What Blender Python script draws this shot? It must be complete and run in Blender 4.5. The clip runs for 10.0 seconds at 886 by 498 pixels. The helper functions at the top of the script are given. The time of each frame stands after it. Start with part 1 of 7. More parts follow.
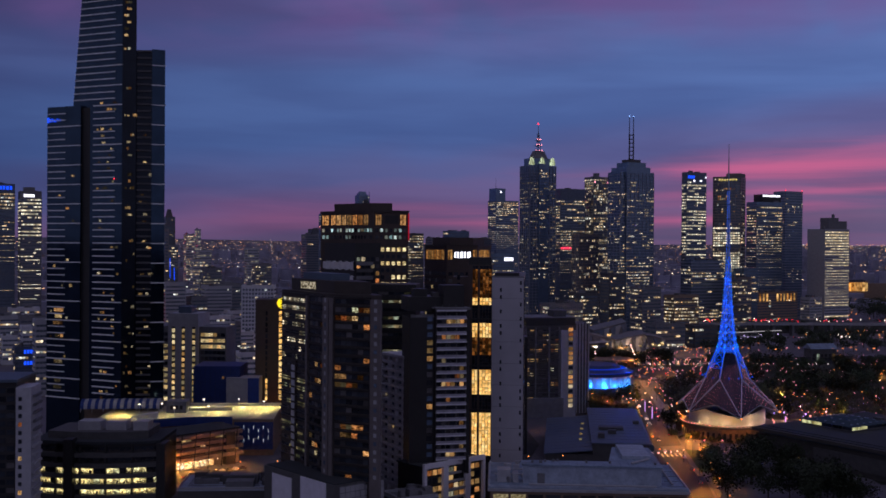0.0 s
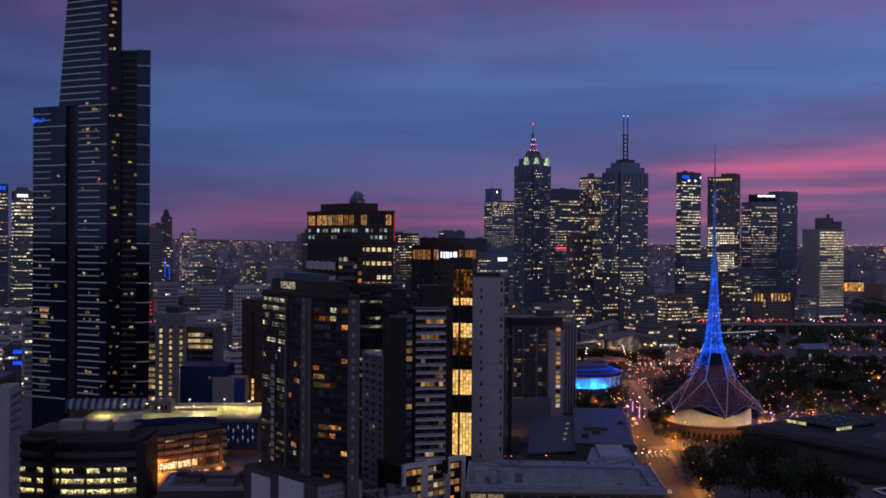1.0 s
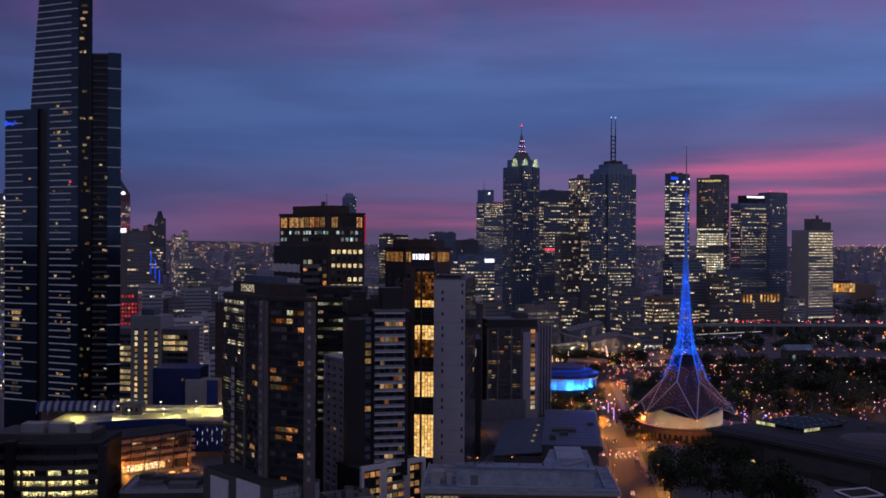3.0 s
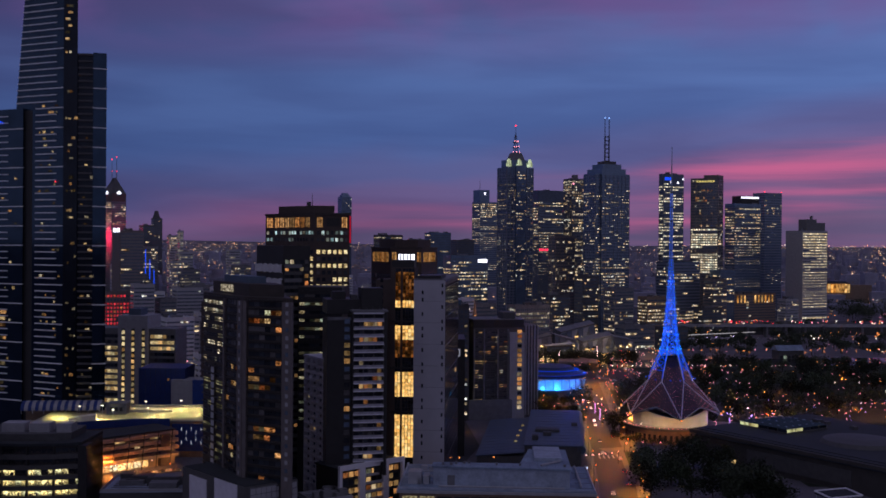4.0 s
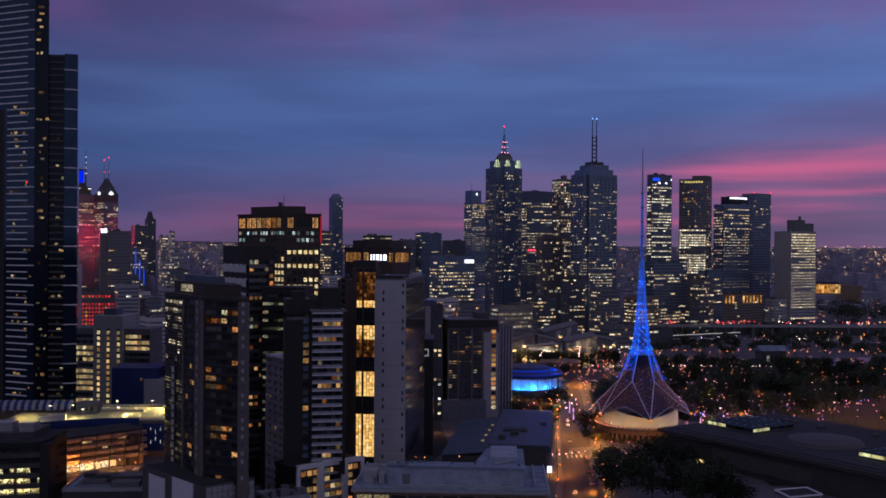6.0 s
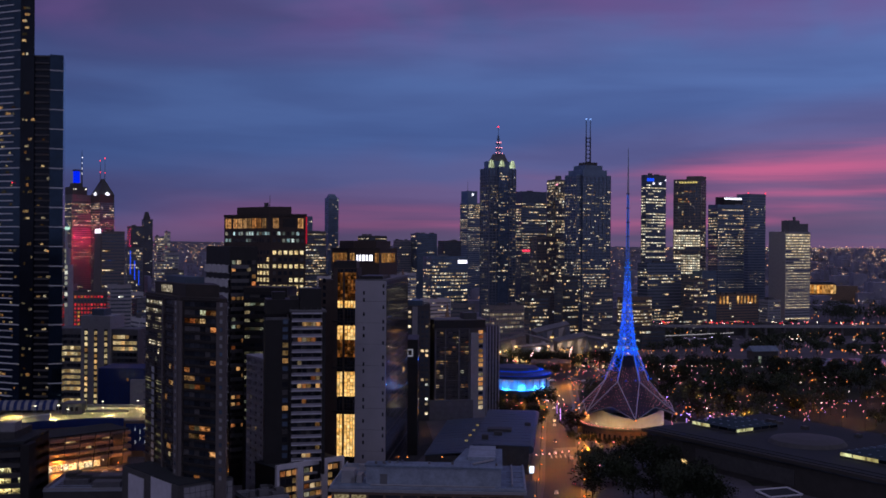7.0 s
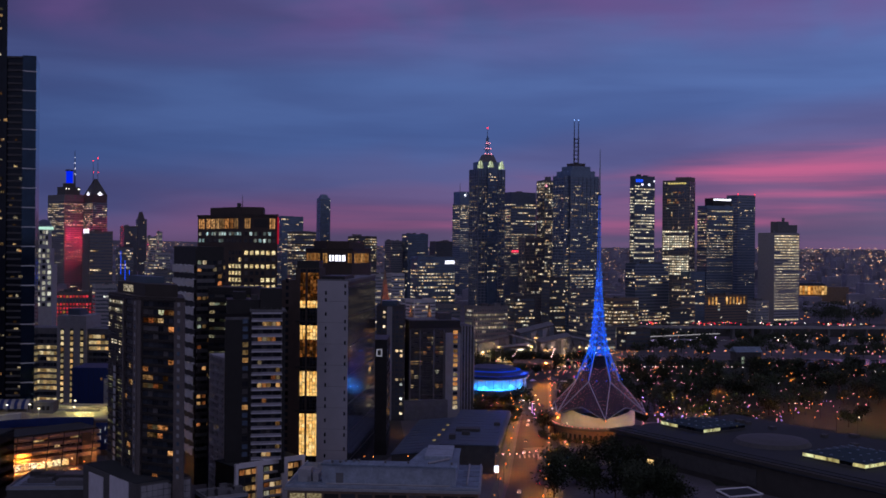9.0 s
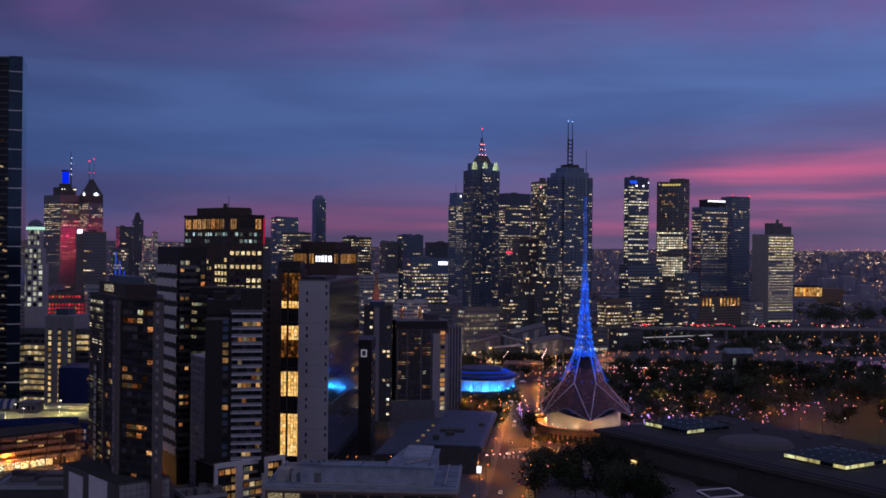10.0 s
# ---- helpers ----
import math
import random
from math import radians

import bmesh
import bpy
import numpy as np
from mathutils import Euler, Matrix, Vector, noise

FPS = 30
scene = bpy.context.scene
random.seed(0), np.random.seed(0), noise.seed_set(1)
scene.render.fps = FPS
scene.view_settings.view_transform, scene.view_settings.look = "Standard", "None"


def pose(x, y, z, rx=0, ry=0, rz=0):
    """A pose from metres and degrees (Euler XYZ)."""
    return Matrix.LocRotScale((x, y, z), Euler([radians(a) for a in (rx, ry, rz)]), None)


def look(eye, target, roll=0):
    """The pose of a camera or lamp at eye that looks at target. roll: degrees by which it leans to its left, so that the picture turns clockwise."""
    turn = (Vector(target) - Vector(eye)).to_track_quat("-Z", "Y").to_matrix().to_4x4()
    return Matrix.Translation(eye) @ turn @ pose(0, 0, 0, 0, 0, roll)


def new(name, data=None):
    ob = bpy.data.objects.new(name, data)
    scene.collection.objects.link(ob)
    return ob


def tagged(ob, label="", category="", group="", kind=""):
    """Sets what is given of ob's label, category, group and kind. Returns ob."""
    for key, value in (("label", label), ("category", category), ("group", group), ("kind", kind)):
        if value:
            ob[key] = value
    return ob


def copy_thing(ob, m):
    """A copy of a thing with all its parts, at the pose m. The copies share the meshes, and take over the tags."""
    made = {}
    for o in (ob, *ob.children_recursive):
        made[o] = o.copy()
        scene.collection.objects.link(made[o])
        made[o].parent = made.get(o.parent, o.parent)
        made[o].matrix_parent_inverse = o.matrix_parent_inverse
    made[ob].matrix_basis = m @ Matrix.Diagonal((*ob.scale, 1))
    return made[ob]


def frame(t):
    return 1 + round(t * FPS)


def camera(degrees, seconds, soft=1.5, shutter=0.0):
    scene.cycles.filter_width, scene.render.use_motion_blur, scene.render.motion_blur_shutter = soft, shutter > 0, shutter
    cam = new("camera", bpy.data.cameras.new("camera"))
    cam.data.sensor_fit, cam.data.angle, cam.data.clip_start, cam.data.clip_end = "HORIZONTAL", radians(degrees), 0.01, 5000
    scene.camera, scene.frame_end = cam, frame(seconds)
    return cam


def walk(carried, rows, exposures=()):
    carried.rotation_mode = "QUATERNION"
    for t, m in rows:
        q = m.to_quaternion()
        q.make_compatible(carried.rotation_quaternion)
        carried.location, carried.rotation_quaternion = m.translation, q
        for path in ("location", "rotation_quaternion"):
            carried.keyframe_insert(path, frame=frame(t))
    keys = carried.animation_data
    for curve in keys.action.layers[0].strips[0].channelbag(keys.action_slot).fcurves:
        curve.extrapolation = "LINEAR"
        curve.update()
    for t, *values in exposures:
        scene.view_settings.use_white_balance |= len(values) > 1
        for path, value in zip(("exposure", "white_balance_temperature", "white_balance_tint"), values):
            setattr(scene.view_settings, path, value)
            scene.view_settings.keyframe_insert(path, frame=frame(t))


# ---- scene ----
cam = camera(45.4, 10.0, 1.7)
PATH = [
    (0, (0.367, 1.926, 105.452), (0.371, 3.926, 105.442), 0.4),
    (0.5, (4.292, 1.96, 105.53), (4.295, 3.96, 105.52), 0.4),
    (1, (8.364, 1.824, 105.546), (8.367, 3.824, 105.536), 0.4),
    (1.5, (12.127, 1.554, 105.717), (12.129, 3.554, 105.708), 0.4),
    (2, (16.329, 1.51, 105.723), (16.331, 3.51, 105.715), 0.4),
    (2.5, (20.356, 1.135, 105.966), (20.357, 3.135, 105.958), 0.3),
    (4, (32.514, -0.149, 106.392), (32.515, 1.851, 106.384), 0.4),
    (4.5, (36.385, -0.439, 106.429), (36.385, 1.561, 106.421), 0.4),
    (5, (40.71, -0.93, 106.406), (40.71, 1.07, 106.399), 0.4),
    (5.5, (44.694, -1.77, 106.311), (44.694, 0.229, 106.304), 0.4),
    (7, (56.877, -3.118, 106.39), (56.876, -1.118, 106.384), 0.4),
    (7.5, (60.769, -3.644, 106.438), (60.768, -1.644, 106.431), 0.4),
    (8, (64.835, -4.245, 106.601), (64.834, -2.246, 106.595), 0.4),
    (8.5, (68.798, -5.009, 106.458), (68.795, -3.009, 106.453), 0.5),
    (9, (73.022, -5.578, 106.503), (73.019, -3.578, 106.498), 0.5),
    (9.5, (76.857, -5.932, 106.482), (76.853, -3.932, 106.478), 0.5),
    (10, (80.779, -6.403, 106.438), (80.776, -4.403, 106.435), 0.6),
]
walk(cam, [(t, look(eye, target, roll)) for t, eye, target, roll in PATH])

# ---- world and large lights ----
def nd(tree, kind, **values):
    n = tree.nodes.new(kind)
    for k, v in values.items():
        if k in n.inputs:
            n.inputs[k].default_value = v
    return n


def ramp(tree, fac, stops, easing="LINEAR"):
    n = tree.nodes.new("ShaderNodeValToRGB")
    n.color_ramp.interpolation = easing
    el = n.color_ramp.elements
    while len(el) < len(stops):
        el.new(0.5)
    for e, (p, c) in zip(el, stops):
        e.position, e.color = p, (*c, 1)
    tree.links.new(fac, n.inputs["Fac"])
    return n.outputs["Color"]


def calc(tree, op, a, b=0.0, c=0.0):
    n = tree.nodes.new("ShaderNodeMath")
    n.operation = op
    for i, v in enumerate((a, b, c)):
        if isinstance(v, (int, float)):
            n.inputs[i].default_value = v
        else:
            tree.links.new(v, n.inputs[i])
    return n.outputs[0]


def mixc(tree, fac, a, b, blend="MIX"):
    n = tree.nodes.new("ShaderNodeMix")
    n.data_type, n.blend_type = "RGBA", blend
    for i, v in ((0, fac), (6, a), (7, b)):
        if isinstance(v, (int, float)):
            n.inputs[i].default_value = v
        elif isinstance(v, tuple):
            n.inputs[i].default_value = (*v, 1)
        else:
            tree.links.new(v, n.inputs[i])
    return n.outputs[2]


def dusk_sky(strength):
    """Blue hour: violet overhead, blue cloud deck, rose streaks low in the east (towards +x), grey cloud behind."""
    world = bpy.data.worlds.new("dusk")
    scene.world = world
    world.use_nodes = True
    tr = world.node_tree
    tr.nodes.clear()
    coord = tr.nodes.new("ShaderNodeTexCoord")
    xyz = tr.nodes.new("ShaderNodeSeparateXYZ")
    tr.links.new(coord.outputs["Generated"], xyz.inputs[0])
    x, y, z = xyz.outputs
    side = calc(tr, "MINIMUM", calc(tr, "MAXIMUM", x, -0.5), 0.5)

    def clouds(scale, turn, shift, size, detail, lo, hi):
        mp = tr.nodes.new("ShaderNodeMapping")
        mp.inputs["Scale"].default_value = scale
        mp.inputs["Rotation"].default_value = (0.0, radians(turn), 0.0)
        mp.inputs["Location"].default_value = shift
        tr.links.new(coord.outputs["Generated"], mp.inputs["Vector"])
        ns = nd(tr, "ShaderNodeTexNoise", Scale=size, Detail=detail, Roughness=0.5, Distortion=0.3)
        tr.links.new(mp.outputs[0], ns.inputs["Vector"])
        return ramp(tr, ns.outputs["Fac"], [(lo, (0.0,) * 3), (hi, (1.0,) * 3)], "EASE")

    wave = clouds((1.6, 1.6, 9.0), 3.0, (0.4, 0.0, 0.2), 1.3, 3.0, 0.3, 0.7)
    tilt = calc(tr, "ADD", calc(tr, "MULTIPLY_ADD", side, -0.075, z), calc(tr, "MULTIPLY_ADD", wave, 0.030, -0.015))
    base = ramp(tr, calc(tr, "MULTIPLY", tilt, 3.0), [
        (0.0, (0.076, 0.060, 0.128)), (0.03, (0.084, 0.060, 0.138)), (0.08, (0.118, 0.071, 0.165)), (0.15, (0.098, 0.074, 0.182)),
        (0.21, (0.070, 0.077, 0.200)), (0.34, (0.054, 0.094, 0.252)), (0.46, (0.060, 0.102, 0.266)),
        (0.58, (0.066, 0.088, 0.232)), (0.70, (0.074, 0.072, 0.195)), (1.0, (0.055, 0.060, 0.17))], "EASE")
    shade = mixc(tr, clouds((2.0, 2.0, 15.0), 4.0, (0.0, 0.0, 0.0), 1.5, 4.0, 0.34, 0.68), (0.88, 0.86, 0.89), (1.12, 1.14, 1.11))
    sky = mixc(tr, 1.0, base, shade, "MULTIPLY")
    # brighter towards the east
    bright = ramp(tr, calc(tr, "MULTIPLY_ADD", x, 1.0, 0.5), [(0.05, (0.60, 0.61, 0.66)), (0.28, (0.84, 0.84, 0.86)), (0.5, (1.02,) * 3), (0.9, (1.30, 1.24, 1.20))])
    sky = mixc(tr, 1.0, sky, bright, "MULTIPLY")
    # violet patches overhead on the east side
    high = ramp(tr, calc(tr, "MULTIPLY", z, 4.0), [(0.62, (0.0,) * 3), (0.9, (1.0,) * 3)], "EASE")
    patch = calc(tr, "MULTIPLY", calc(tr, "MULTIPLY", high, clouds((3.0, 3.0, 7.0), 8.0, (1.4, 2.0, 0.0), 2.0, 4.0, 0.42, 0.66)), 0.50)
    sky = mixc(tr, patch, sky, (0.135, 0.068, 0.215))
    # rose light low down
    east = ramp(tr, calc(tr, "MULTIPLY_ADD", x, 1.0, 0.5), [(0.15, (0.0,) * 3), (0.40, (0.20,) * 3), (0.58, (0.45,) * 3), (0.78, (0.95,) * 3), (1.0, (0.8,) * 3)], "EASE")
    low = ramp(tr, calc(tr, "MULTIPLY", tilt, 10.0), [(0.0, (0.15,) * 3), (0.14, (1.0,) * 3), (0.42, (1.0,) * 3), (0.68, (0.0,) * 3)], "EASE")
    lines = clouds((1.3, 1.3, 24.0), 4.5, (3.1, 0.7, 0.35), 2.2, 5.0, 0.34, 0.72)
    front = ramp(tr, y, [(0.3, (0.0,) * 3), (0.75, (1.0,) * 3)])
    rose = calc(tr, "MULTIPLY", calc(tr, "MULTIPLY", calc(tr, "MULTIPLY", east, low), lines), front)
    sky = mixc(tr, rose, sky, (0.45, 0.102, 0.222))
    # grey cloud over the rest of the sky
    rest = ramp(tr, y, [(0.05, (1.0,) * 3), (0.6, (0.0,) * 3)], "EASE")
    sky = mixc(tr, rest, sky, SOUTH_SKY)
    back = nd(tr, "ShaderNodeBackground", Strength=strength)
    tr.links.new(sky, back.inputs["Color"])
    out = tr.nodes.new("ShaderNodeOutputWorld")
    tr.links.new(back.outputs[0], out.inputs[0])


SOUTH_SKY = (0.130, 0.126, 0.196)
dusk_sky(1.25)


def lamp(name, place, colour, power, size=0.6):
    data = bpy.data.lights.new(name, "POINT")
    data.color, data.energy, data.shadow_soft_size = colour, power, size
    ob = new(name, data)
    ob.location = place
    return ob


def downlight(name, place, colour, power, cone=125, size=0.4):
    """A shielded street or deck lamp that lights only what lies below it."""
    data = bpy.data.lights.new(name, "SPOT")
    data.color, data.energy, data.shadow_soft_size = colour, power, size
    data.spot_size, data.spot_blend = radians(cone), 0.7
    ob = new(name, data)
    ob.location = place
    return ob


SODIUM, BLUE = (1.0, 0.27, 0.03), (0.01, 0.08, 1.0)

# ---- materials ----
def surface(name, colour, rough=0.7, metal=0.0, spread=0.25, scale=0.35, bump=0.15, fine=6.0, pieces=0.0):
    """A wall, roof or ground material: stains at one scale, grain at another, and relief. pieces: how far single pieces differ."""
    m = bpy.data.materials.new(name)
    m.use_nodes = True
    tr = m.node_tree
    bs = tr.nodes["Principled BSDF"]
    co = tr.nodes.new("ShaderNodeTexCoord")
    big = nd(tr, "ShaderNodeTexNoise", Scale=scale, Detail=5.0, Roughness=0.6)
    small = nd(tr, "ShaderNodeTexNoise", Scale=fine, Detail=3.0)
    for n in (big, small):
        tr.links.new(co.outputs["Object"], n.inputs["Vector"])
    a = ramp(tr, big.outputs["Fac"], [(0.25, (1 - spread,) * 3), (0.75, (1 + spread,) * 3)])
    b = ramp(tr, small.outputs["Fac"], [(0.2, (1 - spread * 0.5,) * 3), (0.8, (1 + spread * 0.5,) * 3)])
    col = mixc(tr, 1.0, mixc(tr, 1.0, colour, a, "MULTIPLY"), b, "MULTIPLY")
    if pieces:
        info = tr.nodes.new("ShaderNodeObjectInfo")
        p = ramp(tr, info.outputs["Random"], [(0.0, (1 - pieces,) * 3), (1.0, (1 + pieces,) * 3)])
        col = mixc(tr, 1.0, col, p, "MULTIPLY")
    tr.links.new(col, bs.inputs["Base Color"])
    bs.inputs["Metallic"].default_value = metal
    tr.links.new(calc(tr, "MULTIPLY_ADD", big.outputs["Fac"], min(0.3, rough * 0.6), max(rough - 0.15, 0.02)), bs.inputs["Roughness"])
    if bump:
        bp = nd(tr, "ShaderNodeBump", Strength=bump, Distance=0.1)
        tr.links.new(small.outputs["Fac"], bp.inputs["Height"])
        tr.links.new(bp.outputs[0], bs.inputs["Normal"])
    return m


def glow(name, stops, strength, low=0.12, detail=1.1, islands=True, clutter=0.0):
    """A lit window: the room's lamps behind it, each a little different, uneven by blinds and furniture."""
    m = bpy.data.materials.new(name)
    m.use_nodes = True
    tr = m.node_tree
    tr.nodes.clear()
    geo = tr.nodes.new("ShaderNodeNewGeometry") if islands else tr.nodes.new("ShaderNodeObjectInfo")
    r = geo.outputs["Random Per Island"] if islands else geo.outputs["Random"]
    col = ramp(tr, r, stops)
    r2 = calc(tr, "FRACT", calc(tr, "MULTIPLY", r, 37.7))
    power = calc(tr, "MULTIPLY_ADD", calc(tr, "POWER", r2, 2.2), 1.0 - low, low)
    co = tr.nodes.new("ShaderNodeTexCoord")
    shift = tr.nodes.new("ShaderNodeVectorMath")
    shift.operation = "MULTIPLY_ADD"
    shift.inputs[1].default_value = (1.0, 1.0, 1.4 if clutter else 0.45)
    tr.links.new(co.outputs["Object"], shift.inputs[0])
    tr.links.new(calc(tr, "MULTIPLY", r, 91.0), shift.inputs[2])
    ns = nd(tr, "ShaderNodeTexNoise", Scale=detail, Detail=1.0, Roughness=0.4)
    tr.links.new(shift.outputs[0], ns.inputs["Vector"])
    dim = 1.0 - clutter
    uneven = ramp(tr, ns.outputs["Fac"], [(0.30 + 0.10 * clutter, (0.35 * dim, 0.30 * dim, 0.25 * dim)), (0.52, (0.85 - 0.35 * clutter, 0.82 - 0.36 * clutter, 0.78 - 0.38 * clutter)), (0.70 - 0.06 * clutter, (1.0,) * 3)])
    em = tr.nodes.new("ShaderNodeEmission")
    tr.links.new(mixc(tr, 1.0, col, uneven, "MULTIPLY"), em.inputs["Color"])
    tr.links.new(calc(tr, "MULTIPLY", power, strength), em.inputs["Strength"])
    out = tr.nodes.new("ShaderNodeOutputMaterial")
    tr.links.new(em.outputs[0], out.inputs[0])
    return m


def bulb(name, colour, strength):
    m = bpy.data.materials.new(name)
    m.use_nodes = True
    tr = m.node_tree
    tr.nodes.clear()
    em = nd(tr, "ShaderNodeEmission", Color=(*colour, 1), Strength=strength)
    out = tr.nodes.new("ShaderNodeOutputMaterial")
    tr.links.new(em.outputs[0], out.inputs[0])
    return m


YELLOW = [(0.0, (1.0, 0.56, 0.26)), (0.2, (1.0, 0.74, 0.44)), (0.55, (1.0, 0.84, 0.58)), (0.85, (1.0, 0.93, 0.78)), (1.0, (0.80, 0.96, 1.0))]
HOME = [(0.0, (1.0, 0.30, 0.10)), (0.35, (1.0, 0.50, 0.18)), (0.75, (1.0, 0.66, 0.30)), (0.93, (1.0, 0.85, 0.60)), (1.0, (0.55, 0.95, 0.85))]
WHITE = [(0.0, (1.0, 0.82, 0.55)), (0.5, (1.0, 0.90, 0.70)), (1.0, (0.95, 1.0, 0.85))]

M_GLASS = surface("dark_glass", (0.20, 0.25, 0.32), 0.28, 0.6, 0.3, 0.15, 0.02, 1.0)
M_GLASS_P = surface("dark_glass_pane", (0.022, 0.028, 0.038), 0.20, 0.0, 0.3, 0.2, 0.02, 1.0, 0.6)
M_CURTAIN = surface("curtain_behind_glass", (0.085, 0.080, 0.084), 0.35, 0.0, 0.4, 0.8, 0.0, 3.0, 0.6)
M_BLIND = surface("blind_behind_glass", (0.045, 0.050, 0.062), 0.22, 0.0, 0.3, 0.6, 0.0, 4.0, 0.6)
# Lifted blue base stands in for haze on far towers; near panes share it.
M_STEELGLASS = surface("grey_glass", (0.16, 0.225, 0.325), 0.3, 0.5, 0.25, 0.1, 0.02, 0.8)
M_UMBER = surface("umber_cladding", (0.046, 0.036, 0.033), 0.65, 0.0, 0.35, 0.3, 0.1)
M_BLACK = surface("black_cladding", (0.022, 0.021, 0.023), 0.5, 0.0, 0.3, 0.3, 0.1)
M_DARK = surface("dark_concrete", (0.085, 0.083, 0.088), 0.75)
# Far walls carry distance haze in these three lifted base colours.
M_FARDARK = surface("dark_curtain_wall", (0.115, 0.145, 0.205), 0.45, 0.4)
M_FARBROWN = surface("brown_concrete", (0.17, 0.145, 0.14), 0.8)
M_FAR = surface("hazed_concrete", (0.15, 0.175, 0.235), 0.8)
M_GREY = surface("grey_concrete", (0.17, 0.17, 0.185), 0.8)
M_PALE = surface("pale_concrete", (0.36, 0.36, 0.39), 0.8, spread=0.16)
M_WHITE = surface("white_render", (0.56, 0.56, 0.60), 0.75, spread=0.14)
M_BROWN = surface("brown_stone", (0.075, 0.055, 0.050), 0.8)
M_TAN = surface("tan_concrete", (0.24, 0.17, 0.125), 0.8)
M_BLUEWALL = surface("blue_cladding", (0.012, 0.050, 0.26), 0.5, spread=0.2)
M_NAVY = surface("navy_cladding", (0.008, 0.032, 0.175), 0.6, spread=0.2)
M_ROOF = surface("metal_roof", (0.085, 0.12, 0.175), 0.55, 0.2, 0.25, 0.12, 0.2, 2.0)
M_ROOFDARK = surface("dark_roof", (0.029, 0.034, 0.041), 0.92, 0.0, 0.35, 0.15, 0.2, 2.0)
M_ASPHALT = surface("asphalt", (0.04, 0.04, 0.041), 0.8, 0.0, 0.3, 0.08, 0.2, 3.0)
M_PAVING = surface("paving", (0.13, 0.12, 0.11), 0.8, 0.0, 0.2, 0.1, 0.2, 3.0)
M_GROUND = surface("city_ground", (0.12, 0.11, 0.13), 0.9, 0.0, 0.4, 0.01, 0.3, 0.4)
M_GRASS = surface("grass", (0.017, 0.024, 0.011), 1.0, 0.0, 0.35, 0.06, 0.4, 2.0)
M_WATER = surface("river_water", (0.012, 0.016, 0.022), 0.12, 0.0, 0.2, 0.05, 0.25, 0.5)
M_STEEL = surface("white_steel", (0.62, 0.64, 0.68), 0.4, 0.4, 0.1)
M_MAST = surface("dark_steel", (0.06, 0.06, 0.07), 0.5, 0.6)
M_LEAF = surface("leaf", (0.034, 0.046, 0.022), 0.85, 0.0, 0.5, 0.5, 0.0, 3.0, 0.5)
M_BARK = surface("bark", (0.06, 0.045, 0.035), 0.9)
M_ROAD = surface("line_paint", (0.65, 0.65, 0.62), 0.7)
L_OFFICE = glow("office_light", YELLOW, 1.8, 0.04, 0.55, True, 0.4)
L_BRIGHT = glow("bright_office_light", WHITE, 1.9, 0.22, 0.4)
L_FULL = glow("even_office_light", [(0.0, (1.0, 0.74, 0.42)), (0.5, (1.0, 0.84, 0.56)), (1.0, (1.0, 0.92, 0.72))], 1.7, 0.35, 0.5, True, 0.3)
L_PALE = glow("pale_office_light", WHITE, 0.9, 0.08, 0.4)
L_HOME = glow("home_light", HOME, 0.75)
L_HOME_P = glow("home_light_pane", HOME, 0.75, 0.15, 1.1, False)
L_OFFICE_P = glow("office_light_pane", [(0.0, (1.0, 0.55, 0.20)), (0.4, (1.0, 0.72, 0.34)), (1.0, (1.0, 0.86, 0.52))], 1.15, 0.2, 1.1, False, 0.3)
L_GOLD = glow("gold_light", [(0.0, (1.0, 0.52, 0.13)), (0.6, (1.0, 0.62, 0.21)), (1.0, (1.0, 0.72, 0.32))], 1.6, 0.70, 0.25, False, 0.1)
L_FAR = glow("far_lights", [(0.0, (1.0, 0.38, 0.14)), (0.5, (1.0, 0.58, 0.34)), (0.85, (1.0, 0.82, 0.6)), (1.0, (0.7, 0.85, 1.0))], 4.2, 0.06, 0.05)
B_SODIUM = bulb("sodium_bulb", (1.0, 0.30, 0.07), 2.2)
B_PINK = bulb("pink_bulb", (1.0, 0.32, 0.42), 2.2)
B_WHITE = bulb("white_bulb", (1.0, 0.88, 0.7), 3.5)
B_RED = bulb("red_bulb", (1.0, 0.03, 0.06), 2.2)
B_BLUE = bulb("blue_tube", (0.004, 0.095, 1.0), 1.3)
B_BLUEDIM = bulb("dim_blue_tube", (0.02, 0.10, 0.75), 0.8)
B_SIGNWHITE = bulb("white_sign", (0.85, 0.85, 1.0), 1.9)
B_SIGNBLUE = bulb("blue_sign", (0.01, 0.08, 1.0), 1.3)
B_SIGNYELLOW = bulb("yellow_sign", (1.0, 0.75, 0.02), 1.3)
B_SIGNRED = bulb("red_sign", (1.0, 0.04, 0.10), 1.6)


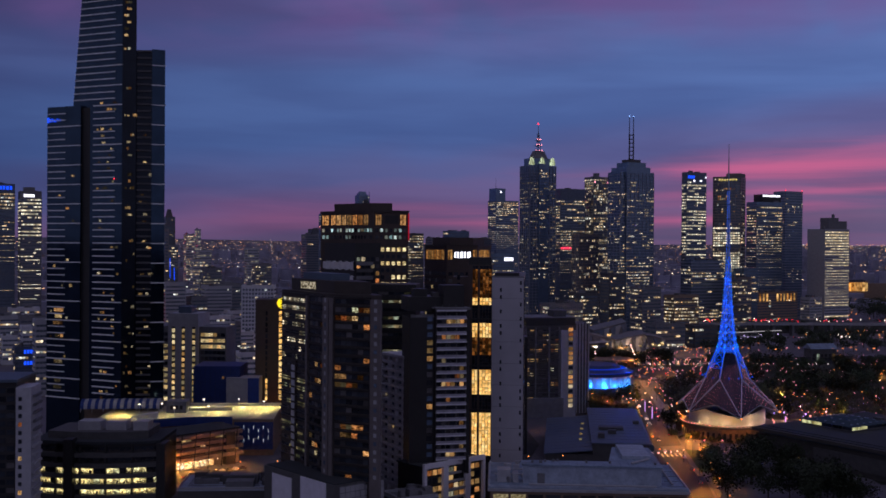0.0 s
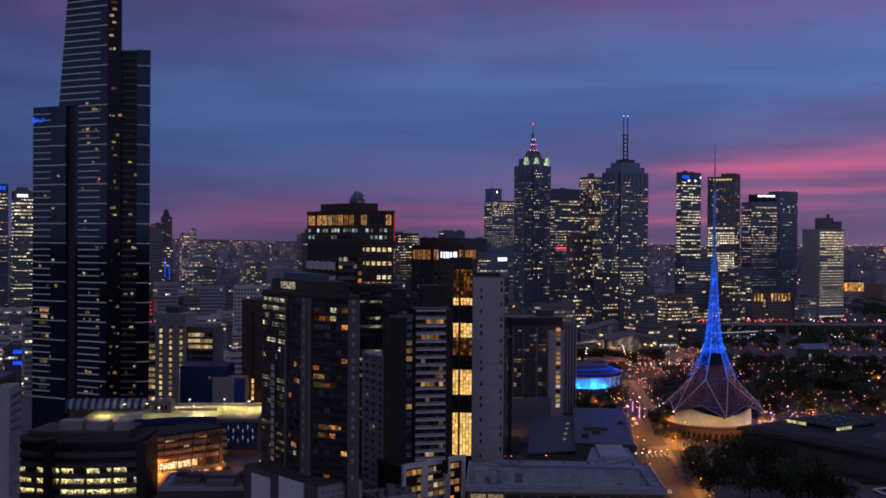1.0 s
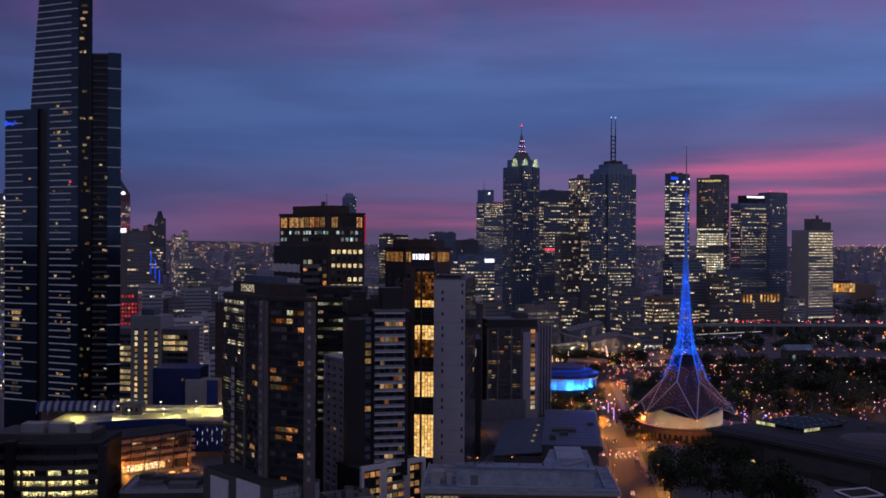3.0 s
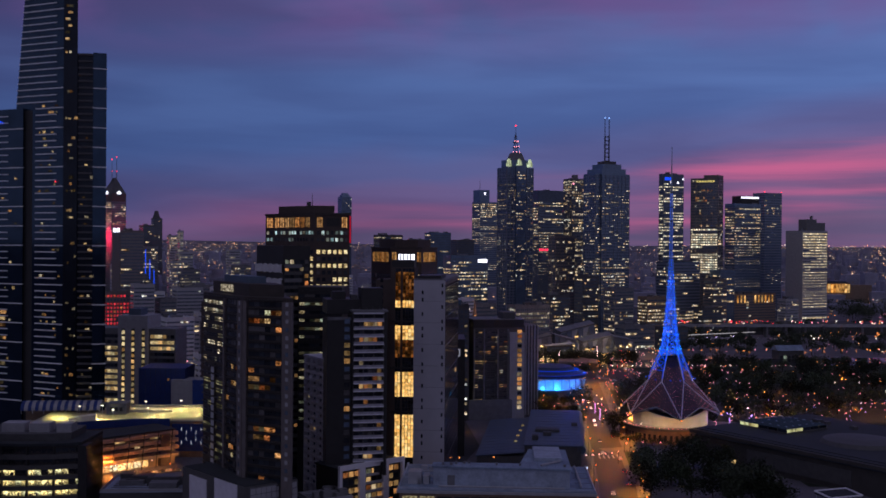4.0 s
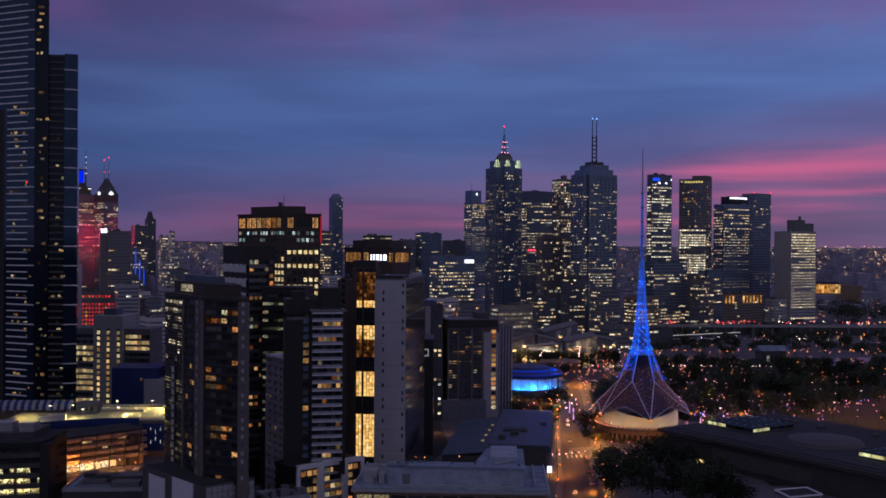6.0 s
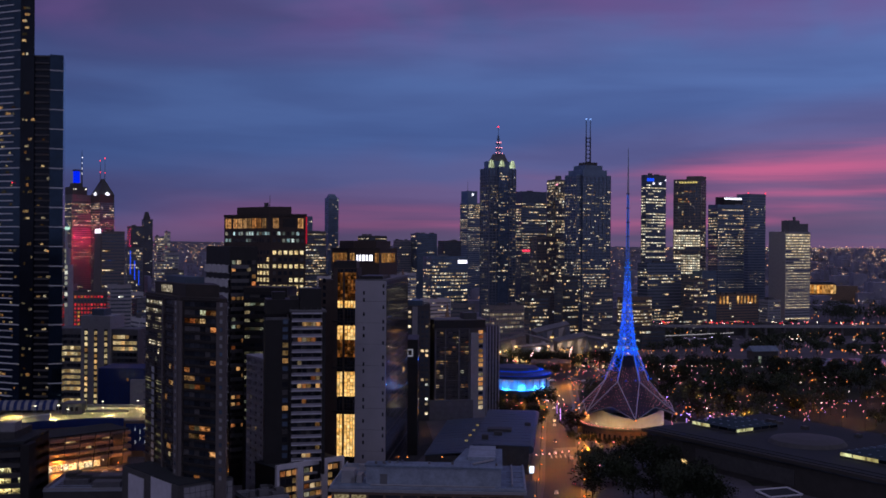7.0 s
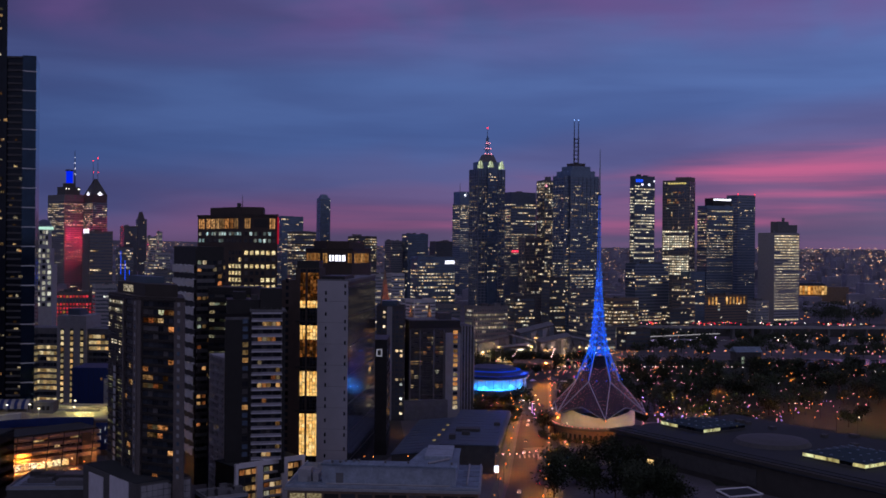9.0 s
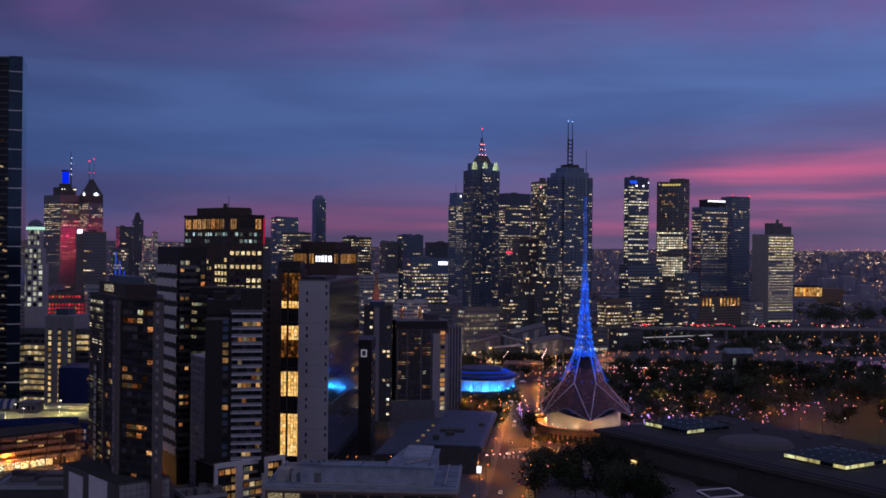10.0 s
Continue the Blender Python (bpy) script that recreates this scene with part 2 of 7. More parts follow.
# ---- building kit ----
class Geo:
    """Collects faces for one mesh."""

    def __init__(self):
        self.v, self.f = [], []

    def hexa(self, p):
        n = len(self.v)
        self.v += p
        self.f += [(n + a, n + b, n + c, n + d) for a, b, c, d in ((0, 3, 2, 1), (4, 5, 6, 7), (0, 1, 5, 4), (1, 2, 6, 5), (2, 3, 7, 6), (3, 0, 4, 7))]
        return self

    def box(self, x0, x1, y0, y1, z0, z1):
        return self.hexa([(x0, y0, z0), (x1, y0, z0), (x1, y1, z0), (x0, y1, z0), (x0, y0, z1), (x1, y0, z1), (x1, y1, z1), (x0, y1, z1)])

    def prism(self, pts, z0, z1, top=None):
        n, k = len(self.v), len(pts)
        self.v += [(x, y, z0) for x, y in pts] + [(x, y, z1) for x, y in (top or pts)]
        self.f += [(n + i, n + (i + 1) % k, n + k + (i + 1) % k, n + k + i) for i in range(k)]
        self.f += [tuple(n + i for i in reversed(range(k))), tuple(n + k + i for i in range(k))]
        return self

    def tube(self, p, q, r, r2=None, sides=5):
        p, q = Vector(p), Vector(q)
        w = (q - p).normalized()
        a = w.orthogonal().normalized()
        b = w.cross(a)
        n = len(self.v)
        for c, rad in ((p, r), (q, r if r2 is None else r2)):
            self.v += [tuple(c + rad * (a * math.cos(6.2832 * i / sides) + b * math.sin(6.2832 * i / sides))) for i in range(sides)]
        self.f += [(n + i, n + (i + 1) % sides, n + sides + (i + 1) % sides, n + sides + i) for i in range(sides)]
        self.f += [tuple(n + i for i in reversed(range(sides))), tuple(n + sides + i for i in range(sides))]
        return self

    def blob(self, c, r):
        n = len(self.v)
        x, y, z = c
        self.v += [(x + r, y, z), (x, y + r, z), (x - r, y, z), (x, y - r, z), (x, y, z + r), (x, y, z - r)]
        for i in range(4):
            self.f += [(n + i, n + (i + 1) % 4, n + 4), (n + (i + 1) % 4, n + i, n + 5)]
        return self

    def mesh(self, name, mat):
        me = bpy.data.meshes.new(name)
        me.from_pydata(self.v, [], self.f)
        me.materials.append(mat)
        return me


def part(name, geo, mat, parent, label="", kind=""):
    ob = new(name, geo.mesh(name, mat) if isinstance(geo, Geo) else geo)
    ob.parent = parent
    return tagged(ob, label, "", "", kind)


def place(name, x, y, z, rz, label, category, group="", kind=""):
    ob = new(name)
    ob.matrix_basis = pose(x, y, z, 0, 0, rz)
    return tagged(ob, label, category, group, kind)


def solid(name, geo, mat, label, category, kind="", group="", m=None):
    ob = new(name, geo.mesh(name, mat))
    if m is not None:
        ob.matrix_basis = m
    return tagged(ob, label, category, group, kind)


class Face:
    """A wall in a building's own plan: from o along u for a length; n points out of the wall."""

    def __init__(self, o, e):
        self.o, e = Vector(o), Vector(e)
        self.length = (e - self.o).length
        self.u = (e - self.o).normalized()
        self.n = Vector((self.u.y, -self.u.x))

    def at(self, a, out):
        p = self.o + self.u * a + self.n * out
        return p.x, p.y

    def slab(self, geo, a0, a1, z0, z1, o0, o1):
        p = [self.at(a0, o0), self.at(a0, o1), self.at(a1, o1), self.at(a1, o0)]
        geo.hexa([(x, y, z0) for x, y in p] + [(x, y, z1) for x, y in p])


def sides(w, d, which="flr"):
    """Faces of a box plan: front, left, right, back; the front-left corner is the origin."""
    all_of = {"f": ((0, 0), (w, 0)), "r": ((w, 0), (w, d)), "b": ((w, d), (0, d)), "l": ((0, d), (0, 0))}
    return [Face(*all_of[k]) for k in which]


def lit_pattern(rnd, floors, cols, lit, run):
    """Which windows are lit: floor by floor, in runs."""
    on = np.zeros((floors, cols), bool)
    for i in range(floors):
        p = min(0.97, max(0.0, lit * rnd.choice((0.15, 0.5, 0.8, 1.2, 1.7))))
        state = rnd.random() < p
        for j in range(cols):
            if rnd.random() > run:
                state = rnd.random() < p
            on[i, j] = state
    return on


def glazing(thing, faces, z0, z1, storey, bay, lit, seed, run=0.7, tall=0.55, wide=0.86, dark=None, light=None, pieces=False, pocket=0.05,
            dark_name="window", margin=0.6):
    """Windows on the faces: singly as parts where pieces is set, else joined."""
    rnd = random.Random(seed)
    gd, gl, shared = Geo(), Geo(), {}
    dark, light = dark or M_GLASS, light or L_OFFICE
    for face in faces:
        cols = max(1, round((face.length - 2 * margin) / bay))
        step = (face.length - 2 * margin) / cols
        floors = max(1, round((z1 - z0) / storey))
        rise = (z1 - z0) / floors
        on = lit_pattern(rnd, floors, cols, lit, run)
        for i in range(floors):
            for j in range(cols):
                a0, a1 = margin + (j + 0.5 - wide / 2) * step, margin + (j + 0.5 + wide / 2) * step
                b0 = z0 + (i + 0.5 - tall / 2) * rise
                b1 = b0 + tall * rise
                if not pieces:
                    face.slab(gl if on[i, j] else gd, a0, a1, b0, b1, -0.1, pocket)
                    continue
                kind = 9 if on[i, j] else rnd.choice((0, 0, 0, 1, 2))
                key = (round(a1 - a0, 3), round(b1 - b0, 3), kind)
                if key not in shared:
                    shared[key] = Geo().box(-key[0] / 2, key[0] / 2, -pocket, 0.1, -key[1] / 2, key[1] / 2).mesh("window", {9: light, 1: M_CURTAIN, 2: M_BLIND}.get(kind, dark))
                ob = new("lit_window" if on[i, j] else "window", shared[key])
                ob.parent = thing
                x, y = face.at((a0 + a1) / 2, 0)
                ob.matrix_basis = Matrix.Translation((x, y, (b0 + b1) / 2)) @ Matrix.Rotation(math.atan2(face.u.y, face.u.x), 4, "Z")
    if gd.v:
        part(dark_name + "s", gd, dark, thing, "dark unlit window panes", "stuff")
    if gl.v:
        part("lit_" + dark_name + "s", gl, light, thing, "lit window panes", "stuff")


def bands(thing, faces, z0, z1, storey, mat, high=0.9, proud=0.25, name="floor_band", single=False, skip=()):
    floors = max(1, round((z1 - z0) / storey))
    g = Geo()
    for i in range(floors + 1):
        if i in skip:
            continue
        z = z0 + i * (z1 - z0) / floors
        for face in faces:
            face.slab(g, -0.02, face.length + 0.02, z - high / 2, z + high / 2, -0.1, proud)
        if single:
            part(name, g, mat, thing)
            g = Geo()
    if g.v:
        part(name + "s", g, mat, thing, "", "stuff")


def fins(thing, faces, z0, z1, bay, mat, wide=0.4, proud=0.35, name="mullion"):
    g = Geo()
    for face in faces:
        k = max(1, round(face.length / bay))
        for i in range(k + 1):
            a = min(max(i * face.length / k, wide / 2), face.length - wide / 2)
            face.slab(g, a - wide / 2, a + wide / 2, z0, z1, -0.1, proud)
    part(name + "s", g, mat, thing, "", "stuff")


def roof_kit(thing, w, d, h, seed, mat=None, n=4):
    """Parapet, plant boxes and pipes on a flat roof."""
    rnd = random.Random(seed)
    mat = mat or M_DARK
    par = Geo()
    for f in sides(w, d, "frbl"):
        f.slab(par, 0, f.length, h, h + 1.0, -0.4, 0.03)
    part("parapet", par, mat, thing)
    for i in range(n):
        a, b, c = rnd.uniform(0.1, 0.28) * w, rnd.uniform(0.15, 0.3) * d, rnd.uniform(1.5, 3.6)
        x, y = rnd.uniform(0.08, 0.9) * (w - a), rnd.uniform(0.08, 0.9) * (d - b)
        part("plant_box", Geo().box(x, x + a, y, y + b, h, h + c), rnd.choice((M_DARK, M_GREY)), thing)


def tower(name, x, y, w, d, rz, h, label, wall, seed, storey=3.8, bay=1.9, lit=0.4, run=0.75, band=None, light=None, glass=None, faces="flr",
          base=0.0, fin=0.0, tall=0.42, wide=0.9, dark_top=0.0, kit=3, pieces=False, category="office tower", group=""):
    t = place(name, x, y, base, rz, label, category, group)
    h -= base
    part("body", Geo().box(0, w, 0, d, 0, h), wall, t)
    fs = sides(w, d, faces)
    z0 = 3.0 if h < 110 else 0.30 * h
    glazing(t, fs, z0, h - 1.5 - dark_top, storey, bay, lit, seed, run, tall, wide, glass, light, pieces)
    if h >= 110:
        glazing(t, fs, 3.0, z0, storey, bay, lit * 0.3, seed + 5000, run, tall, wide, glass, light, pieces, dark_name="lower_window")
    if band:
        bands(t, fs, 3.0, h - 1.5 - dark_top, storey, band, high=storey * (1 - tall) * 0.75, proud=0.2)
    if fin:
        fins(t, fs, 2.0, h - 0.5, fin, wall)
    if kit:
        roof_kit(t, w, d, h, seed, wall, kit)
    return t


def mast(thing, x, y, z0, z1, r=0.5, mat=None, tip=None, name="antenna"):
    a = part(name, Geo().tube((x, y, z0), (x, y, z1), r, r * 0.35), mat or M_MAST, thing)
    if tip:
        part("beacon", Geo().blob((x, y, z1), r * 2.2), tip, a)
    return a


def sign(thing, face, a0, a1, z0, z1, mat, letters=0, name="sign", label=""):
    """An illuminated sign as plain bars."""
    s = part(name, Geo().box(0, 0.01, 0, 0.01, 0, 0.01), M_BLACK, thing, label)
    g = Geo()
    k = letters or 1
    for i in range(k):
        b0 = a0 + (a1 - a0) * i / k
        face.slab(g, b0, b0 + (a1 - a0) / k * (0.72 if letters else 1.0), z0, z1, 0.1, 0.5)
    s.data = g.mesh(name, mat)
    return s

# ---- ground ----
def ground_height(x, y):
    far = math.hypot(x, y)
    k = min(max((far - 1500.0) / 3200.0, 0.0), 1.0)
    return 100.0 * k ** 1.15


def make_ground():
    g = Geo()
    rad = [0, 60, 120, 200, 300, 400, 500, 600, 700, 800, 900, 1000, 1150, 1300, 1500, 1700, 1900, 2200, 2500, 2800, 3100, 3400, 3700, 4000, 4300, 4600, 4850]
    n = 72
    for r in rad:
        for i in range(n):
            a = 2 * math.pi * i / n
            x, y = r * math.cos(a), r * math.sin(a)
            g.v.append((x, y, ground_height(x, y) if r < 4800 else 112 + 8 * math.sin(3.1 * a + 1) + 5 * math.sin(11 * a)))
    for k in range(len(rad) - 1):
        for i in range(n):
            j = (i + 1) % n
            g.f.append((k * n + i, (k + 1) * n + i, (k + 1) * n + j, k * n + j))
    solid("ground", g, M_GROUND, "dark city ground running out to low hills", "ground", "structure")


make_ground()

# ---- skyline of the central city ----
GRID = 26.5


# Emission on the columns replaces floodlight falling on stone.
L_FACADE = glow("column_flood_glow", [(0.0, (1.0, 0.40, 0.08)), (1.0, (1.0, 0.62, 0.24))], 1.5, 0.4, 0.12, False, 0.4)


def stepped_tower():
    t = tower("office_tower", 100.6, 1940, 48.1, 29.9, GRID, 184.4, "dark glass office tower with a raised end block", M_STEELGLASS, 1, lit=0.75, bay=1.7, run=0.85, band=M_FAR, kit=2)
    part("end_block", Geo().box(0, 20, 0.2, 26, 184.4, 207.5), M_STEELGLASS, t)
    mast(t, 5, 10, 207, 226, 0.5)
    part("roof_lamp", Geo().box(9, 12, -0.2, 0.5, 199, 203), B_SIGNWHITE, t)


def crowned_tower():
    """Granite and glass tower, its stepped crown lit, with a lattice mast."""
    t = place("crowned_tower", 116.8, 1395, 0, GRID, "granite and glass tower with lit stepped crown and mast", "office tower")
    w, d, h = 40.5, 25.0, 209.5
    part("body", Geo().box(0, w, 0, d, 0, h), M_STEELGLASS, t)
    fs = sides(w, d, "flr")
    glazing(t, fs, 4, 62, 3.9, 1.2, 0.12, 23, 0.6, 0.36, 0.8, dark_name="lower_window")
    glazing(t, fs, 63, 200, 3.9, 1.2, 0.34, 21, 0.6, 0.36, 0.8, light=glow("small_office_light", YELLOW, 1.0, 0.06, 0.55, True, 0.4))
    fins(t, fs, 2, h, 5.0, M_FAR, 0.9, 0.6)
    bands(t, fs, 4, 200, 3.9, M_FAR, 1.1, 0.3)
    bay = part("centre_bay", Geo().box(13, 28, -2.2, 0, 0, 212), M_STEELGLASS, t)
    glazing(bay, [Face((13, -2.2), (28, -2.2))], 60, 205, 3.9, 1.3, 0.42, 22, 0.6, 0.40, 0.8)
    part("crown_step", Geo().box(4, 36.5, 3, 22, h, h + 10), M_STEELGLASS, t)
    part("crown_top", Geo().prism([(10, 5), (31, 5), (31, 20), (10, 20)], h + 10, h + 20, [(14, 8), (27, 8), (27, 17), (14, 17)]), M_GREY, t)
    for x in (4.2, 20.2, 36.3):
        arch = Geo()
        for i in range(9):
            k = (i - 4) / 4.0
            arch.box(x + k * 3.6 - 0.42, x + k * 3.6 + 0.42, 1.6, 2.7, h + 1.0, h + 11.5 - 6.5 * k * k)
        # The arch itself emits, imitating floodlight on it.
        part("lit_arch", arch, glow("arch_flood_glow", [(0, (0.60, 0.82, 0.50)), (1, (0.85, 1.0, 0.68))], 1.1, 0.3, 0.3), t, "crown arch glowing in place of floodlight")
    m = part("mast", Geo(), M_MAST, t)
    g = Geo()
    z0 = h + 20
    for sx, sy in ((-1, -1), (1, -1), (1, 1), (-1, 1)):
        g.tube((20.2 + 2.6 * sx, 12.5 + 2.6 * sy, z0 - 3), (20.2 + 0.9 * sx, 12.5 + 0.9 * sy, 252), 0.3)
    for k in range(7):
        z, r = z0 + k * 3.6, 2.6 - k * 0.24
        for a, b in (((-r, -r), (r, -r)), ((r, -r), (r, r)), ((r, r), (-r, r)), ((-r, r), (-r, -r))):
            g.tube((20.2 + a[0], 12.5 + a[1], z), (20.2 + b[0], 12.5 + b[1], z + 3), 0.2, sides=3)
    g.tube((20.2, 12.5, 250), (20.2, 12.5, 266), 0.5, 0.2)
    m.data = g.mesh("mast", M_MAST)
    for k, z in enumerate((231, 238, 245)):
        for s in (-1, 0, 1):
            part("mast_lamp", Geo().blob((20.2 + s * (4.6 - k), 10, z), 0.95), B_PINK, m)
        part("platform", Geo().box(15.4 + k, 25 - k, 8.5, 16.5, z - 1.4, z - 0.9), M_MAST, m)
    part("beacon", Geo().blob((20.2, 12.5, 266), 1.5), B_RED, m)


def twin_mast_tower():
    """Glass tower with notched corners, stepped top and a pair of masts."""
    t = place("twin_mast_tower", 220.0, 1300, 0, GRID, "dark blue glass tower with stepped top and twin masts", "office tower")
    w, d = 51.0, 26.0
    part("body", Geo().box(0, w, 0, d, 0, 195.5), M_STEELGLASS, t)
    part("middle_body", Geo().box(7, 43, -3, d + 3, 0, 201.5), M_STEELGLASS, t)
    part("upper_step", Geo().box(12, 39, 1, 25, 201.5, 207.5), M_STEELGLASS, t)
    part("top_step", Geo().box(17, 34, 5, 21, 207.5, 211.5), M_DARK, t)
    fs = [Face((0, d), (0, 0)), Face((0, 0), (7, 0)), Face((7, -3), (43, -3)), Face((43, 0), (w, 0))]
    glazing(t, fs, 34, 92, 3.7, 1.3, 0.72, 31, 0.8, 0.36, 0.85)
    glazing(t, fs, 96, 184, 3.7, 1.3, 0.26, 32, 0.62, 0.34, 0.85, dark_name="upper_window")
    bands(t, fs, 4, 192, 3.7, M_FAR, 0.9, 0.25)
    fins(t, fs, 2, 194, 6.0, M_FAR, 0.5, 0.4)
    m = part("mast_frame", Geo(), M_MAST, t)
    g = Geo()
    for x in (22.4, 28.6):
        g.tube((x, 13, 211), (x, 13, 244), 0.95)
        g.tube((x, 13, 244), (x, 13, 266), 0.6, 0.45)
    for k in range(7):
        z = 212.5 + k * 5.0
        g.tube((22.4, 13, z), (28.6, 13, z), 0.65)
    m.data = g.mesh("mast_frame", M_MAST)
    for x in (22.4, 28.6):
        part("beacon", Geo().blob((x, 13, 266), 1.3), bulb("pale_blue_beacon", (0.25, 0.45, 1.0), 1.6), m)


def skyline():
    stepped_tower()
    crowned_tower()
    twin_mast_tower()
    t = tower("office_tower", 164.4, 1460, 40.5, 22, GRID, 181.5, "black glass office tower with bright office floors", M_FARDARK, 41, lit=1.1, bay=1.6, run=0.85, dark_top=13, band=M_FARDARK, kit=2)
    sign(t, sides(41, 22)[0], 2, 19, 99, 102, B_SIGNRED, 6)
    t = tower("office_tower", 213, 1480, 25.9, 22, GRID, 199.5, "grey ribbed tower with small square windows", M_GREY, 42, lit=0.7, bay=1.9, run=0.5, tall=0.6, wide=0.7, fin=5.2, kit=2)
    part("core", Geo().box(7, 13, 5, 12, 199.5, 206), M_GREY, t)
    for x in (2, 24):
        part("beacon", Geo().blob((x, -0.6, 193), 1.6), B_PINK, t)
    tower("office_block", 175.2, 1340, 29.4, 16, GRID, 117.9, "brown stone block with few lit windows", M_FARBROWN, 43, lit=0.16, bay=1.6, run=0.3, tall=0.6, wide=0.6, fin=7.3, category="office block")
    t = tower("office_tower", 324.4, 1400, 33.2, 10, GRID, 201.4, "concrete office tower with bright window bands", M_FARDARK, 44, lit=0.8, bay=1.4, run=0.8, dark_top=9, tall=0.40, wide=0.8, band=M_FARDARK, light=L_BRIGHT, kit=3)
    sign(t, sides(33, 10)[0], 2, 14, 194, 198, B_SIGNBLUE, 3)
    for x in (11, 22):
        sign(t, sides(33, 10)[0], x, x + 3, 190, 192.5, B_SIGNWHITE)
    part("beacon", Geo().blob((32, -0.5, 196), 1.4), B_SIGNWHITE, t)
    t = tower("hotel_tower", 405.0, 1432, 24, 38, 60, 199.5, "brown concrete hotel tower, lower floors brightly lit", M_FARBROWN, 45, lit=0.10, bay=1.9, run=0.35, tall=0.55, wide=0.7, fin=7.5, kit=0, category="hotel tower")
    wide, narrow = sides(24, 38, "lf")
    part("top_storey", Geo().box(0, 24, 0, 20, 199.5, 203.5), M_FARBROWN, t)
    sign(t, wide, 8, 34, 194.0, 196.2, bulb("dim_yellow_sign", (1.0, 0.80, 0.25), 0.7), 7)
    glazing(t, [Face(wide.at(6, 0), wide.at(34, 0))], 150, 188, 3.6, 2.6, 0.22, 146, 0.2, 0.5, 0.6, light=L_HOME, pocket=0.4, dark_name="upper_room")
    glazing(t, [wide], 70, 97, 3.6, 3.2, 2.0, 145, 0.9, 0.55, 0.72, light=L_BRIGHT, pocket=0.4, dark_name="hotel_window")
    glazing(t, [wide], 104, 131, 3.6, 3.2, 1.6, 147, 0.9, 0.55, 0.72, light=L_BRIGHT, pocket=0.4, dark_name="hotel_window")
    glazing(t, [narrow], 66, 150, 4.2, 3.2, 0.25, 148, 0.5, 0.5, 0.6, light=L_OFFICE, pocket=0.4, dark_name="side_window")
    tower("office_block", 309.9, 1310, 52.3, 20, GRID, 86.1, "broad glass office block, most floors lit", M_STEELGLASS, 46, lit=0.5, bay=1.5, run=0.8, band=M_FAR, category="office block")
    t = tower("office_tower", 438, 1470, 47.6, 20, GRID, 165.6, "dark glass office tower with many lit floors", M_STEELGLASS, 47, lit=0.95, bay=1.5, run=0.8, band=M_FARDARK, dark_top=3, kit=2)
    part("upper_block", Geo().box(12, 46, 2, 19, 165.6, 177.5), M_BLACK, t)
    sign(t, Face((12, 2), (46, 2)), 1, 33, 174, 176.6, B_SIGNWHITE, 14)
    t = tower("office_tower", 497.5, 1530, 33, 24, GRID, 184.8, "plain dark glass tower beside a lower lit one", M_STEELGLASS, 48, lit=0.10, bay=1.6, run=0.4, band=M_FAR, kit=0)
    for x in (1, 33):
        part("beacon", Geo().blob((x, 1, 186), 1.3), B_RED, t)
    t = tower("office_tower", 527.4, 1455, 46.3, 31.6, GRID, 128.3, "pale office block with every floor lit", M_PALE, 49, lit=5.0, bay=2.1, run=0.85, tall=0.50, wide=0.82, faces="f", band=M_PALE, light=L_FULL, kit=1)
    part("lift_house", Geo().box(10, 29, 3, 18, 128.3, 145), M_GREY, t)
    part("plant_house", Geo().box(29, 45, 3, 18, 128.3, 140.5), M_GREY, t)
    part("flue", Geo().box(20, 22.5, 4, 7, 145, 150), M_GREY, t)
    part("roof_box", Geo().box(0.5, 4, 3, 8, 128.3, 132), M_GREY, t)
    tower("office_block", 267.9, 1215, 36.3, 18, GRID, 47.3, "low terraced office block with lit balconied floors", M_TAN, 50, lit=0.8, bay=1.7, run=0.85, band=M_TAN, category="office block")
    tower("office_block", 481.2, 1380, 22.1, 16, GRID, 37.9, "small white office block with square windows", M_PALE, 51, lit=0.2, bay=1.7, run=0.3, tall=0.5, wide=0.6, category="office block")
    t = tower("colonnade_block", 422.3, 1432, 81.1, 22, GRID, 41.6, "stone podium block with tall columns made to glow as if floodlit", M_TAN, 52, lit=0.1, bay=4, run=0.3, tall=0.4, category="office block")
    for i in range(11):
        if i not in (3, 4):
            part("lit_column", Geo().box(12 + i * 6.2, 14.0 + i * 6.2, -1.0, 0.3, 30.2, 40.2), L_FACADE, t)
    t = place("public_building", 668, 1770, 9, 0, "old stone public building among trees, columns glowing as if floodlit", "public building")
    part("body", Geo().box(0, 46, 0, 24, 0, 37.5), M_TAN, t)
    part("side_wing", Geo().box(46, 84, 3, 22, 0, 35), M_TAN, t)
    part("roof", Geo().hexa([(-1, -1, 37.5), (47, -1, 37.5), (47, 25, 37.5), (-1, 25, 37.5), (4, 11, 41), (42, 11, 41), (42, 13, 41), (4, 13, 41)]), M_ROOFDARK, t)
    for i in range(10):
        part("floodlit_column", Geo().box(0.6 + 4.6 * i, 4.4 + 4.6 * i, -0.9, 0, 22, 36.5), L_FACADE, t)
    t = tower("office_block", 42.3, 1210, 48.1, 20, GRID, 93.4, "glass office block with long bright floors", M_STEELGLASS, 54, lit=0.7, bay=1.6, run=0.85, band=M_STEELGLASS, kit=1, category="office block")
    sign(t, sides(48, 20)[0], 35, 47, 86, 90, B_SIGNWHITE)
    tower("station_building", 99.4, 965, 37.0, 16, GRID, 50.8, "white building with a row of lit arched windows", M_GREY, 55, lit=0.8, bay=2.3, run=0.8, tall=0.5, wide=0.5, light=L_PALE, category="public building")
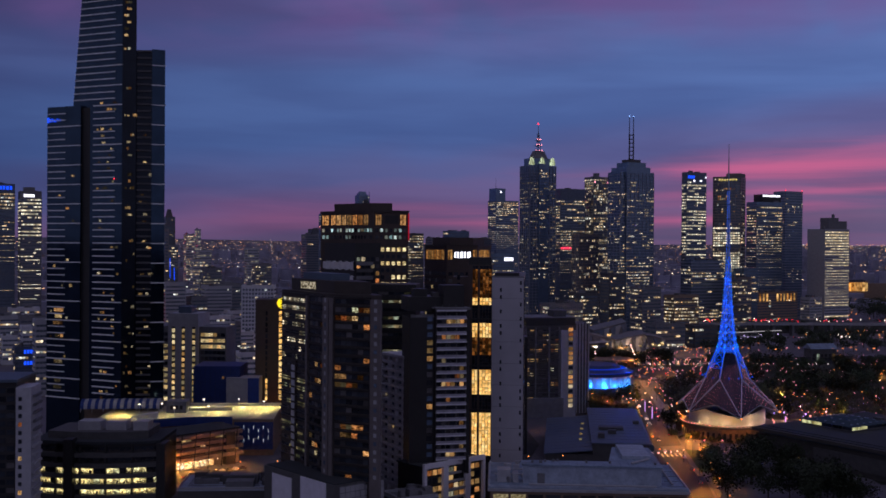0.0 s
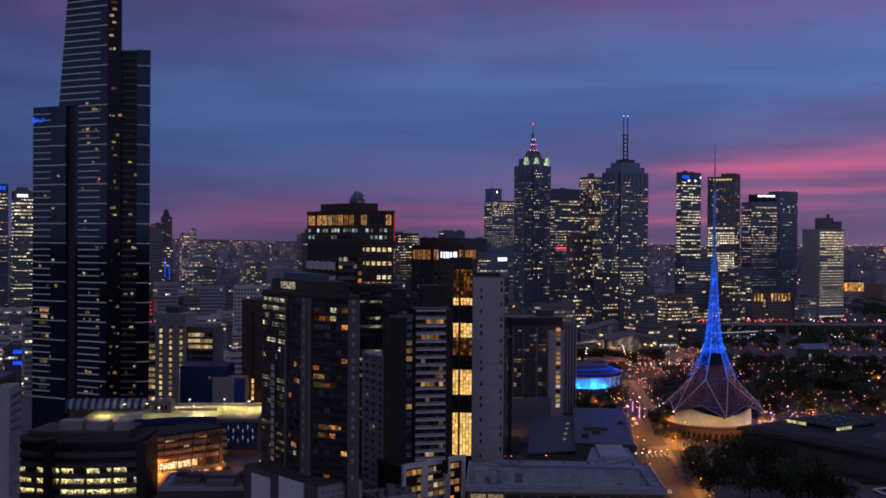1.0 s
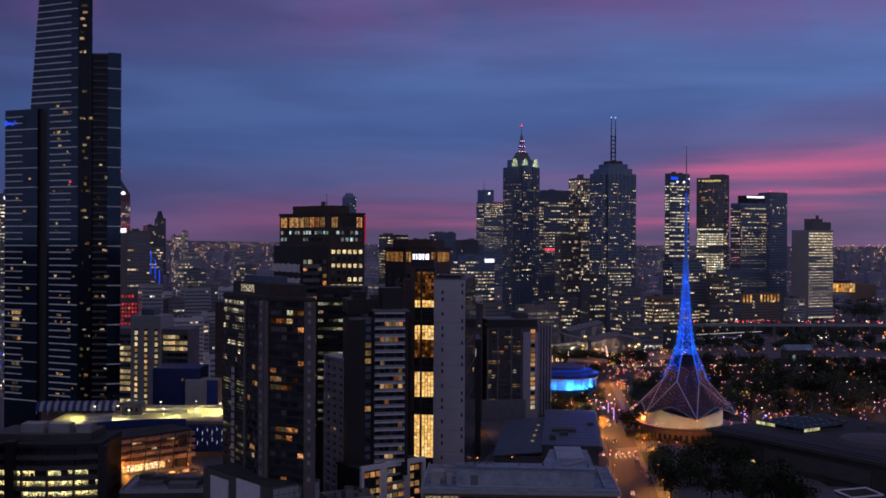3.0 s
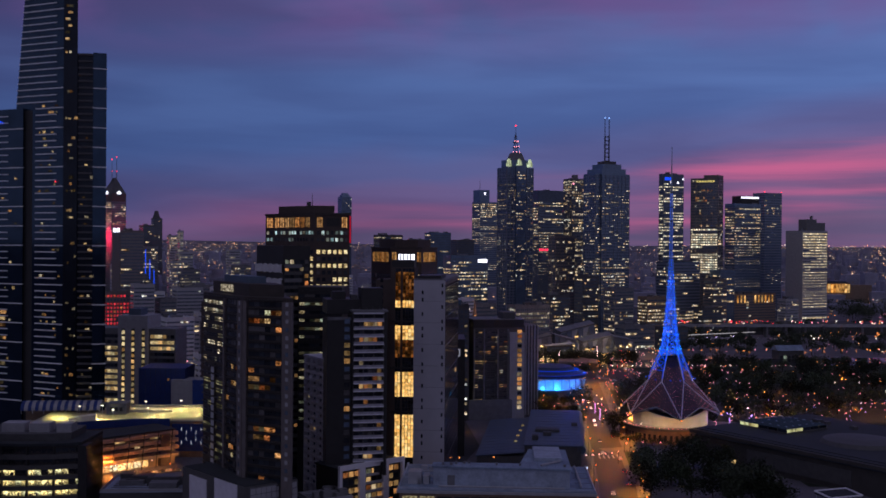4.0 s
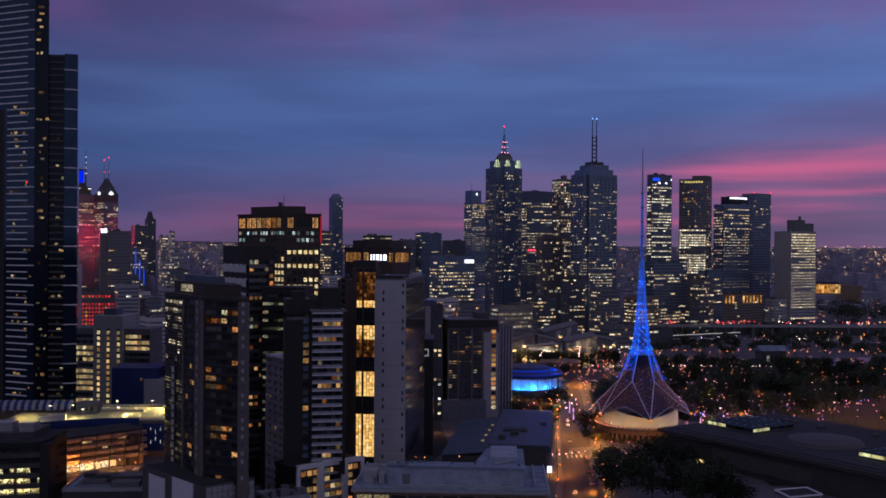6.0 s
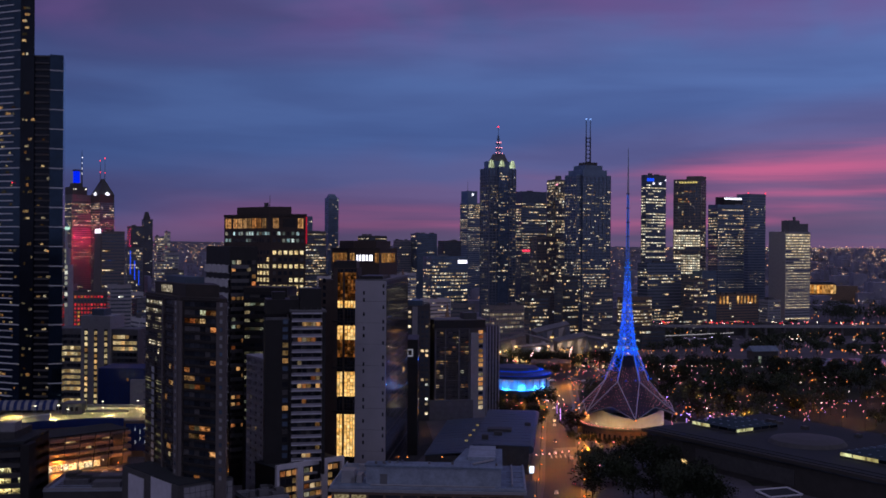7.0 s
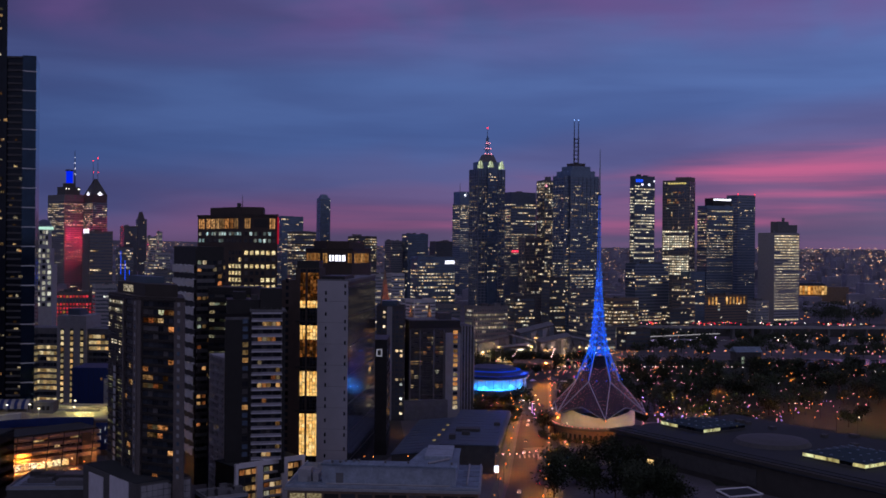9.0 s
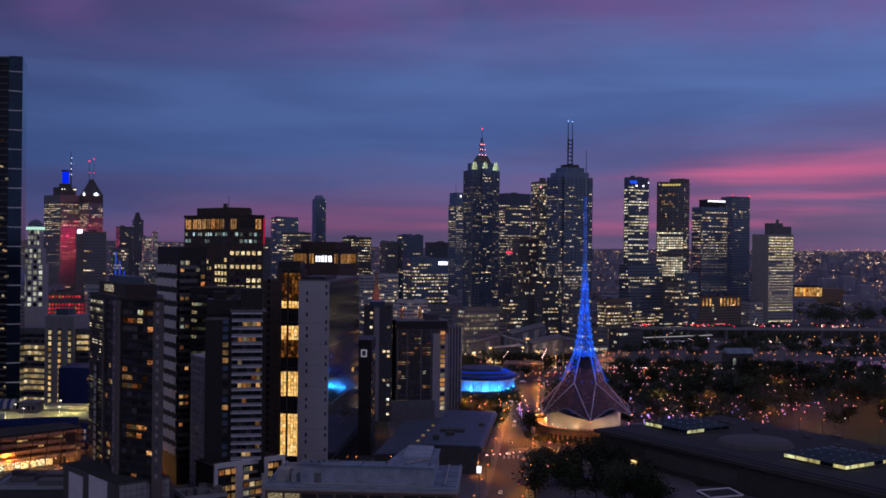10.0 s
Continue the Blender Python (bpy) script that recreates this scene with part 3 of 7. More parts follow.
    # western part of the centre
    t = tower("office_tower", -487, 1150, 24, 30, GRID, 166.5, "dark office tower with yellow floors and a blue sign", M_FARDARK, 56, lit=0.7, bay=1.5, run=0.8, dark_top=7, band=M_FARDARK)
    sign(t, sides(24, 30)[0], 8, 22, 161, 165, B_SIGNBLUE, 4)
    t = tower("office_tower", -455, 1150, 21.4, 30, GRID, 158.5, "grey office tower with bright floors beside a glass tower", M_GREY, 57, lit=0.7, bay=1.5, run=0.7, dark_top=5, band=M_GREY, light=L_BRIGHT)
    part("plant_house", Geo().box(4, 15, 6, 20, 158, 164), M_GREY, t)
    sign(t, sides(21, 30)[0], 3, 14, 153, 156, B_SIGNWHITE)
    t = tower("office_tower", -614.2, 1906, 44.5, 64, 46.5, 194.5, "broad concrete tower washed with red light", M_GREY, 58, lit=0.42, bay=1.6, run=0.88, dark_top=10, band=M_GREY, kit=0)
    part("upper_core", Geo().box(6, 34, 8, 40, 194.5, 209), M_DARK, t)
    part("roof_step", Geo().box(12, 28, 14, 30, 209, 216), M_DARK, t)
    part("blue_drum", Geo().prism([(16, 16), (24, 16), (26, 20), (24, 26), (16, 26), (14, 20)], 217, 238), bulb("deep_blue_drum", (0.0, 0.018, 0.9), 1.0), t, "glowing blue drum")
    part("drum_cap", Geo().prism([(15, 15), (25, 15), (27, 20), (25, 27), (15, 27), (13, 20)], 238, 241), M_DARK, t)
    m = part("mast", Geo().tube((31, 22, 209), (31, 22, 246), 1.5, 1.0, 4).tube((31, 22, 246), (31, 22, 276), 0.9, 0.4, 4), M_MAST, t)
    for z in (234, 244, 254, 264):
        part("mast_lamp", Geo().blob((31, 21, z), 1.1), B_SIGNWHITE, m)
    for x in (7, 12, 30, 33):
        part("roof_lamp", Geo().blob((x, 7.5, 205), 1.0), B_WHITE, t)
    lamp("red_floodlight", t.matrix_basis @ Vector((26, -30, 118)), (1.0, 0.02, 0.10), 90000, 1.0)
    t = tower("office_tower", -563.1, 1906, 28.0, 34, 45, 195, "granite tower with a pointed roof and two masts", M_DARK, 59, lit=0.42, bay=1.6, run=0.7, dark_top=14, band=M_FAR, kit=0)
    part("pointed_roof", Geo().prism([(0, 0), (28, 0), (28, 34), (0, 34)], 195, 224, [(12, 15), (16, 15), (16, 19), (12, 19)]), M_DARK, t)
    for i, (x, z) in enumerate(((9, 257), (18, 262))):
        mast(t, x, 17, 212, z, 0.7, None, B_RED)
        part("beacon", Geo().blob((x, 16, 236), 1.1), B_RED, t)
    lamp("red_floodlight", t.matrix_basis @ Vector((20, -26, 112)), (1.0, 0.02, 0.10), 60000, 1.0)
    for f, a in ((sides(28, 34)[0], 14), (sides(28, 34)[1], 17)):
        g = Geo()
        for k in range(7):
            u = (k - 3) / 3.0
            f.slab(g, a + u * 4.5 - 0.8, a + u * 4.5 + 0.8, 195.5 - 2.2 * (1 - u * u), 196 + 4.0 * (1 - abs(u)), 0.2, 0.9)
        # Self-lit white shape on each face; no floodlight falls on it.
        part("roof_sign", g, B_SIGNWHITE, t, "rounded white shape glowing on the gable")
    t = tower("slender_tower", -138.5, 1790, 18.3, 18, GRID, 186, "slender round-topped residential tower", M_STEELGLASS, 60, lit=0.08, bay=1.7, run=0.3, kit=0, category="residential tower")
    part("cap", Geo().prism([(1, 1), (17, 1), (17, 17), (1, 17)], 186, 193, [(5, 5), (13, 5), (13, 13), (5, 13)]), M_STEELGLASS, t)
    t = tower("slender_tower", -595.5, 2300, 19.3, 24, GRID, 160, "slim dark stepped tower in the haze", M_DARK, 61, base=20, lit=0.06, bay=1.9, run=0.3, kit=0, category="residential tower")
    part("cap", Geo().prism([(2, 2), (15, 2), (15, 20), (2, 20)], 140, 156, [(5, 6), (11, 6), (11, 14), (5, 14)]), M_DARK, t)
    tower("office_block", -504.8, 1900, 24, 40, GRID, 137, "dark residential block with scattered lights", M_DARK, 62, lit=0.05, bay=1.9, run=0.3, category="residential block")
    t = tower("office_block", -341.4, 1230, 26.1, 60, GRID, 119.7, "brown concrete office block with a white roof sign", M_FARBROWN, 63, lit=0.14, bay=3.2, run=0.6, tall=0.4, category="office block")
    for k in (12, 36):
        sign(t, sides(26, 60)[1], k, k + 18, 118.5, 123.5, B_SIGNWHITE)
    part("upper_wall", Geo().box(-0.4, 0.0, 2, 58, 3, 117), M_FARBROWN, t, "blank brown end wall")
    t = tower("heritage_building", -305.7, 1025, 34.9, 18, 10, 57.8, "old brick building with red floodlit windows", M_FARBROWN, 64, lit=0.8, bay=3.0, run=0.8, tall=0.6, wide=0.6, light=glow("red_light", [(0, (1.0, 0.04, 0.08)), (0.75, (1.0, 0.07, 0.10)), (1, (1.0, 0.5, 0.1))], 1.0, 0.4), category="heritage building")
    u = place("lit_stepped_tower", -281.5, 900, 0, 8, "stepped tower, its white crown glowing as if floodlit", "office tower")
    # Emissive panes and collar imitate floodlight on the stone.
    flood = glow("white_stone_glow", [(0, (0.75, 0.80, 0.68)), (1, (1.0, 1.0, 0.88))], 1.0, 0.25, 0.25, False)
    for x0, x1, y0, z0, z1 in ((0, 18, 0, 0, 88), (2, 16, 2, 88, 102), (4, 14, 4, 102, 118)):
        part("step", Geo().box(x0, x1, y0, 20 - y0, z0, z1), M_PALE, u)
        k = int((z1 - max(z0, 50)) / 4.6)
        for i in range(k):
            for j in range(4):
                w = (x1 - x0) / 4.0
                part("floodlit_pane", Geo().box(x0 + (j + 0.2) * w, x0 + (j + 0.8) * w, y0 - 0.3, y0 + 0.1, z1 - 4.6 * (i + 1) + 1.0, z1 - 4.6 * i - 0.6), flood if (i * 3 + j * 2 + int(z1)) % 7 > 1 else M_GLASS_P, u)
    dome = Geo()
    for k in range(4):
        r0, r1 = 7.5 * math.cos(k * 0.39), 7.5 * math.cos((k + 1) * 0.39) + 0.05
        dome.prism([(9 + r0 * math.cos(a * 0.5236), 10 + r0 * math.sin(a * 0.5236)) for a in range(12)], 118 + 9 * math.sin(k * 0.39), 118 + 9 * math.sin((k + 1) * 0.39), [(9 + r1 * math.cos(a * 0.5236), 10 + r1 * math.sin(a * 0.5236)) for a in range(12)])
    part("dome", dome, M_FARDARK, u, "dark glass dome")
    part("dome_collar", Geo().prism([(9 + 7.9 * math.cos(a * 0.5236), 10 + 7.9 * math.sin(a * 0.5236)) for a in range(12)], 118, 120.5), bulb("green_white_glow", (0.55, 0.9, 0.75), 0.9), u, "pale green collar made to glow")
    # slim towers in the haze to the west
    for i, (x, y, w, h, lt) in enumerate(((-432, 1800, 15, 118, 0.75), (-404, 1760, 6, 126, 0.95), (-398, 1520, 22, 100, 0.3), (-380, 1650, 24, 92, 0.45), (-350, 1500, 22, 80, 0.5), (-318, 1420, 26, 70, 0.55), (-410, 1420, 24, 76, 0.4), (-300, 1650, 18, 96, 0.3), (-262, 1500, 24, 74, 0.5), (-445, 1300, 20, 70, 0.4), (-352, 1180, 26, 46, 0.6), (-312, 1120, 30, 40, 0.5), (-268, 1240, 26, 52, 0.5))):
        t = tower("city_block", x, y, w, 18, GRID, h, "slim pale tower with lit window columns" if h > 90 else "pale city block with white lit windows", (M_PALE, M_PALE, M_GREY)[i % 3], 660 + i, lit=lt, bay=2.4, run=0.6, storey=4.2, tall=0.4, wide=0.7, light=L_PALE if i % 2 else L_OFFICE, kit=2, category="city block", group="mid-rise city blocks")
        if i == 2:
            for k in range(3):
                part("blue_strip", Geo().box(4 + 6 * k, 4.8 + 6 * k, -0.5, 0.0, 62 - 8 * k, 96 - 14 * k), B_SIGNBLUE, t, "blue light strip")
    # lower blocks between
    for i, (x, y, w, d, h, lt) in enumerate(((-174, 1600, 34, 30, 149, 0.15), (-144, 1500, 36, 20, 125, 0.75), (-55, 1500, 34, 26, 119, 0.6), (14, 1700, 36, 24, 125, 0.12), (-14, 1700, 21, 24, 114, 0.12),
                                             (57, 1800, 33, 22, 114, 0.1), (395, 1380, 24, 20, 75, 0.3), (-215, 1700, 30, 26, 118, 0.1), (-255, 2100, 26, 24, 132, 0.1))):
        tower("office_block", x, y, w, d, GRID, h, "mid-rise office block with lit floors" if lt > 0.4 else "mid-rise block with a few lit windows", (M_STEELGLASS, M_GREY, M_DARK)[i % 3], 70 + i, lit=lt, bay=1.7, run=0.8, band=(M_DARK if lt > 0.4 else None), category="office block")
    # offices half hidden behind the river front
    for i, (x, y, w, d, h, lt) in enumerate(((150, 1150, 26, 20, 52, 0.25), (225, 1180, 26, 22, 58, 0.3), (365, 1300, 22, 18, 66, 0.4), (196, 1230, 22, 18, 70, 0.3), (60, 1100, 34, 20, 44, 0.3), (118, 1060, 30, 16, 30, 0.4), (345, 1270, 30, 16, 32, 0.5))):
        tower("office_block", x, y, w, d, GRID, h, "low city block with a few lit windows", (M_DARK, M_GREY, M_FARBROWN)[i % 3], 90 + i, lit=lt, bay=1.7, run=0.6, category="office block")


def middle_distance():
    """Mid-rise blocks between the river and the towers."""
    rnd = random.Random(19)
    walls = (M_PALE, M_WHITE, M_PALE, M_GREY, M_WHITE)
    def block(x, y, w, d, h, lt, i):
        tower("city_block", x, y, w, d, rnd.choice((GRID, GRID, 32.7)), h, "mid-rise city block with scattered lit windows" if lt < 0.35 else "mid-rise city block with lit office floors",
              walls[i % 5], 700 + i, lit=lt, bay=2.2, run=0.6, storey=3.6, kit=3, category="city block", group="mid-rise city blocks")
    for i in range(22):
        y = 760 + 20 * i + rnd.uniform(-8, 8)
        x = -0.155 * y - rnd.uniform(0, 0.125) * y
        block(x, y, rnd.uniform(16, 34), rnd.uniform(14, 24), rnd.uniform(16, 46) if y < 1000 else rnd.uniform(24, 66), rnd.choice((0.08, 0.15, 0.3, 0.5)), i)
    for i in range(9):
        y = 720 + 45 * i
        block(-0.40 * y + rnd.uniform(-0.02, 0.02) * y, y, rnd.uniform(16, 30), 18, rnd.uniform(20, 52), rnd.choice((0.1, 0.3, 0.5)), 30 + i)
    for i in range(12):
        y = 1000 + 36 * i
        block(rnd.uniform(-0.09, 0.05) * y, y, rnd.uniform(18, 32), 18, rnd.uniform(30, 74), rnd.choice((0.25, 0.4, 0.65)), 45 + i)
    blue = tower("sign_block", -298, 745, 20, 16, GRID, 30, "low block with two blue illuminated signs", M_FARDARK, 790, lit=0.2, bay=2.2, run=0.5, category="city block")
    for z in (18, 26):
        sign(blue, sides(20, 16)[0], 6, 12, z, z + 2.6, B_SIGNBLUE, 3)


skyline()
middle_distance()


def far_city():
    """Low roofs and lights of the suburbs, past counting."""
    rnd = random.Random(5)
    roofs, dots = Geo(), Geo()
    for i in range(5200):
        y = rnd.uniform(900, 4700)
        x = rnd.uniform(-0.52, 0.66) * y
        if x > 0.14 * y and y < 1600 or (y < 1250 and x > -420):
            continue
        z, s = ground_height(x, y), rnd.uniform(5, 15)
        h = rnd.uniform(5, 13) if rnd.random() < 0.82 else rnd.uniform(14, 34)
        if y > 3800:
            h = min(h, 9)
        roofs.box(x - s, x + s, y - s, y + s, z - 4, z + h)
        if rnd.random() < 0.5:
            r = 0.25 + 0.00022 * y
            dots.box(x - r * rnd.uniform(0.6, 2.4), x + r, y - s - 1.5, y - s - 0.5, z + h * 0.55 - r * 0.6, z + h * 0.55 + r * 0.6)
    for i in range(2600):
        y = rnd.uniform(1000, 4750)
        x = rnd.uniform(-0.52, 0.66) * y
        if y < 1700 and 0.1 * y < x < 0.42 * y:
            continue
        z = ground_height(x, y) + rnd.uniform(6, 13)
        dots.blob((x, y, z), (0.2 + 0.00024 * y) * rnd.choice((0.4, 0.5, 0.7, 0.9, 1.4)))
    for i in range(2400):
        y = rnd.uniform(1700, 4750)
        x = rnd.uniform(0.26, 0.64) * y
        dots.blob((x, y, ground_height(x, y) + rnd.uniform(5, 16)), (0.25 + 0.00026 * y) * rnd.choice((0.5, 0.7, 1.0, 1.4)))
    for i in range(130):
        y = rnd.uniform(1500, 4600)
        x = rnd.uniform(-0.5, 0.62) * y
        turn = rnd.choice((-0.12, -0.05, 0.0, 0.06, 0.15, 1.2))
        step, size = rnd.uniform(11, 22), (0.18 + 0.00020 * y) * rnd.uniform(0.7, 1.3)
        for k in range(rnd.randrange(14, 38)):
            px, py = x + k * step * math.cos(turn) + rnd.uniform(-3, 3), y + k * step * math.sin(turn) + rnd.uniform(-6, 6)
            if math.hypot(px, py) < 4700:
                dots.blob((px, py, ground_height(px, py) + rnd.uniform(7, 12)), size * rnd.uniform(0.6, 1.2))
    for i in range(420):
        y = rnd.uniform(3700, 4450)
        x = rnd.choice((rnd.uniform(-0.25, -0.12), rnd.uniform(0.30, 0.52), rnd.uniform(-0.4, 0.5))) * y
        dots.blob((x, y, ground_height(x, y) + rnd.uniform(5, 10)), rnd.uniform(0.6, 1.6))
    for i in range(260):
        y = rnd.uniform(4350, 4690)
        x = rnd.choice((rnd.gauss(-0.185, 0.02), rnd.gauss(-0.17, 0.03), rnd.uniform(0.33, 0.46), rnd.uniform(-0.35, -0.1))) * y
        if math.hypot(x, y) < 4780:
            dots.blob((x, y, ground_height(x, y) + rnd.uniform(4, 16)), rnd.choice((0.5, 0.6, 0.8, 1.0, 1.5)))
    # Pale bluish roof colour stands in for distance haze.
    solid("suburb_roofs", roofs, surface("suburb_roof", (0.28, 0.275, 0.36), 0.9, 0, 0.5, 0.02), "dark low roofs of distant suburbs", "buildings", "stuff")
    solid("suburb_lights", dots, L_FAR, "countless orange and white distant street lights", "lights", "stuff")


far_city()

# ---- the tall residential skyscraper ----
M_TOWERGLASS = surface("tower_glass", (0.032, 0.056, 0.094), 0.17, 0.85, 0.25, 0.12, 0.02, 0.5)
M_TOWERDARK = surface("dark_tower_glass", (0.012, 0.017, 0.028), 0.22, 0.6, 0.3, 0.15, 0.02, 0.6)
M_FIN = surface("white_fin", (0.86, 0.85, 0.88), 0.6, 0.0, 0.06)


def skyscraper():
    t = place("skyscraper", -175, 560, 0, 0, "very tall dark blue glass skyscraper with white floor fins", "skyscraper")
    def P(x, y):
        return x + 175, y - 560
    low = [P(-211.2, 571), P(-190, 561), P(-189, 575), P(-205, 584)]
    part("left_wing", Geo().prism(low, 0, 177), M_TOWERGLASS, t, "lower wing of dark blue glass")
    mid = [P(-195.6, 566), P(-165.5, 552), P(-158.4, 552.5), P(-175, 588), P(-198.5, 598)]
    top = [P(-185.2, 561.2), P(-165.5, 552), P(-159.0, 552.5), P(-176, 584), P(-190, 592)]
    part("main_shaft", Geo().prism(mid, 0, 178).prism(mid, 178, 292, top), M_TOWERGLASS, t)
    part("recess", Geo().prism([P(-190, 562.5), P(-183, 560.5), P(-183, 575), P(-190, 575)], 0, 176), M_BLACK, t)
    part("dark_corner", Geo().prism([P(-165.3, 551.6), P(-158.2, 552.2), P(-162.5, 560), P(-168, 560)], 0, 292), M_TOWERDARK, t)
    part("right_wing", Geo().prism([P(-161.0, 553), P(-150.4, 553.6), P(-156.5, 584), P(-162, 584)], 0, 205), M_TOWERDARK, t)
    part("glass_edge", Geo().prism([P(-150.4, 553.2), P(-144.3, 556), P(-153.5, 585), P(-156, 585)], 0, 205.5), M_TOWERGLASS, t, "pale blue glass edge strip")
    front, wing, edge = Face(P(-183, 560.1), P(-165.5, 552)), Face(P(-211.2, 571), P(-190, 561)), Face(P(-150.4, 553.2), P(-144.3, 556))
    side, rwing = Face(P(-165.3, 551.6), P(-158.2, 552.2)), Face(P(-158.2, 553), P(-150.4, 553.6))
    rnd = random.Random(11)
    n = 0
    z = 22.0
    while z < 236:
        full = n % 3 == 0
        lean = max(0.0, z - 178) / 114.0
        g = Geo()
        plane = front if z < 178 else Face(P(-195.6 + 10.4 * lean, 566 - 4.8 * lean), P(-165.5, 552))
        plane.slab(g, 0.3, plane.length - (0.0 if full else 4.6), z, z + 0.55, -0.5, 0.6)
        part("floor_fin", g, M_FIN, t)
        if z < 175:
            g = Geo()
            wing.slab(g, 1.0 if not full else 0.0, wing.length * (1.0 if full else 0.55), z, z + 0.5, -0.3, 0.6)
            part("floor_fin", g, M_FIN, t)
        if z < 204:
            g = Geo()
            rwing.slab(g, 0.3, rwing.length - 0.2, z, z + 0.9, -0.2, 0.9)
            part("balcony", g, M_DARK, t)
            if full:
                g = Geo()
                edge.slab(g, -0.1, edge.length + 0.2, z, z + 0.5, -0.2, 0.35)
                part("floor_fin", g, M_FIN, t)
        z += 3.43
        n += 1
    lit = Geo()
    for i in range(120):
        k = rnd.randrange(46)
        face = rnd.choice((front, front, front, wing, side, rwing, rwing, side))
        zz = 22 + 3.43 * k
        if face is wing and zz > 150:
            continue
        a = rnd.uniform(0.1, 0.85) * face.length
        face.slab(lit, a, a + rnd.uniform(0.6, 2.2), zz + 0.9, zz + rnd.uniform(1.7, 2.4), 0.02, 0.25 if face is not rwing else 0.3)
    for i in range(13):
        zz = 180 + 3.43 * rnd.randrange(16)
        a = rnd.uniform(0.1, 0.6) * side.length
        side.slab(lit, a, a + rnd.uniform(0.9, 2.4), zz + 0.9, zz + 2.1, 0.02, 0.25)
    for i in range(12):
        zz = 26 + 3.43 * rnd.randrange(14)
        wing.slab(lit, 5 + rnd.uniform(0, 2), 9 + rnd.uniform(0, 3), zz + 0.8, zz + 2.6, 0.02, 0.25)
    part("lit_windows", lit, glow("tower_rooms", [(0.0, (1.0, 0.45, 0.16)), (0.5, (1.0, 0.72, 0.36)), (1.0, (1.0, 0.92, 0.7))], 0.75, 0.04, 1.2, True, 0.6), t, "scattered lit apartment windows", "stuff")
    for k, (a, b, z0, z1) in enumerate(((0.3, 1.6, 168.6, 171.4), (2.2, 3.0, 169.0, 170.6), (3.6, 4.3, 169.2, 170.8), (5.0, 6.4, 168.8, 170.2), (7.0, 7.6, 169.6, 171.0), (8.4, 9.6, 169.4, 170.2))):
        g = Geo()
        wing.slab(g, a, b, z0, z1, 0.1, 0.5)
        part("roof_sign", g, B_SIGNBLUE, t, "small blue illuminated sign")
    part("red_lamp", Geo().blob((*front.at(14.8, 0.8), 138), 0.5), B_RED, t)


skyscraper()


# ---- towers on the south bank ----
def apartment_slab_dark():
    """Dark bent tower with grey pillars and many unlit windows, on a pale podium."""
    t = place("apartment_tower", -39.5, 385, 0, 0, "dark apartment tower with grey pillars and few lit windows", "apartment tower")
    h = 87.0
    A, B, C = (-23.0, 37.0), (0.0, 0.0), (19.2, -9.5)
    part("body", Geo().prism([A, B, C, (11.5, 18), (-12, 52)], 14, h), M_UMBER, t)
    part("crown", Geo().prism([(-19, 36), (1, 4), (15, -3), (9, 16), (-12, 46)], h, h + 4.5), M_UMBER, t)
    part("plant_house", Geo().prism([(-14, 33), (-1, 12), (6, 12), (-8, 36)], h + 4.5, h + 7), M_ROOF, t)
    left, front = Face(A, B), Face(B, C)
    for f, a0, a1 in ((left, left.length - 4.6, left.length), (front, 0, 1.6), (front, front.length - 4.2, front.length), (left, 24.0, 25.6)):
        g = Geo()
        f.slab(g, a0, a1, 14, h - 1.5, -0.2, 0.9)
        part("pillar", g, M_PILLAR, t, "grey concrete pillar")
    glazing(t, [Face((1.4, -0.7), (15.3, -7.6))], 20, h - 1, 2.95, 2.3, 0.17, 301, 0.35, 0.56, 0.95, M_GLASS_P, L_DIMHOME, True, 0.15)
    glazing(t, [Face(left.at(25.8, 0), left.at(38.8, 0))], 20, h - 1, 2.95, 2.2, 0.16, 302, 0.2, 0.56, 0.9, M_GLASS_P, L_DIMHOME, True, 0.15)
    # Pale panes glow for window reflections as well as lit rooms.
    glazing(t, [Face(left.at(0.2, 0), left.at(23.6, 0))], 60, h - 2, 2.95, 1.6, 0.97, 303, 0.6, 0.5, 0.82, M_GLASS_P, glow("pale_pane_glow", WHITE, 1.7, 0.06, 1.3, False, 0.8), True, 0.15)
    glazing(t, [Face(left.at(0.2, 0), left.at(23.6, 0))], 22, 60, 2.95, 2.4, 0.45, 304, 0.3, 0.5, 0.9, M_GLASS_P, glow("dim_green_room", [(0, (0.7, 0.8, 0.55)), (1, (1.0, 0.8, 0.4))], 0.34, 0.1, 1.2, False), True, 0.15)
    for f, a0, a1 in ((front, 1.8, front.length - 4.4), (left, 0, 24), (left, 25.8, left.length - 4.8)):
        bands(t, [Face(f.at(a0, 0), f.at(a1, 0))], 20, h - 1, 2.95, M_BLACK, 0.3, 0.8, "balcony_slab", True)
    g = Geo()
    Face((-19, 36), (1, 4)).slab(g, 9.0, 22.0, h + 0.9, h + 3.6, 0.0, 0.2)
    part("roof_room", g, L_ROOFROOM, t, "lit room under the roof")
    strip_a = Geo()
    left.slab(strip_a, 10.6, 14.8, 12, 60, 0.0, 0.7)
    part("tile_strip", strip_a, M_UMBER, t)
    for k in range(15):
        g = Geo()
        left.slab(g, 11.2, 14.2, 15 + k * 2.95, 17.1 + k * 2.95, 0.7, 0.85)
        part("pale_panel", g, M_STEEL, t)
    for k in range(22):
        z = 22 + 2.95 * k
        for f, a in ((left, left.length - 2.9), (front, front.length - 2.6)):
            g = Geo()
            f.slab(g, a, a + 1.2, z, z + 1.4, 0.85, 1.0)
            part("pillar_window", g, M_PALE if (k * 5) % 7 < 5 else M_STEELGLASS, t)
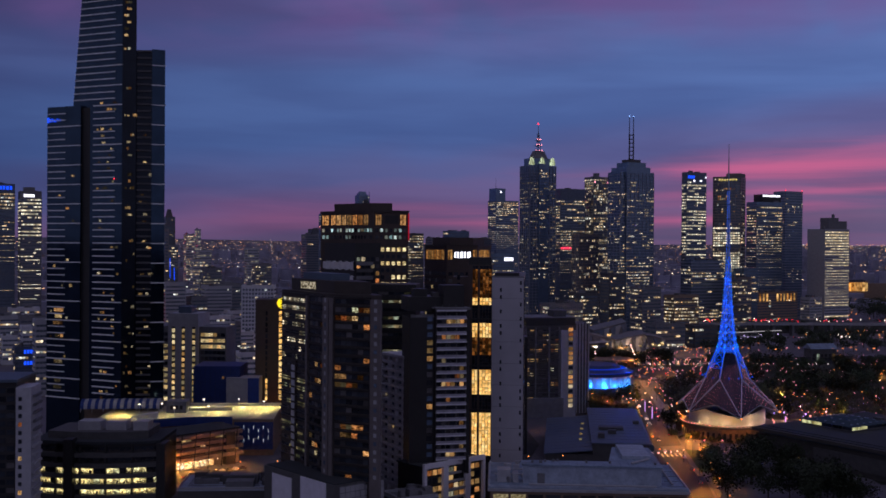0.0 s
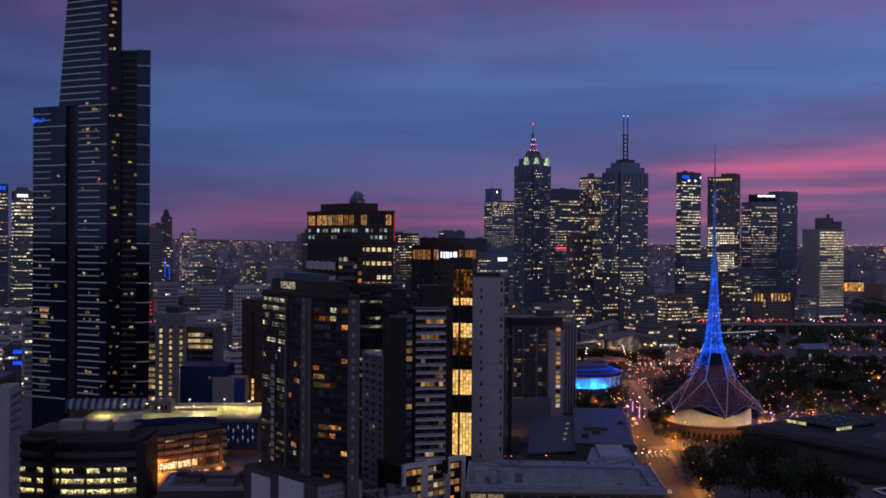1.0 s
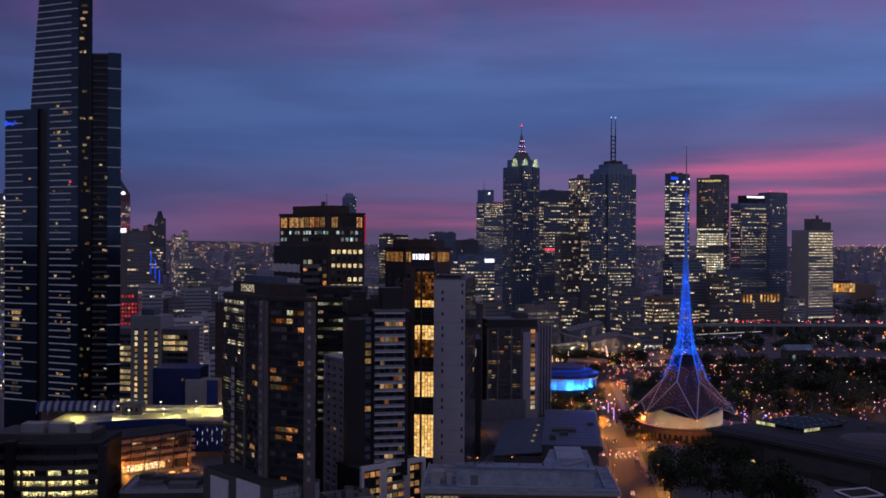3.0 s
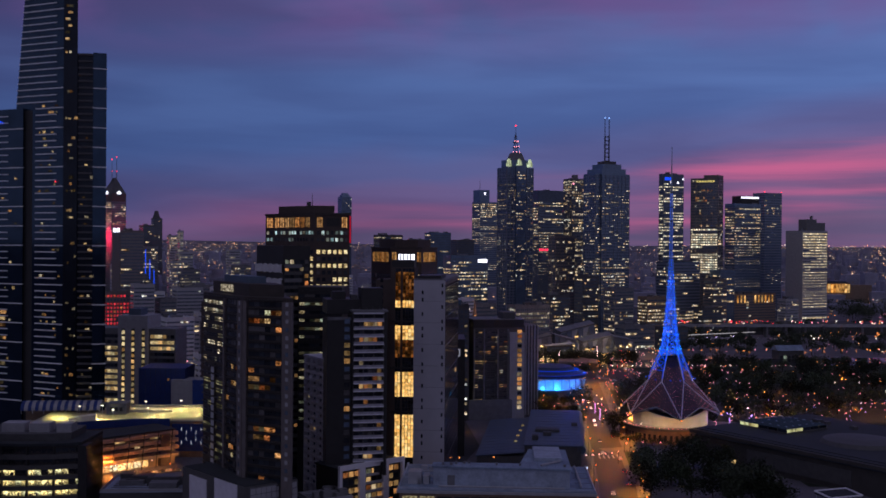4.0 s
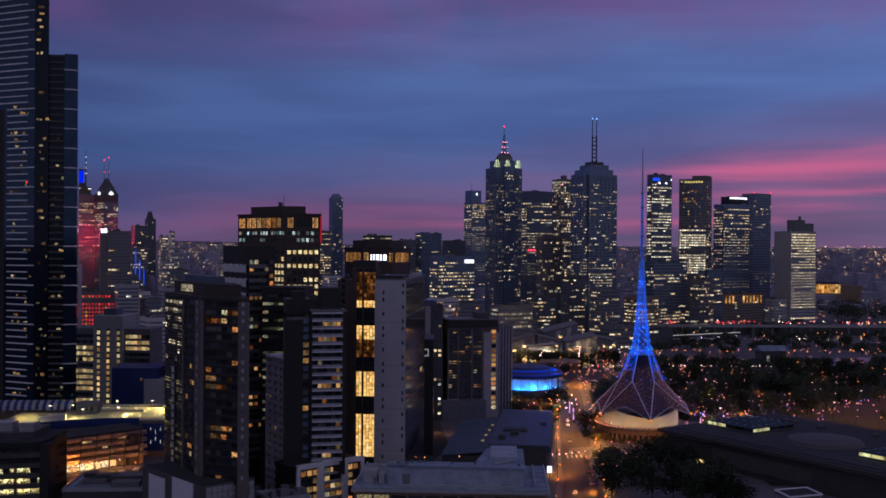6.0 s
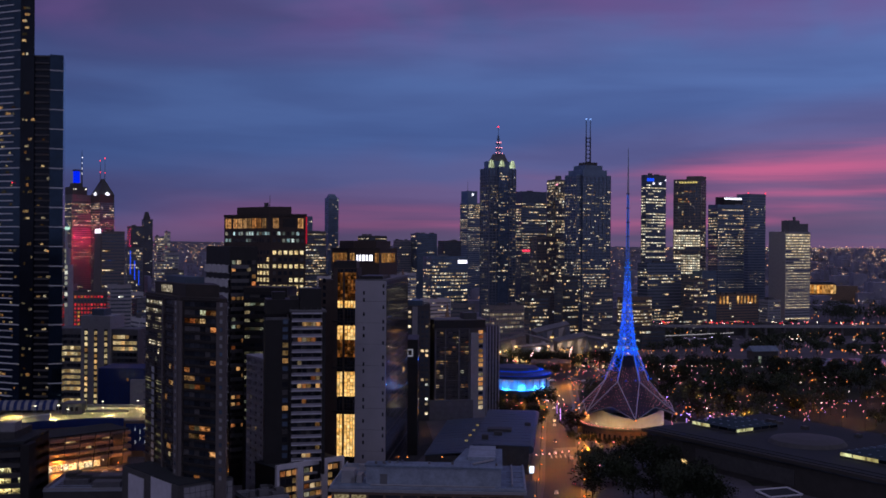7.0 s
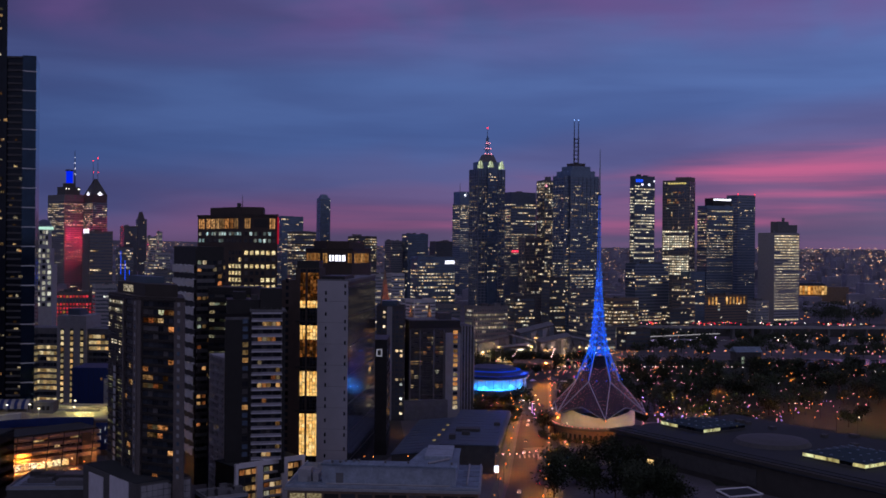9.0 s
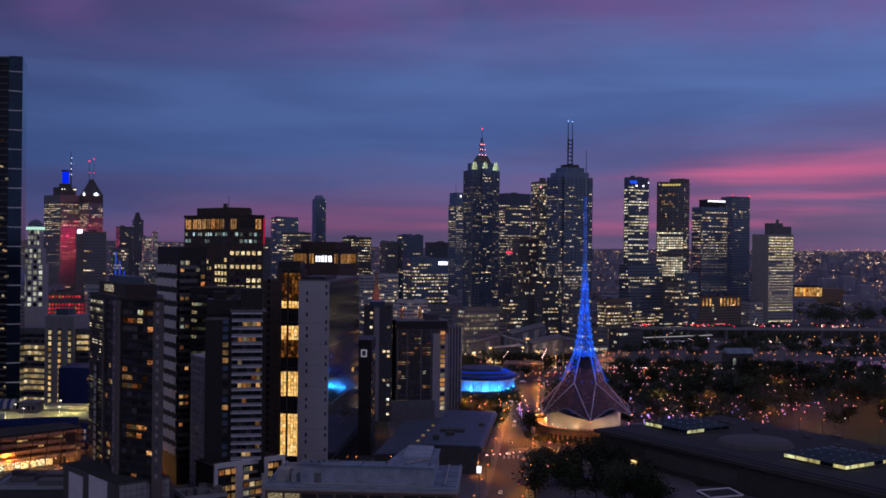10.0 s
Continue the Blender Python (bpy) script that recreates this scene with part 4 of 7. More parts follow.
    p = place("podium", -36.0, 369.5, 0, 41, "pale panelled podium under a dark apartment tower", "podium")
    part("body", Geo().box(0, 22, 0, 46, 0, 21), M_DARK, p)
    part("roof", Geo().box(0.5, 21.5, 0.5, 45, 21, 21.4), M_ROOFDARK, p)
    grid = Geo().box(2.0, 21.5, -0.25, 0.0, 8, 20.4)
    part("panel_wall", grid, M_GREY, p, "lilac white square wall panels")
    for i in range(9):
        for j in range(5):
            part("panel", Geo().box(2.2 + i * 2.14, 4.1 + i * 2.14, -0.45 - 0.08 * ((i * 3 + j * 5) % 4), -0.2, 9.4 + j * 2.2, 11.3 + j * 2.2), M_PALE, p)
    part("side_wall", Geo().box(-0.3, 0.05, 5, 21, 6, 21), M_LILACGREY, p, "plain pale end wall")
    part("side_wall", Geo().box(-0.3, 0.05, 27, 40, 6, 19), M_LILACGREY, p)


M_LILACGREY = surface("lilac_grey_render", (0.66, 0.65, 0.74), 0.75, 0, 0.12)
L_DIMHOME = glow("dim_home_light", [(0.0, (1.0, 0.26, 0.08)), (0.35, (1.0, 0.44, 0.15)), (0.8, (1.0, 0.64, 0.30)), (1.0, (0.8, 0.9, 0.6))], 1.0, 0.03, 1.4, False, 0.75)
L_ROOFROOM = glow("roof_room_light", WHITE, 0.55, 0.6, 0.9, False, 0.8)
M_PILLAR = surface("pillar_concrete", (0.14, 0.122, 0.124), 0.8)
apartment_slab_dark()


def zigzag_tower():
    t = place("zigzag_tower", -37.0, 462.5, 0, 32.7, "dark tower with wavy white balcony fronts", "apartment tower")
    part("body", Geo().box(0, 13, 0, 29.5, 0, 105.5), M_BLACK, t)
    left = Face((0, 29.5), (0, 0))
    right = Face((0, 0), (13, 0))
    for k in range(14):
        z = 96.0 - 6.2 * k
        g = Geo()
        for j in range(17):
            up = 0.7 * math.sin(j * 1.9 + (k % 2) * 1.5)
            lo, hi = z - 2.2 + 0.5 * up, z + 1.1 - 0.6 * up
            for out, zz in ((-0.1, lo), (0.8, lo), (0.8, hi), (-0.1, hi)):
                g.v.append((*left.at(j * 29.5 / 16, out), zz))
        g.f += [(4 * j + i, 4 * j + (i + 1) % 4, 4 * j + 4 + (i + 1) % 4, 4 * j + 4 + i) for j in range(16) for i in range(4)]
        part("balcony_front", g, M_WHITE, t, "wavy white balcony front")
        g = Geo()
        right.slab(g, 0.5, 8.5, z - 0.3, z + 1.3, -0.1, 1.0)
        part("balcony", g, M_GREY, t)
        g = Geo()
        right.slab(g, 0.5, 8.5, z - 3.3, z - 1.9, -0.1, 1.0)
        part("balcony", g, M_DARK, t)
    glazing(t, [right], 6, 100, 3.1, 2.6, 0.26, 311, 0.4, 0.55, 0.7, M_GLASS_P, L_HOME_P, True, 0.1)


zigzag_tower()


def amber_tower():
    """Brown stone office tower, many-sided, with amber windows under its flat top."""
    t = place("amber_tower", -35.4, 562.0, 0, 0, "brown stone office tower with amber top windows", "office tower")
    h = 122.0
    A, B, C, R = (-31.2, 31.0), (-25.6, 26.0), (0.0, 0.0), (18.3, 3.1)
    part("body", Geo().prism([A, B, C, R, (11, 46), (-20, 60)], 0, h), M_BROWN, t)
    part("upper_block", Geo().prism([(-23.5, 28.0), (-2, 7.5), (9.5, 9.5), (5, 42), (-16, 48)], h, h + 5.0), M_BROWN, t)
    part("coping", Geo().prism([(-31.6, 31.0), (-25.7, 25.5), (0.0, -0.5), (18.9, 2.8), (11.4, 46.4), (-20.2, 60.4)], h - 0.2, h + 0.9), M_UMBER, t)
    chamfer, left, right = Face(A, B), Face(B, C), Face(C, R)
    amber = glow("amber_room", [(0, (1.0, 0.42, 0.13)), (1, (1.0, 0.64, 0.30))], 0.95, 0.30, 0.6, False, 0.4)
    tops = [(left, 1.2 + 4.6 * j, 4.6 + 4.6 * j) for j in range(7)] + [(chamfer, 1.4, 6.4), (right, 1.2, 4.2), (right, 14.4, 17.2)]
    for k, (f, a0, a1) in enumerate(tops):
        g = Geo()
        f.slab(g, a0, a1, h - 6.8, h - 1.4, -0.1, 0.15)
        w = part("amber_window", g, amber, t)
        for q in (0.33, 0.67):
            g = Geo()
            f.slab(g, a0 + (a1 - a0) * q - 0.12, a0 + (a1 - a0) * q + 0.12, h - 6.8, h - 1.4, 0.15, 0.3)
            part("mullion", g, M_UMBER, w)
    g = Geo()
    right.slab(g, 6.2, 13.2, h - 6.2, h - 1.8, -0.1, 0.1)
    part("dark_opening", g, M_BLACK, t)
    cool = glow("cool_room", [(0, (1.0, 0.9, 0.7)), (0.6, (0.55, 0.9, 1.0)), (1, (0.8, 1.0, 1.0))], 1.0, 0.1, 1.1, False)
    warm = glow("lit_room", [(0.0, (1.0, 0.74, 0.34)), (1.0, (1.0, 0.86, 0.50))], 1.4, 0.5, 0.8, False, 0.3)
    glazing(t, [left, chamfer], h - 15.2, h - 7.8, 3.7, 2.6, 0.32, 321, 0.3, 0.5, 0.6, M_GLASS_P, cool, True, 0.1)
    glazing(t, [right], h - 15.2, h - 7.8, 3.7, 2.6, 0.42, 324, 0.3, 0.5, 0.6, M_GLASS_P, cool, True, 0.1)
    glazing(t, [right], 71, h - 18, 3.7, 3.0, 1.3, 322, 0.75, 0.56, 0.62, M_GLASS_P, warm, True, 0.1)
    glazing(t, [Face(left.at(22.5, 0), left.at(36.2, 0))], 71, h - 18, 3.7, 3.0, 0.9, 323, 0.6, 0.56, 0.62, M_GLASS_P, warm, True, 0.1)
    glazing(t, [Face(left.at(2, 0), left.at(21, 0))], 78, h - 23, 3.7, 3.1, 0.08, 325, 0.3, 0.5, 0.62, M_GLASS_P, L_OFFICE_P, True, 0.1)
    # Emissive strip stands in for red light reflected at this corner.
    part("red_strip", Geo().box(18.3, 18.9, 2.6, 4.4, h - 15, h - 0.6), bulb("red_reflection_glow", (0.9, 0.02, 0.07), 0.35), t, "glowing red strip for a glow reflected on the corner")
    mast(t, -3.5, 18, h + 5, h + 12, 0.25)
    part("dish", Geo().prism([(-6.6, 18), (-5.8, 16.6), (-4.6, 16.6), (-4.2, 18)], h + 5.0, h + 7.4), M_DARK, t)


amber_tower()


def newspaper_tower():
    t = place("broad_office_tower", 3.6, 593, 0, 0, "broad brown office tower with lit sign and amber windows", "office tower")
    h = 98.6
    L, A, B, R = (-12.6, 27.0), (0.0, 0.0), (17.2, 0.0), (25.9, 27.0)
    part("body", Geo().prism([L, A, B, R, (20, 56), (-8, 56)], 0, h + 5.6), M_BROWN, t)
    part("coping", Geo().prism([(-13.0, 27.0), (-0.3, -0.4), (17.5, -0.4), (26.3, 27.0), (20.3, 56.4), (-8.3, 56.4)], h + 5.4, h + 6.2), M_UMBER, t)
    part("upper_block", Geo().prism([(-8, 28), (2, 6), (15, 6), (22, 28), (17, 50), (-4, 50)], h + 6.2, h + 10.4), M_BROWN, t)
    left, front, right = Face(L, A), Face(A, B), Face(B, R)
    amber = glow("amber_hall", [(0, (1.0, 0.40, 0.11)), (1, (1.0, 0.55, 0.20))], 0.55, 0.3, 0.6, False, 0.3)
    for f, a0, a1, k in ((left, 2, 27, 7), (front, 0.5, 3.4, 2), (front, 14.6, 17.0, 2), (right, 3, 25, 7)):
        for j in range(k):
            g = Geo()
            w = (a1 - a0) / k
            f.slab(g, a0 + (j + 0.12) * w, a0 + (j + 0.88) * w, h - 2.0, h + 3.4, -0.1, 0.12)
            part("amber_window", g, amber, t)
    sg = part("roof_sign", Geo().box(4.0, 14.0, -0.35, -0.05, h - 1.6, h + 3.0), M_BLACK, t, "white illuminated sign")
    for k, (x0, x1) in enumerate(((4.4, 5.3), (6.0, 6.9), (7.6, 9.2), (9.8, 10.7), (11.5, 13.4))):
        part("sign_bar", Geo().box(x0, x1, -0.6, -0.35, h - 1.0, h + 2.4), bulb("white_sign_bar", (0.85, 0.85, 1.0), 2.2), sg)
    glazing(t, [front, left, right], 40, h - 8, 3.8, 3.0, 0.08, 331, 0.3, 0.5, 0.7, M_GLASS_P, L_OFFICE_P, True, 0.1)


newspaper_tower()


def mirror_block():
    t = place("glass_office_block", -29, 452, 0, -4, "dark glass office block, dim reflections done as glowing panes", "office block")
    part("body", Geo().box(0, 19, 0, 20, 0, 88), M_BLACK, t)
    # Glowing panes imitate pale reflections in the glass.
    glazing(t, sides(19, 20, "f"), 30, 86, 3.4, 2.1, 0.85, 341, 0.6, 0.34, 0.97, M_GLASS_P, glow("dim_reflection_glow", [(0, (1.0, 0.72, 0.38)), (0.5, (0.95, 0.9, 0.6)), (1, (0.75, 0.95, 0.75))], 0.62, 0.03, 1.9, False, 0.8), True, 0.1)
    bands(t, sides(19, 20, "f"), 30, 86, 3.4, M_BLACK, 1.0, 0.35, "floor_band", True)


mirror_block()



def pale_slab():
    t = place("pale_apartment_block", -22.9, 430.5, 0, -60, "pale apartment slab with recessed balconies", "apartment block")
    w, d, h = 25.0, 14, 60.5
    part("body", Geo().box(0, w, 0.8, d, 0, h), M_LILACGREY, t)
    glazing(t, [Face((0, 0.8), (w, 0.8))], 10, h - 2, 3.05, 2.9, 0.05, 351, 0.3, 0.5, 0.5, M_STEELGLASS, L_HOME_P, True, 0.1)
    for k in range(17):
        z = 10 + 3.0 * k
        part("balcony", Geo().box(0, w, -0.5, 0.8, z - 0.5, z + 0.45), M_LILACGREY, t)
    for x in (0, 6, 12, 18, w - 0.4):
        part("pier", Geo().box(x, x + 0.45, -0.6, 0.8, 6, h), M_LILACGREY, t)
    part("roof_slab", Geo().box(-0.3, w + 0.3, -0.7, d, h, h + 1.0), M_LILACGREY, t)


pale_slab()


def balcony_tower():
    """Black tower with white balconies on one face, on a framed podium."""
    t = place("balcony_tower", -1.1, 402.5, 0, 12, "black apartment tower with white balcony fronts", "apartment tower")
    w, d, h = 11.7, 18.0, 80.5
    part("body", Geo().box(0, w, 1.4, d, 18, h), M_BLACK, t)
    part("side_wall", Geo().box(-10, 0, 1.1, d, 18, h - 3), M_BLACK, t)
    part("corner_fin", Geo().box(-0.4, 0.1, -0.4, 1.2, 18, h), M_BLACK, t)
    part("corner_wall", Geo().box(w, w + 1.2, -0.2, d, 18, h), M_BLACK, t)
    part("plant_house", Geo().box(3.5, w, 4, 14, h, h + 9), M_BLACK, t)
    part("roof_slab", Geo().box(-0.6, w + 1.6, -0.6, d, h, h + 0.7), M_GREY, t)
    part("roof_terrace", Geo().box(-9.5, 3.5, 6, d + 6, h - 1, h + 4.5), M_BLACK, t)
    part("terrace_rail", Geo().box(-9.8, -0.8, 1.0, 1.15, h - 3, h - 1.9), M_GREY, t)
    part("lift_house", Geo().box(-7, -2, 9, 15, h + 4.5, h + 7.5), M_BLACK, t)
    part("roof_tank", Geo().box(0, 2.6, 8, 12, h + 4.5, h + 6.2), M_DARK, t)
    glazing(t, [Face((0, 1.4), (w, 1.4))], 24, h - 0.5, 2.97, 1.9, 0.20, 361, 0.5, 0.7, 0.9, M_GLASS_P, L_HOME_P, True, 0.12)
    for k in range(20):
        z = 23.6 + 2.97 * k
        b = part("balcony", Geo().box(0, w, -0.55, 1.4, z - 0.2, z + 0.25), M_LILAC, t, "white balcony slab")
        part("balustrade", Geo().box(0.1, w - 0.1, -0.5, -0.35, z + 0.25, z + 1.1), M_BALUSTER, b, "dim glass balustrade")
        if k < 19:
            for x in (0.0, 3.9, 8.0, w - 0.14):
                part("divider", Geo().box(x, x + 0.14, 0.5, 1.38, z + 0.25, z + 2.78), M_GREY, b, "grey balcony divider")
    glazing(t, [Face((-4.2, 1.0), (-0.4, 1.0))], 24, h - 2, 2.97, 3.0, 0.2, 362, 0.3, 0.6, 0.8, M_STEELGLASS, L_HOME_P, True, 0.12)
    for k in range(6):
        part("rail_post", Geo().box(-0.5 + 2.6 * k, -0.35 + 2.6 * k, -0.5, -0.4, h + 0.7, h + 1.8), M_GREY, t)
    p = place("framed_podium", -5.3, 394, 0, 41, "podium with tall white frames and lit rooms", "podium")
    part("body", Geo().box(0.5, 30.5, 0.9, 16, 0, 22), M_BLACK, p)
    part("roof", Geo().box(0, 31, 0.5, 16.5, 22, 22.5), M_ROOFDARK, p)
    part("cornice", Geo().box(0, 31, -0.4, 0.9, 21.6, 23.4), M_LILAC, p)
    for x, a in ((0, 1.2), (9.3, 2.6), (20.6, 2.6), (29.8, 1.2)):
        part("frame_pier", Geo().box(x, x + a, -0.4, 0.9, 0, 21.6), M_LILAC, p, "white frame pier")
    for k in range(6):
        part("balcony", Geo().box(11.9, 20.6, -0.2, 0.9, 2.6 + 3.1 * k, 3.4 + 3.1 * k), M_PALE, p)
    glazing(p, [Face((1.4, 0.9), (29.6, 0.9))], 2.5, 21.2, 3.1, 2.8, 0.42, 363, 0.35, 0.62, 0.8, M_GLASS_P, L_HOME_P, True, 0.1)
    for k in range(6):
        part("planter", Geo().box(2 + 4.4 * k, 4.6 + 4.4 * k, 0.9, 1.9, 22.5, 23.6), M_DARK, p)


M_BALUSTER = surface("balustrade_glass", (0.36, 0.35, 0.42), 0.4, 0, 0.35, 0.5, 0.0)
M_LILAC = surface("lilac_white_paint", (0.74, 0.73, 0.80), 0.6, 0, 0.08)
balcony_tower()


def gold_glass_tower():
    """Slab tower: white end wall, glazed stair of gold light beside it, long dark glass flank."""
    t = place("white_slab_tower", 21.1, 428, 0, -5.0, "tall white-ended slab tower with dark glass flank", "apartment tower")
    w, d, h = 12.7, 73.0, 92.0
    part("body", Geo().box(0.2, w - 0.2, 0.4, d, 0, h - 0.5), M_BLACK, t)
    end = part("end_wall", Geo().box(0, w, 0, 0.5, 0, h), surface("white_wall", (0.44, 0.43, 0.48), 0.8, 0, 0.10, 0.12, 0.1), t, "plain white end wall")
    for k in range(29):
        for x in (3.2, 11.2):
            if (k * 7 + int(x)) % 5 < 3:
                part("slit_window", Geo().box(x, x + 0.7, -0.06, 0.02, 8 + k * 2.9, 9.5 + k * 2.9), M_GLASS_P, end)
    for k in range(10):
        part("panel_joint", Geo().box(0, w, -0.02, 0.03, 8.7 * (k + 0.6), 8.7 * (k + 0.6) + 0.1), M_GREY, end)
    flank = Face((w, 0.5), (w, d))
    part("glass_flank", Geo().box(w - 0.2, w + 0.1, 0.5, d, 0, h - 2), surface("flank_glass", (0.022, 0.022, 0.028), 0.16, 0.2, 0.2, 0.1, 0.008, 0.4), t, "dark reflecting glass flank")
    bands(t, [flank], 6, h - 3, 11.9, M_BLACK, 0.3, 0.18, "floor_line", True)
    glazing(t, [flank], 6, h - 5, 2.97, 6.0, 0.03, 371, 0.2, 0.6, 0.9, M_GLASS_P, L_HOME, False, 0.12)
    part("roof_plant", Geo().box(1, w - 2, 3, 26, h, h + 1.8), M_BLACK, t)
    part("roof_edge", Geo().box(-0.1, w + 0.2, 0.2, d, h - 0.5, h + 0.5), M_GREY, t)
    s = place("glazed_stair_tower", 11.4, 433, 0, -4, "glazed bronze tower bay with rooms lit gold", "tower bay")
    part("body", Geo().box(0, 9.9, 0.5, 14, 0, 97), M_BROWN, s)
    part("bronze_wall", Geo().box(-6.2, 0, 1.5, 14, 0, 92), M_BROWN, s, "bronze brown side wall")
    part("roof_box", Geo().box(0.4, 9.6, 1, 10, 97, 100), M_BLACK, s)
    shared = {}
    for x0, cols, cw in ((2.0, 2, 1.12), (5.0, 4, 1.2)):
        for k in range(58):
            z = 12 + 1.46 * k
            lit = 20 <= z + 1 <= 36.5 or 44 <= z + 1 <= 54 or 67.5 <= z + 1 <= 73 or 80.5 <= z + 1 <= 84.5
            dim = 84.5 < z + 1 <= 95 or 61 <= z + 1 < 67.5
            for j in range(cols):
                key = (cw, lit, dim)
                if key not in shared:
                    m = L_GOLD if lit else glow("dim_gold", [(0, (1.0, 0.30, 0.06)), (1, (1.0, 0.45, 0.14))], 0.30, 0.1, 0.8, False, 0.6) if dim else M_GLASS_P
                    shared[key] = Geo().box(0, cw - 0.17, 0.36, 0.5, 0, 1.34).mesh("gold_pane", m)
                ob = new("pane", shared[key])
                ob.parent = s
                ob.location = (x0 + j * cw, 0, z)
    for z in (37.5, 55.5, 74.5):
        part("transom", Geo().box(0, 9.9, 0.1, 0.5, z, z + 0.8), M_BLACK, s)
    for k in range(28):
        part("side_window", Geo().box(-4.4, -3.2, 1.35, 1.5, 12 + 2.92 * k, 13.7 + 2.92 * k), M_GLASS_P, s)


gold_glass_tower()


def grey_block():
    t = place("grey_apartment_block", 51.7, 645, 0, 12, "grey apartment block with a lit stair column", "apartment block")
    w, d, h = 41.0, 24.0, 57.0
    part("body", Geo().box(0, w, 0, d, 0, h), M_DARK, t)
    part("top_storey", Geo().box(0, w * 0.78, -0.4, d, h - 1, h + 3.6), M_BLACK, t)
    part("roof_edge", Geo().box(-0.3, w * 0.8, -0.8, d, h + 3.6, h + 4.1), M_GREY, t)
    part("lift_house", Geo().box(19, 27, 2, 14, h + 3, h + 8), M_DARK, t)
    part("stair_column", Geo().box(22.6, 32.2, -1.6, 0, 0, h - 4), M_PALE, t, "pale concrete stair column")
    for k in range(16):
        part("spandrel", Geo().box(1.0, 21.8, -0.75, -0.3, 11.2 + 2.9 * k, 12.1 + 2.9 * k), M_DARK, t)
    for x in (0.2, 6.4, 15.0, 21.4):
        part("bay_wall", Geo().box(x, x + 0.8, -0.9, 0.1, 8, h - 2), M_GREY, t)
    for k in range(17):
        part("stair_window", Geo().box(27.5, 30.2, -1.75, -1.5, 6 + 2.9 * k, 8.1 + 2.9 * k), L_HOME_P if k % 5 != 3 else M_GLASS_P, t)
    for i in range(5):
        part("pier", Geo().box(33 + i * 1.9, 33.6 + i * 1.9, -0.5, 0.1, 2, h), M_PALE, t)
    glazing(t, [Face((0, -0.3), (22.2, -0.3))], 10, h - 3, 2.95, 2.8, 0.18, 381, 0.15, 0.55, 0.75, M_GLASS_P, L_HOME_P, True, 0.1)
    glazing(t, [Face((33, 0), (41, 0))], 8, h - 3, 2.95, 2.0, 0.04, 382, 0.2, 0.55, 0.6, M_STEELGLASS, L_HOME_P, True, 0.1)
    part("annex", Geo().box(-6, 24, -3, 0, 0, 12), M_GREY, t)
    q = tower("grey_brown_block", 32.0, 640, 17, 18, 0, 69.0, "grey-brown apartment block behind a black one", M_DARK, 384, storey=3.0, bay=2.6, lit=0.14, run=0.3, tall=0.5, wide=0.6, kit=2, category="apartment block")
    part("lift_house", Geo().box(3, 12, 3, 12, 69, 73), M_STEELGLASS, q)
    part("pier", Geo().box(6.2, 9.4, -0.6, 0.1, 0, 69.4), M_PALE, q)
    b = place("black_sign_block", 35.6, 533, 0, 0, "narrow black block with a white square sign", "office block")
    part("body", Geo().box(0, 8.6, 0, 30, 0, 58.8), M_BLACK, b)
    glazing(b, [Face((8.6, 0), (8.6, 30))], 8, 56, 3.2, 3.0, 0.08, 383, 0.3, 0.5, 0.6, M_GLASS_P, L_HOME_P, True, 0.1)
    sg = part("sign", Geo().box(3.2, 6.2, -0.3, 0, 50.2, 50.8).box(3.2, 6.2, -0.3, 0, 53.4, 54).box(3.2, 3.8, -0.3, 0, 50.8, 53.4).box(5.6, 6.2, -0.3, 0, 50.8, 53.4), bulb("pale_sign", (0.8, 0.8, 1.0), 0.25), b, "white square outline sign")


grey_block()


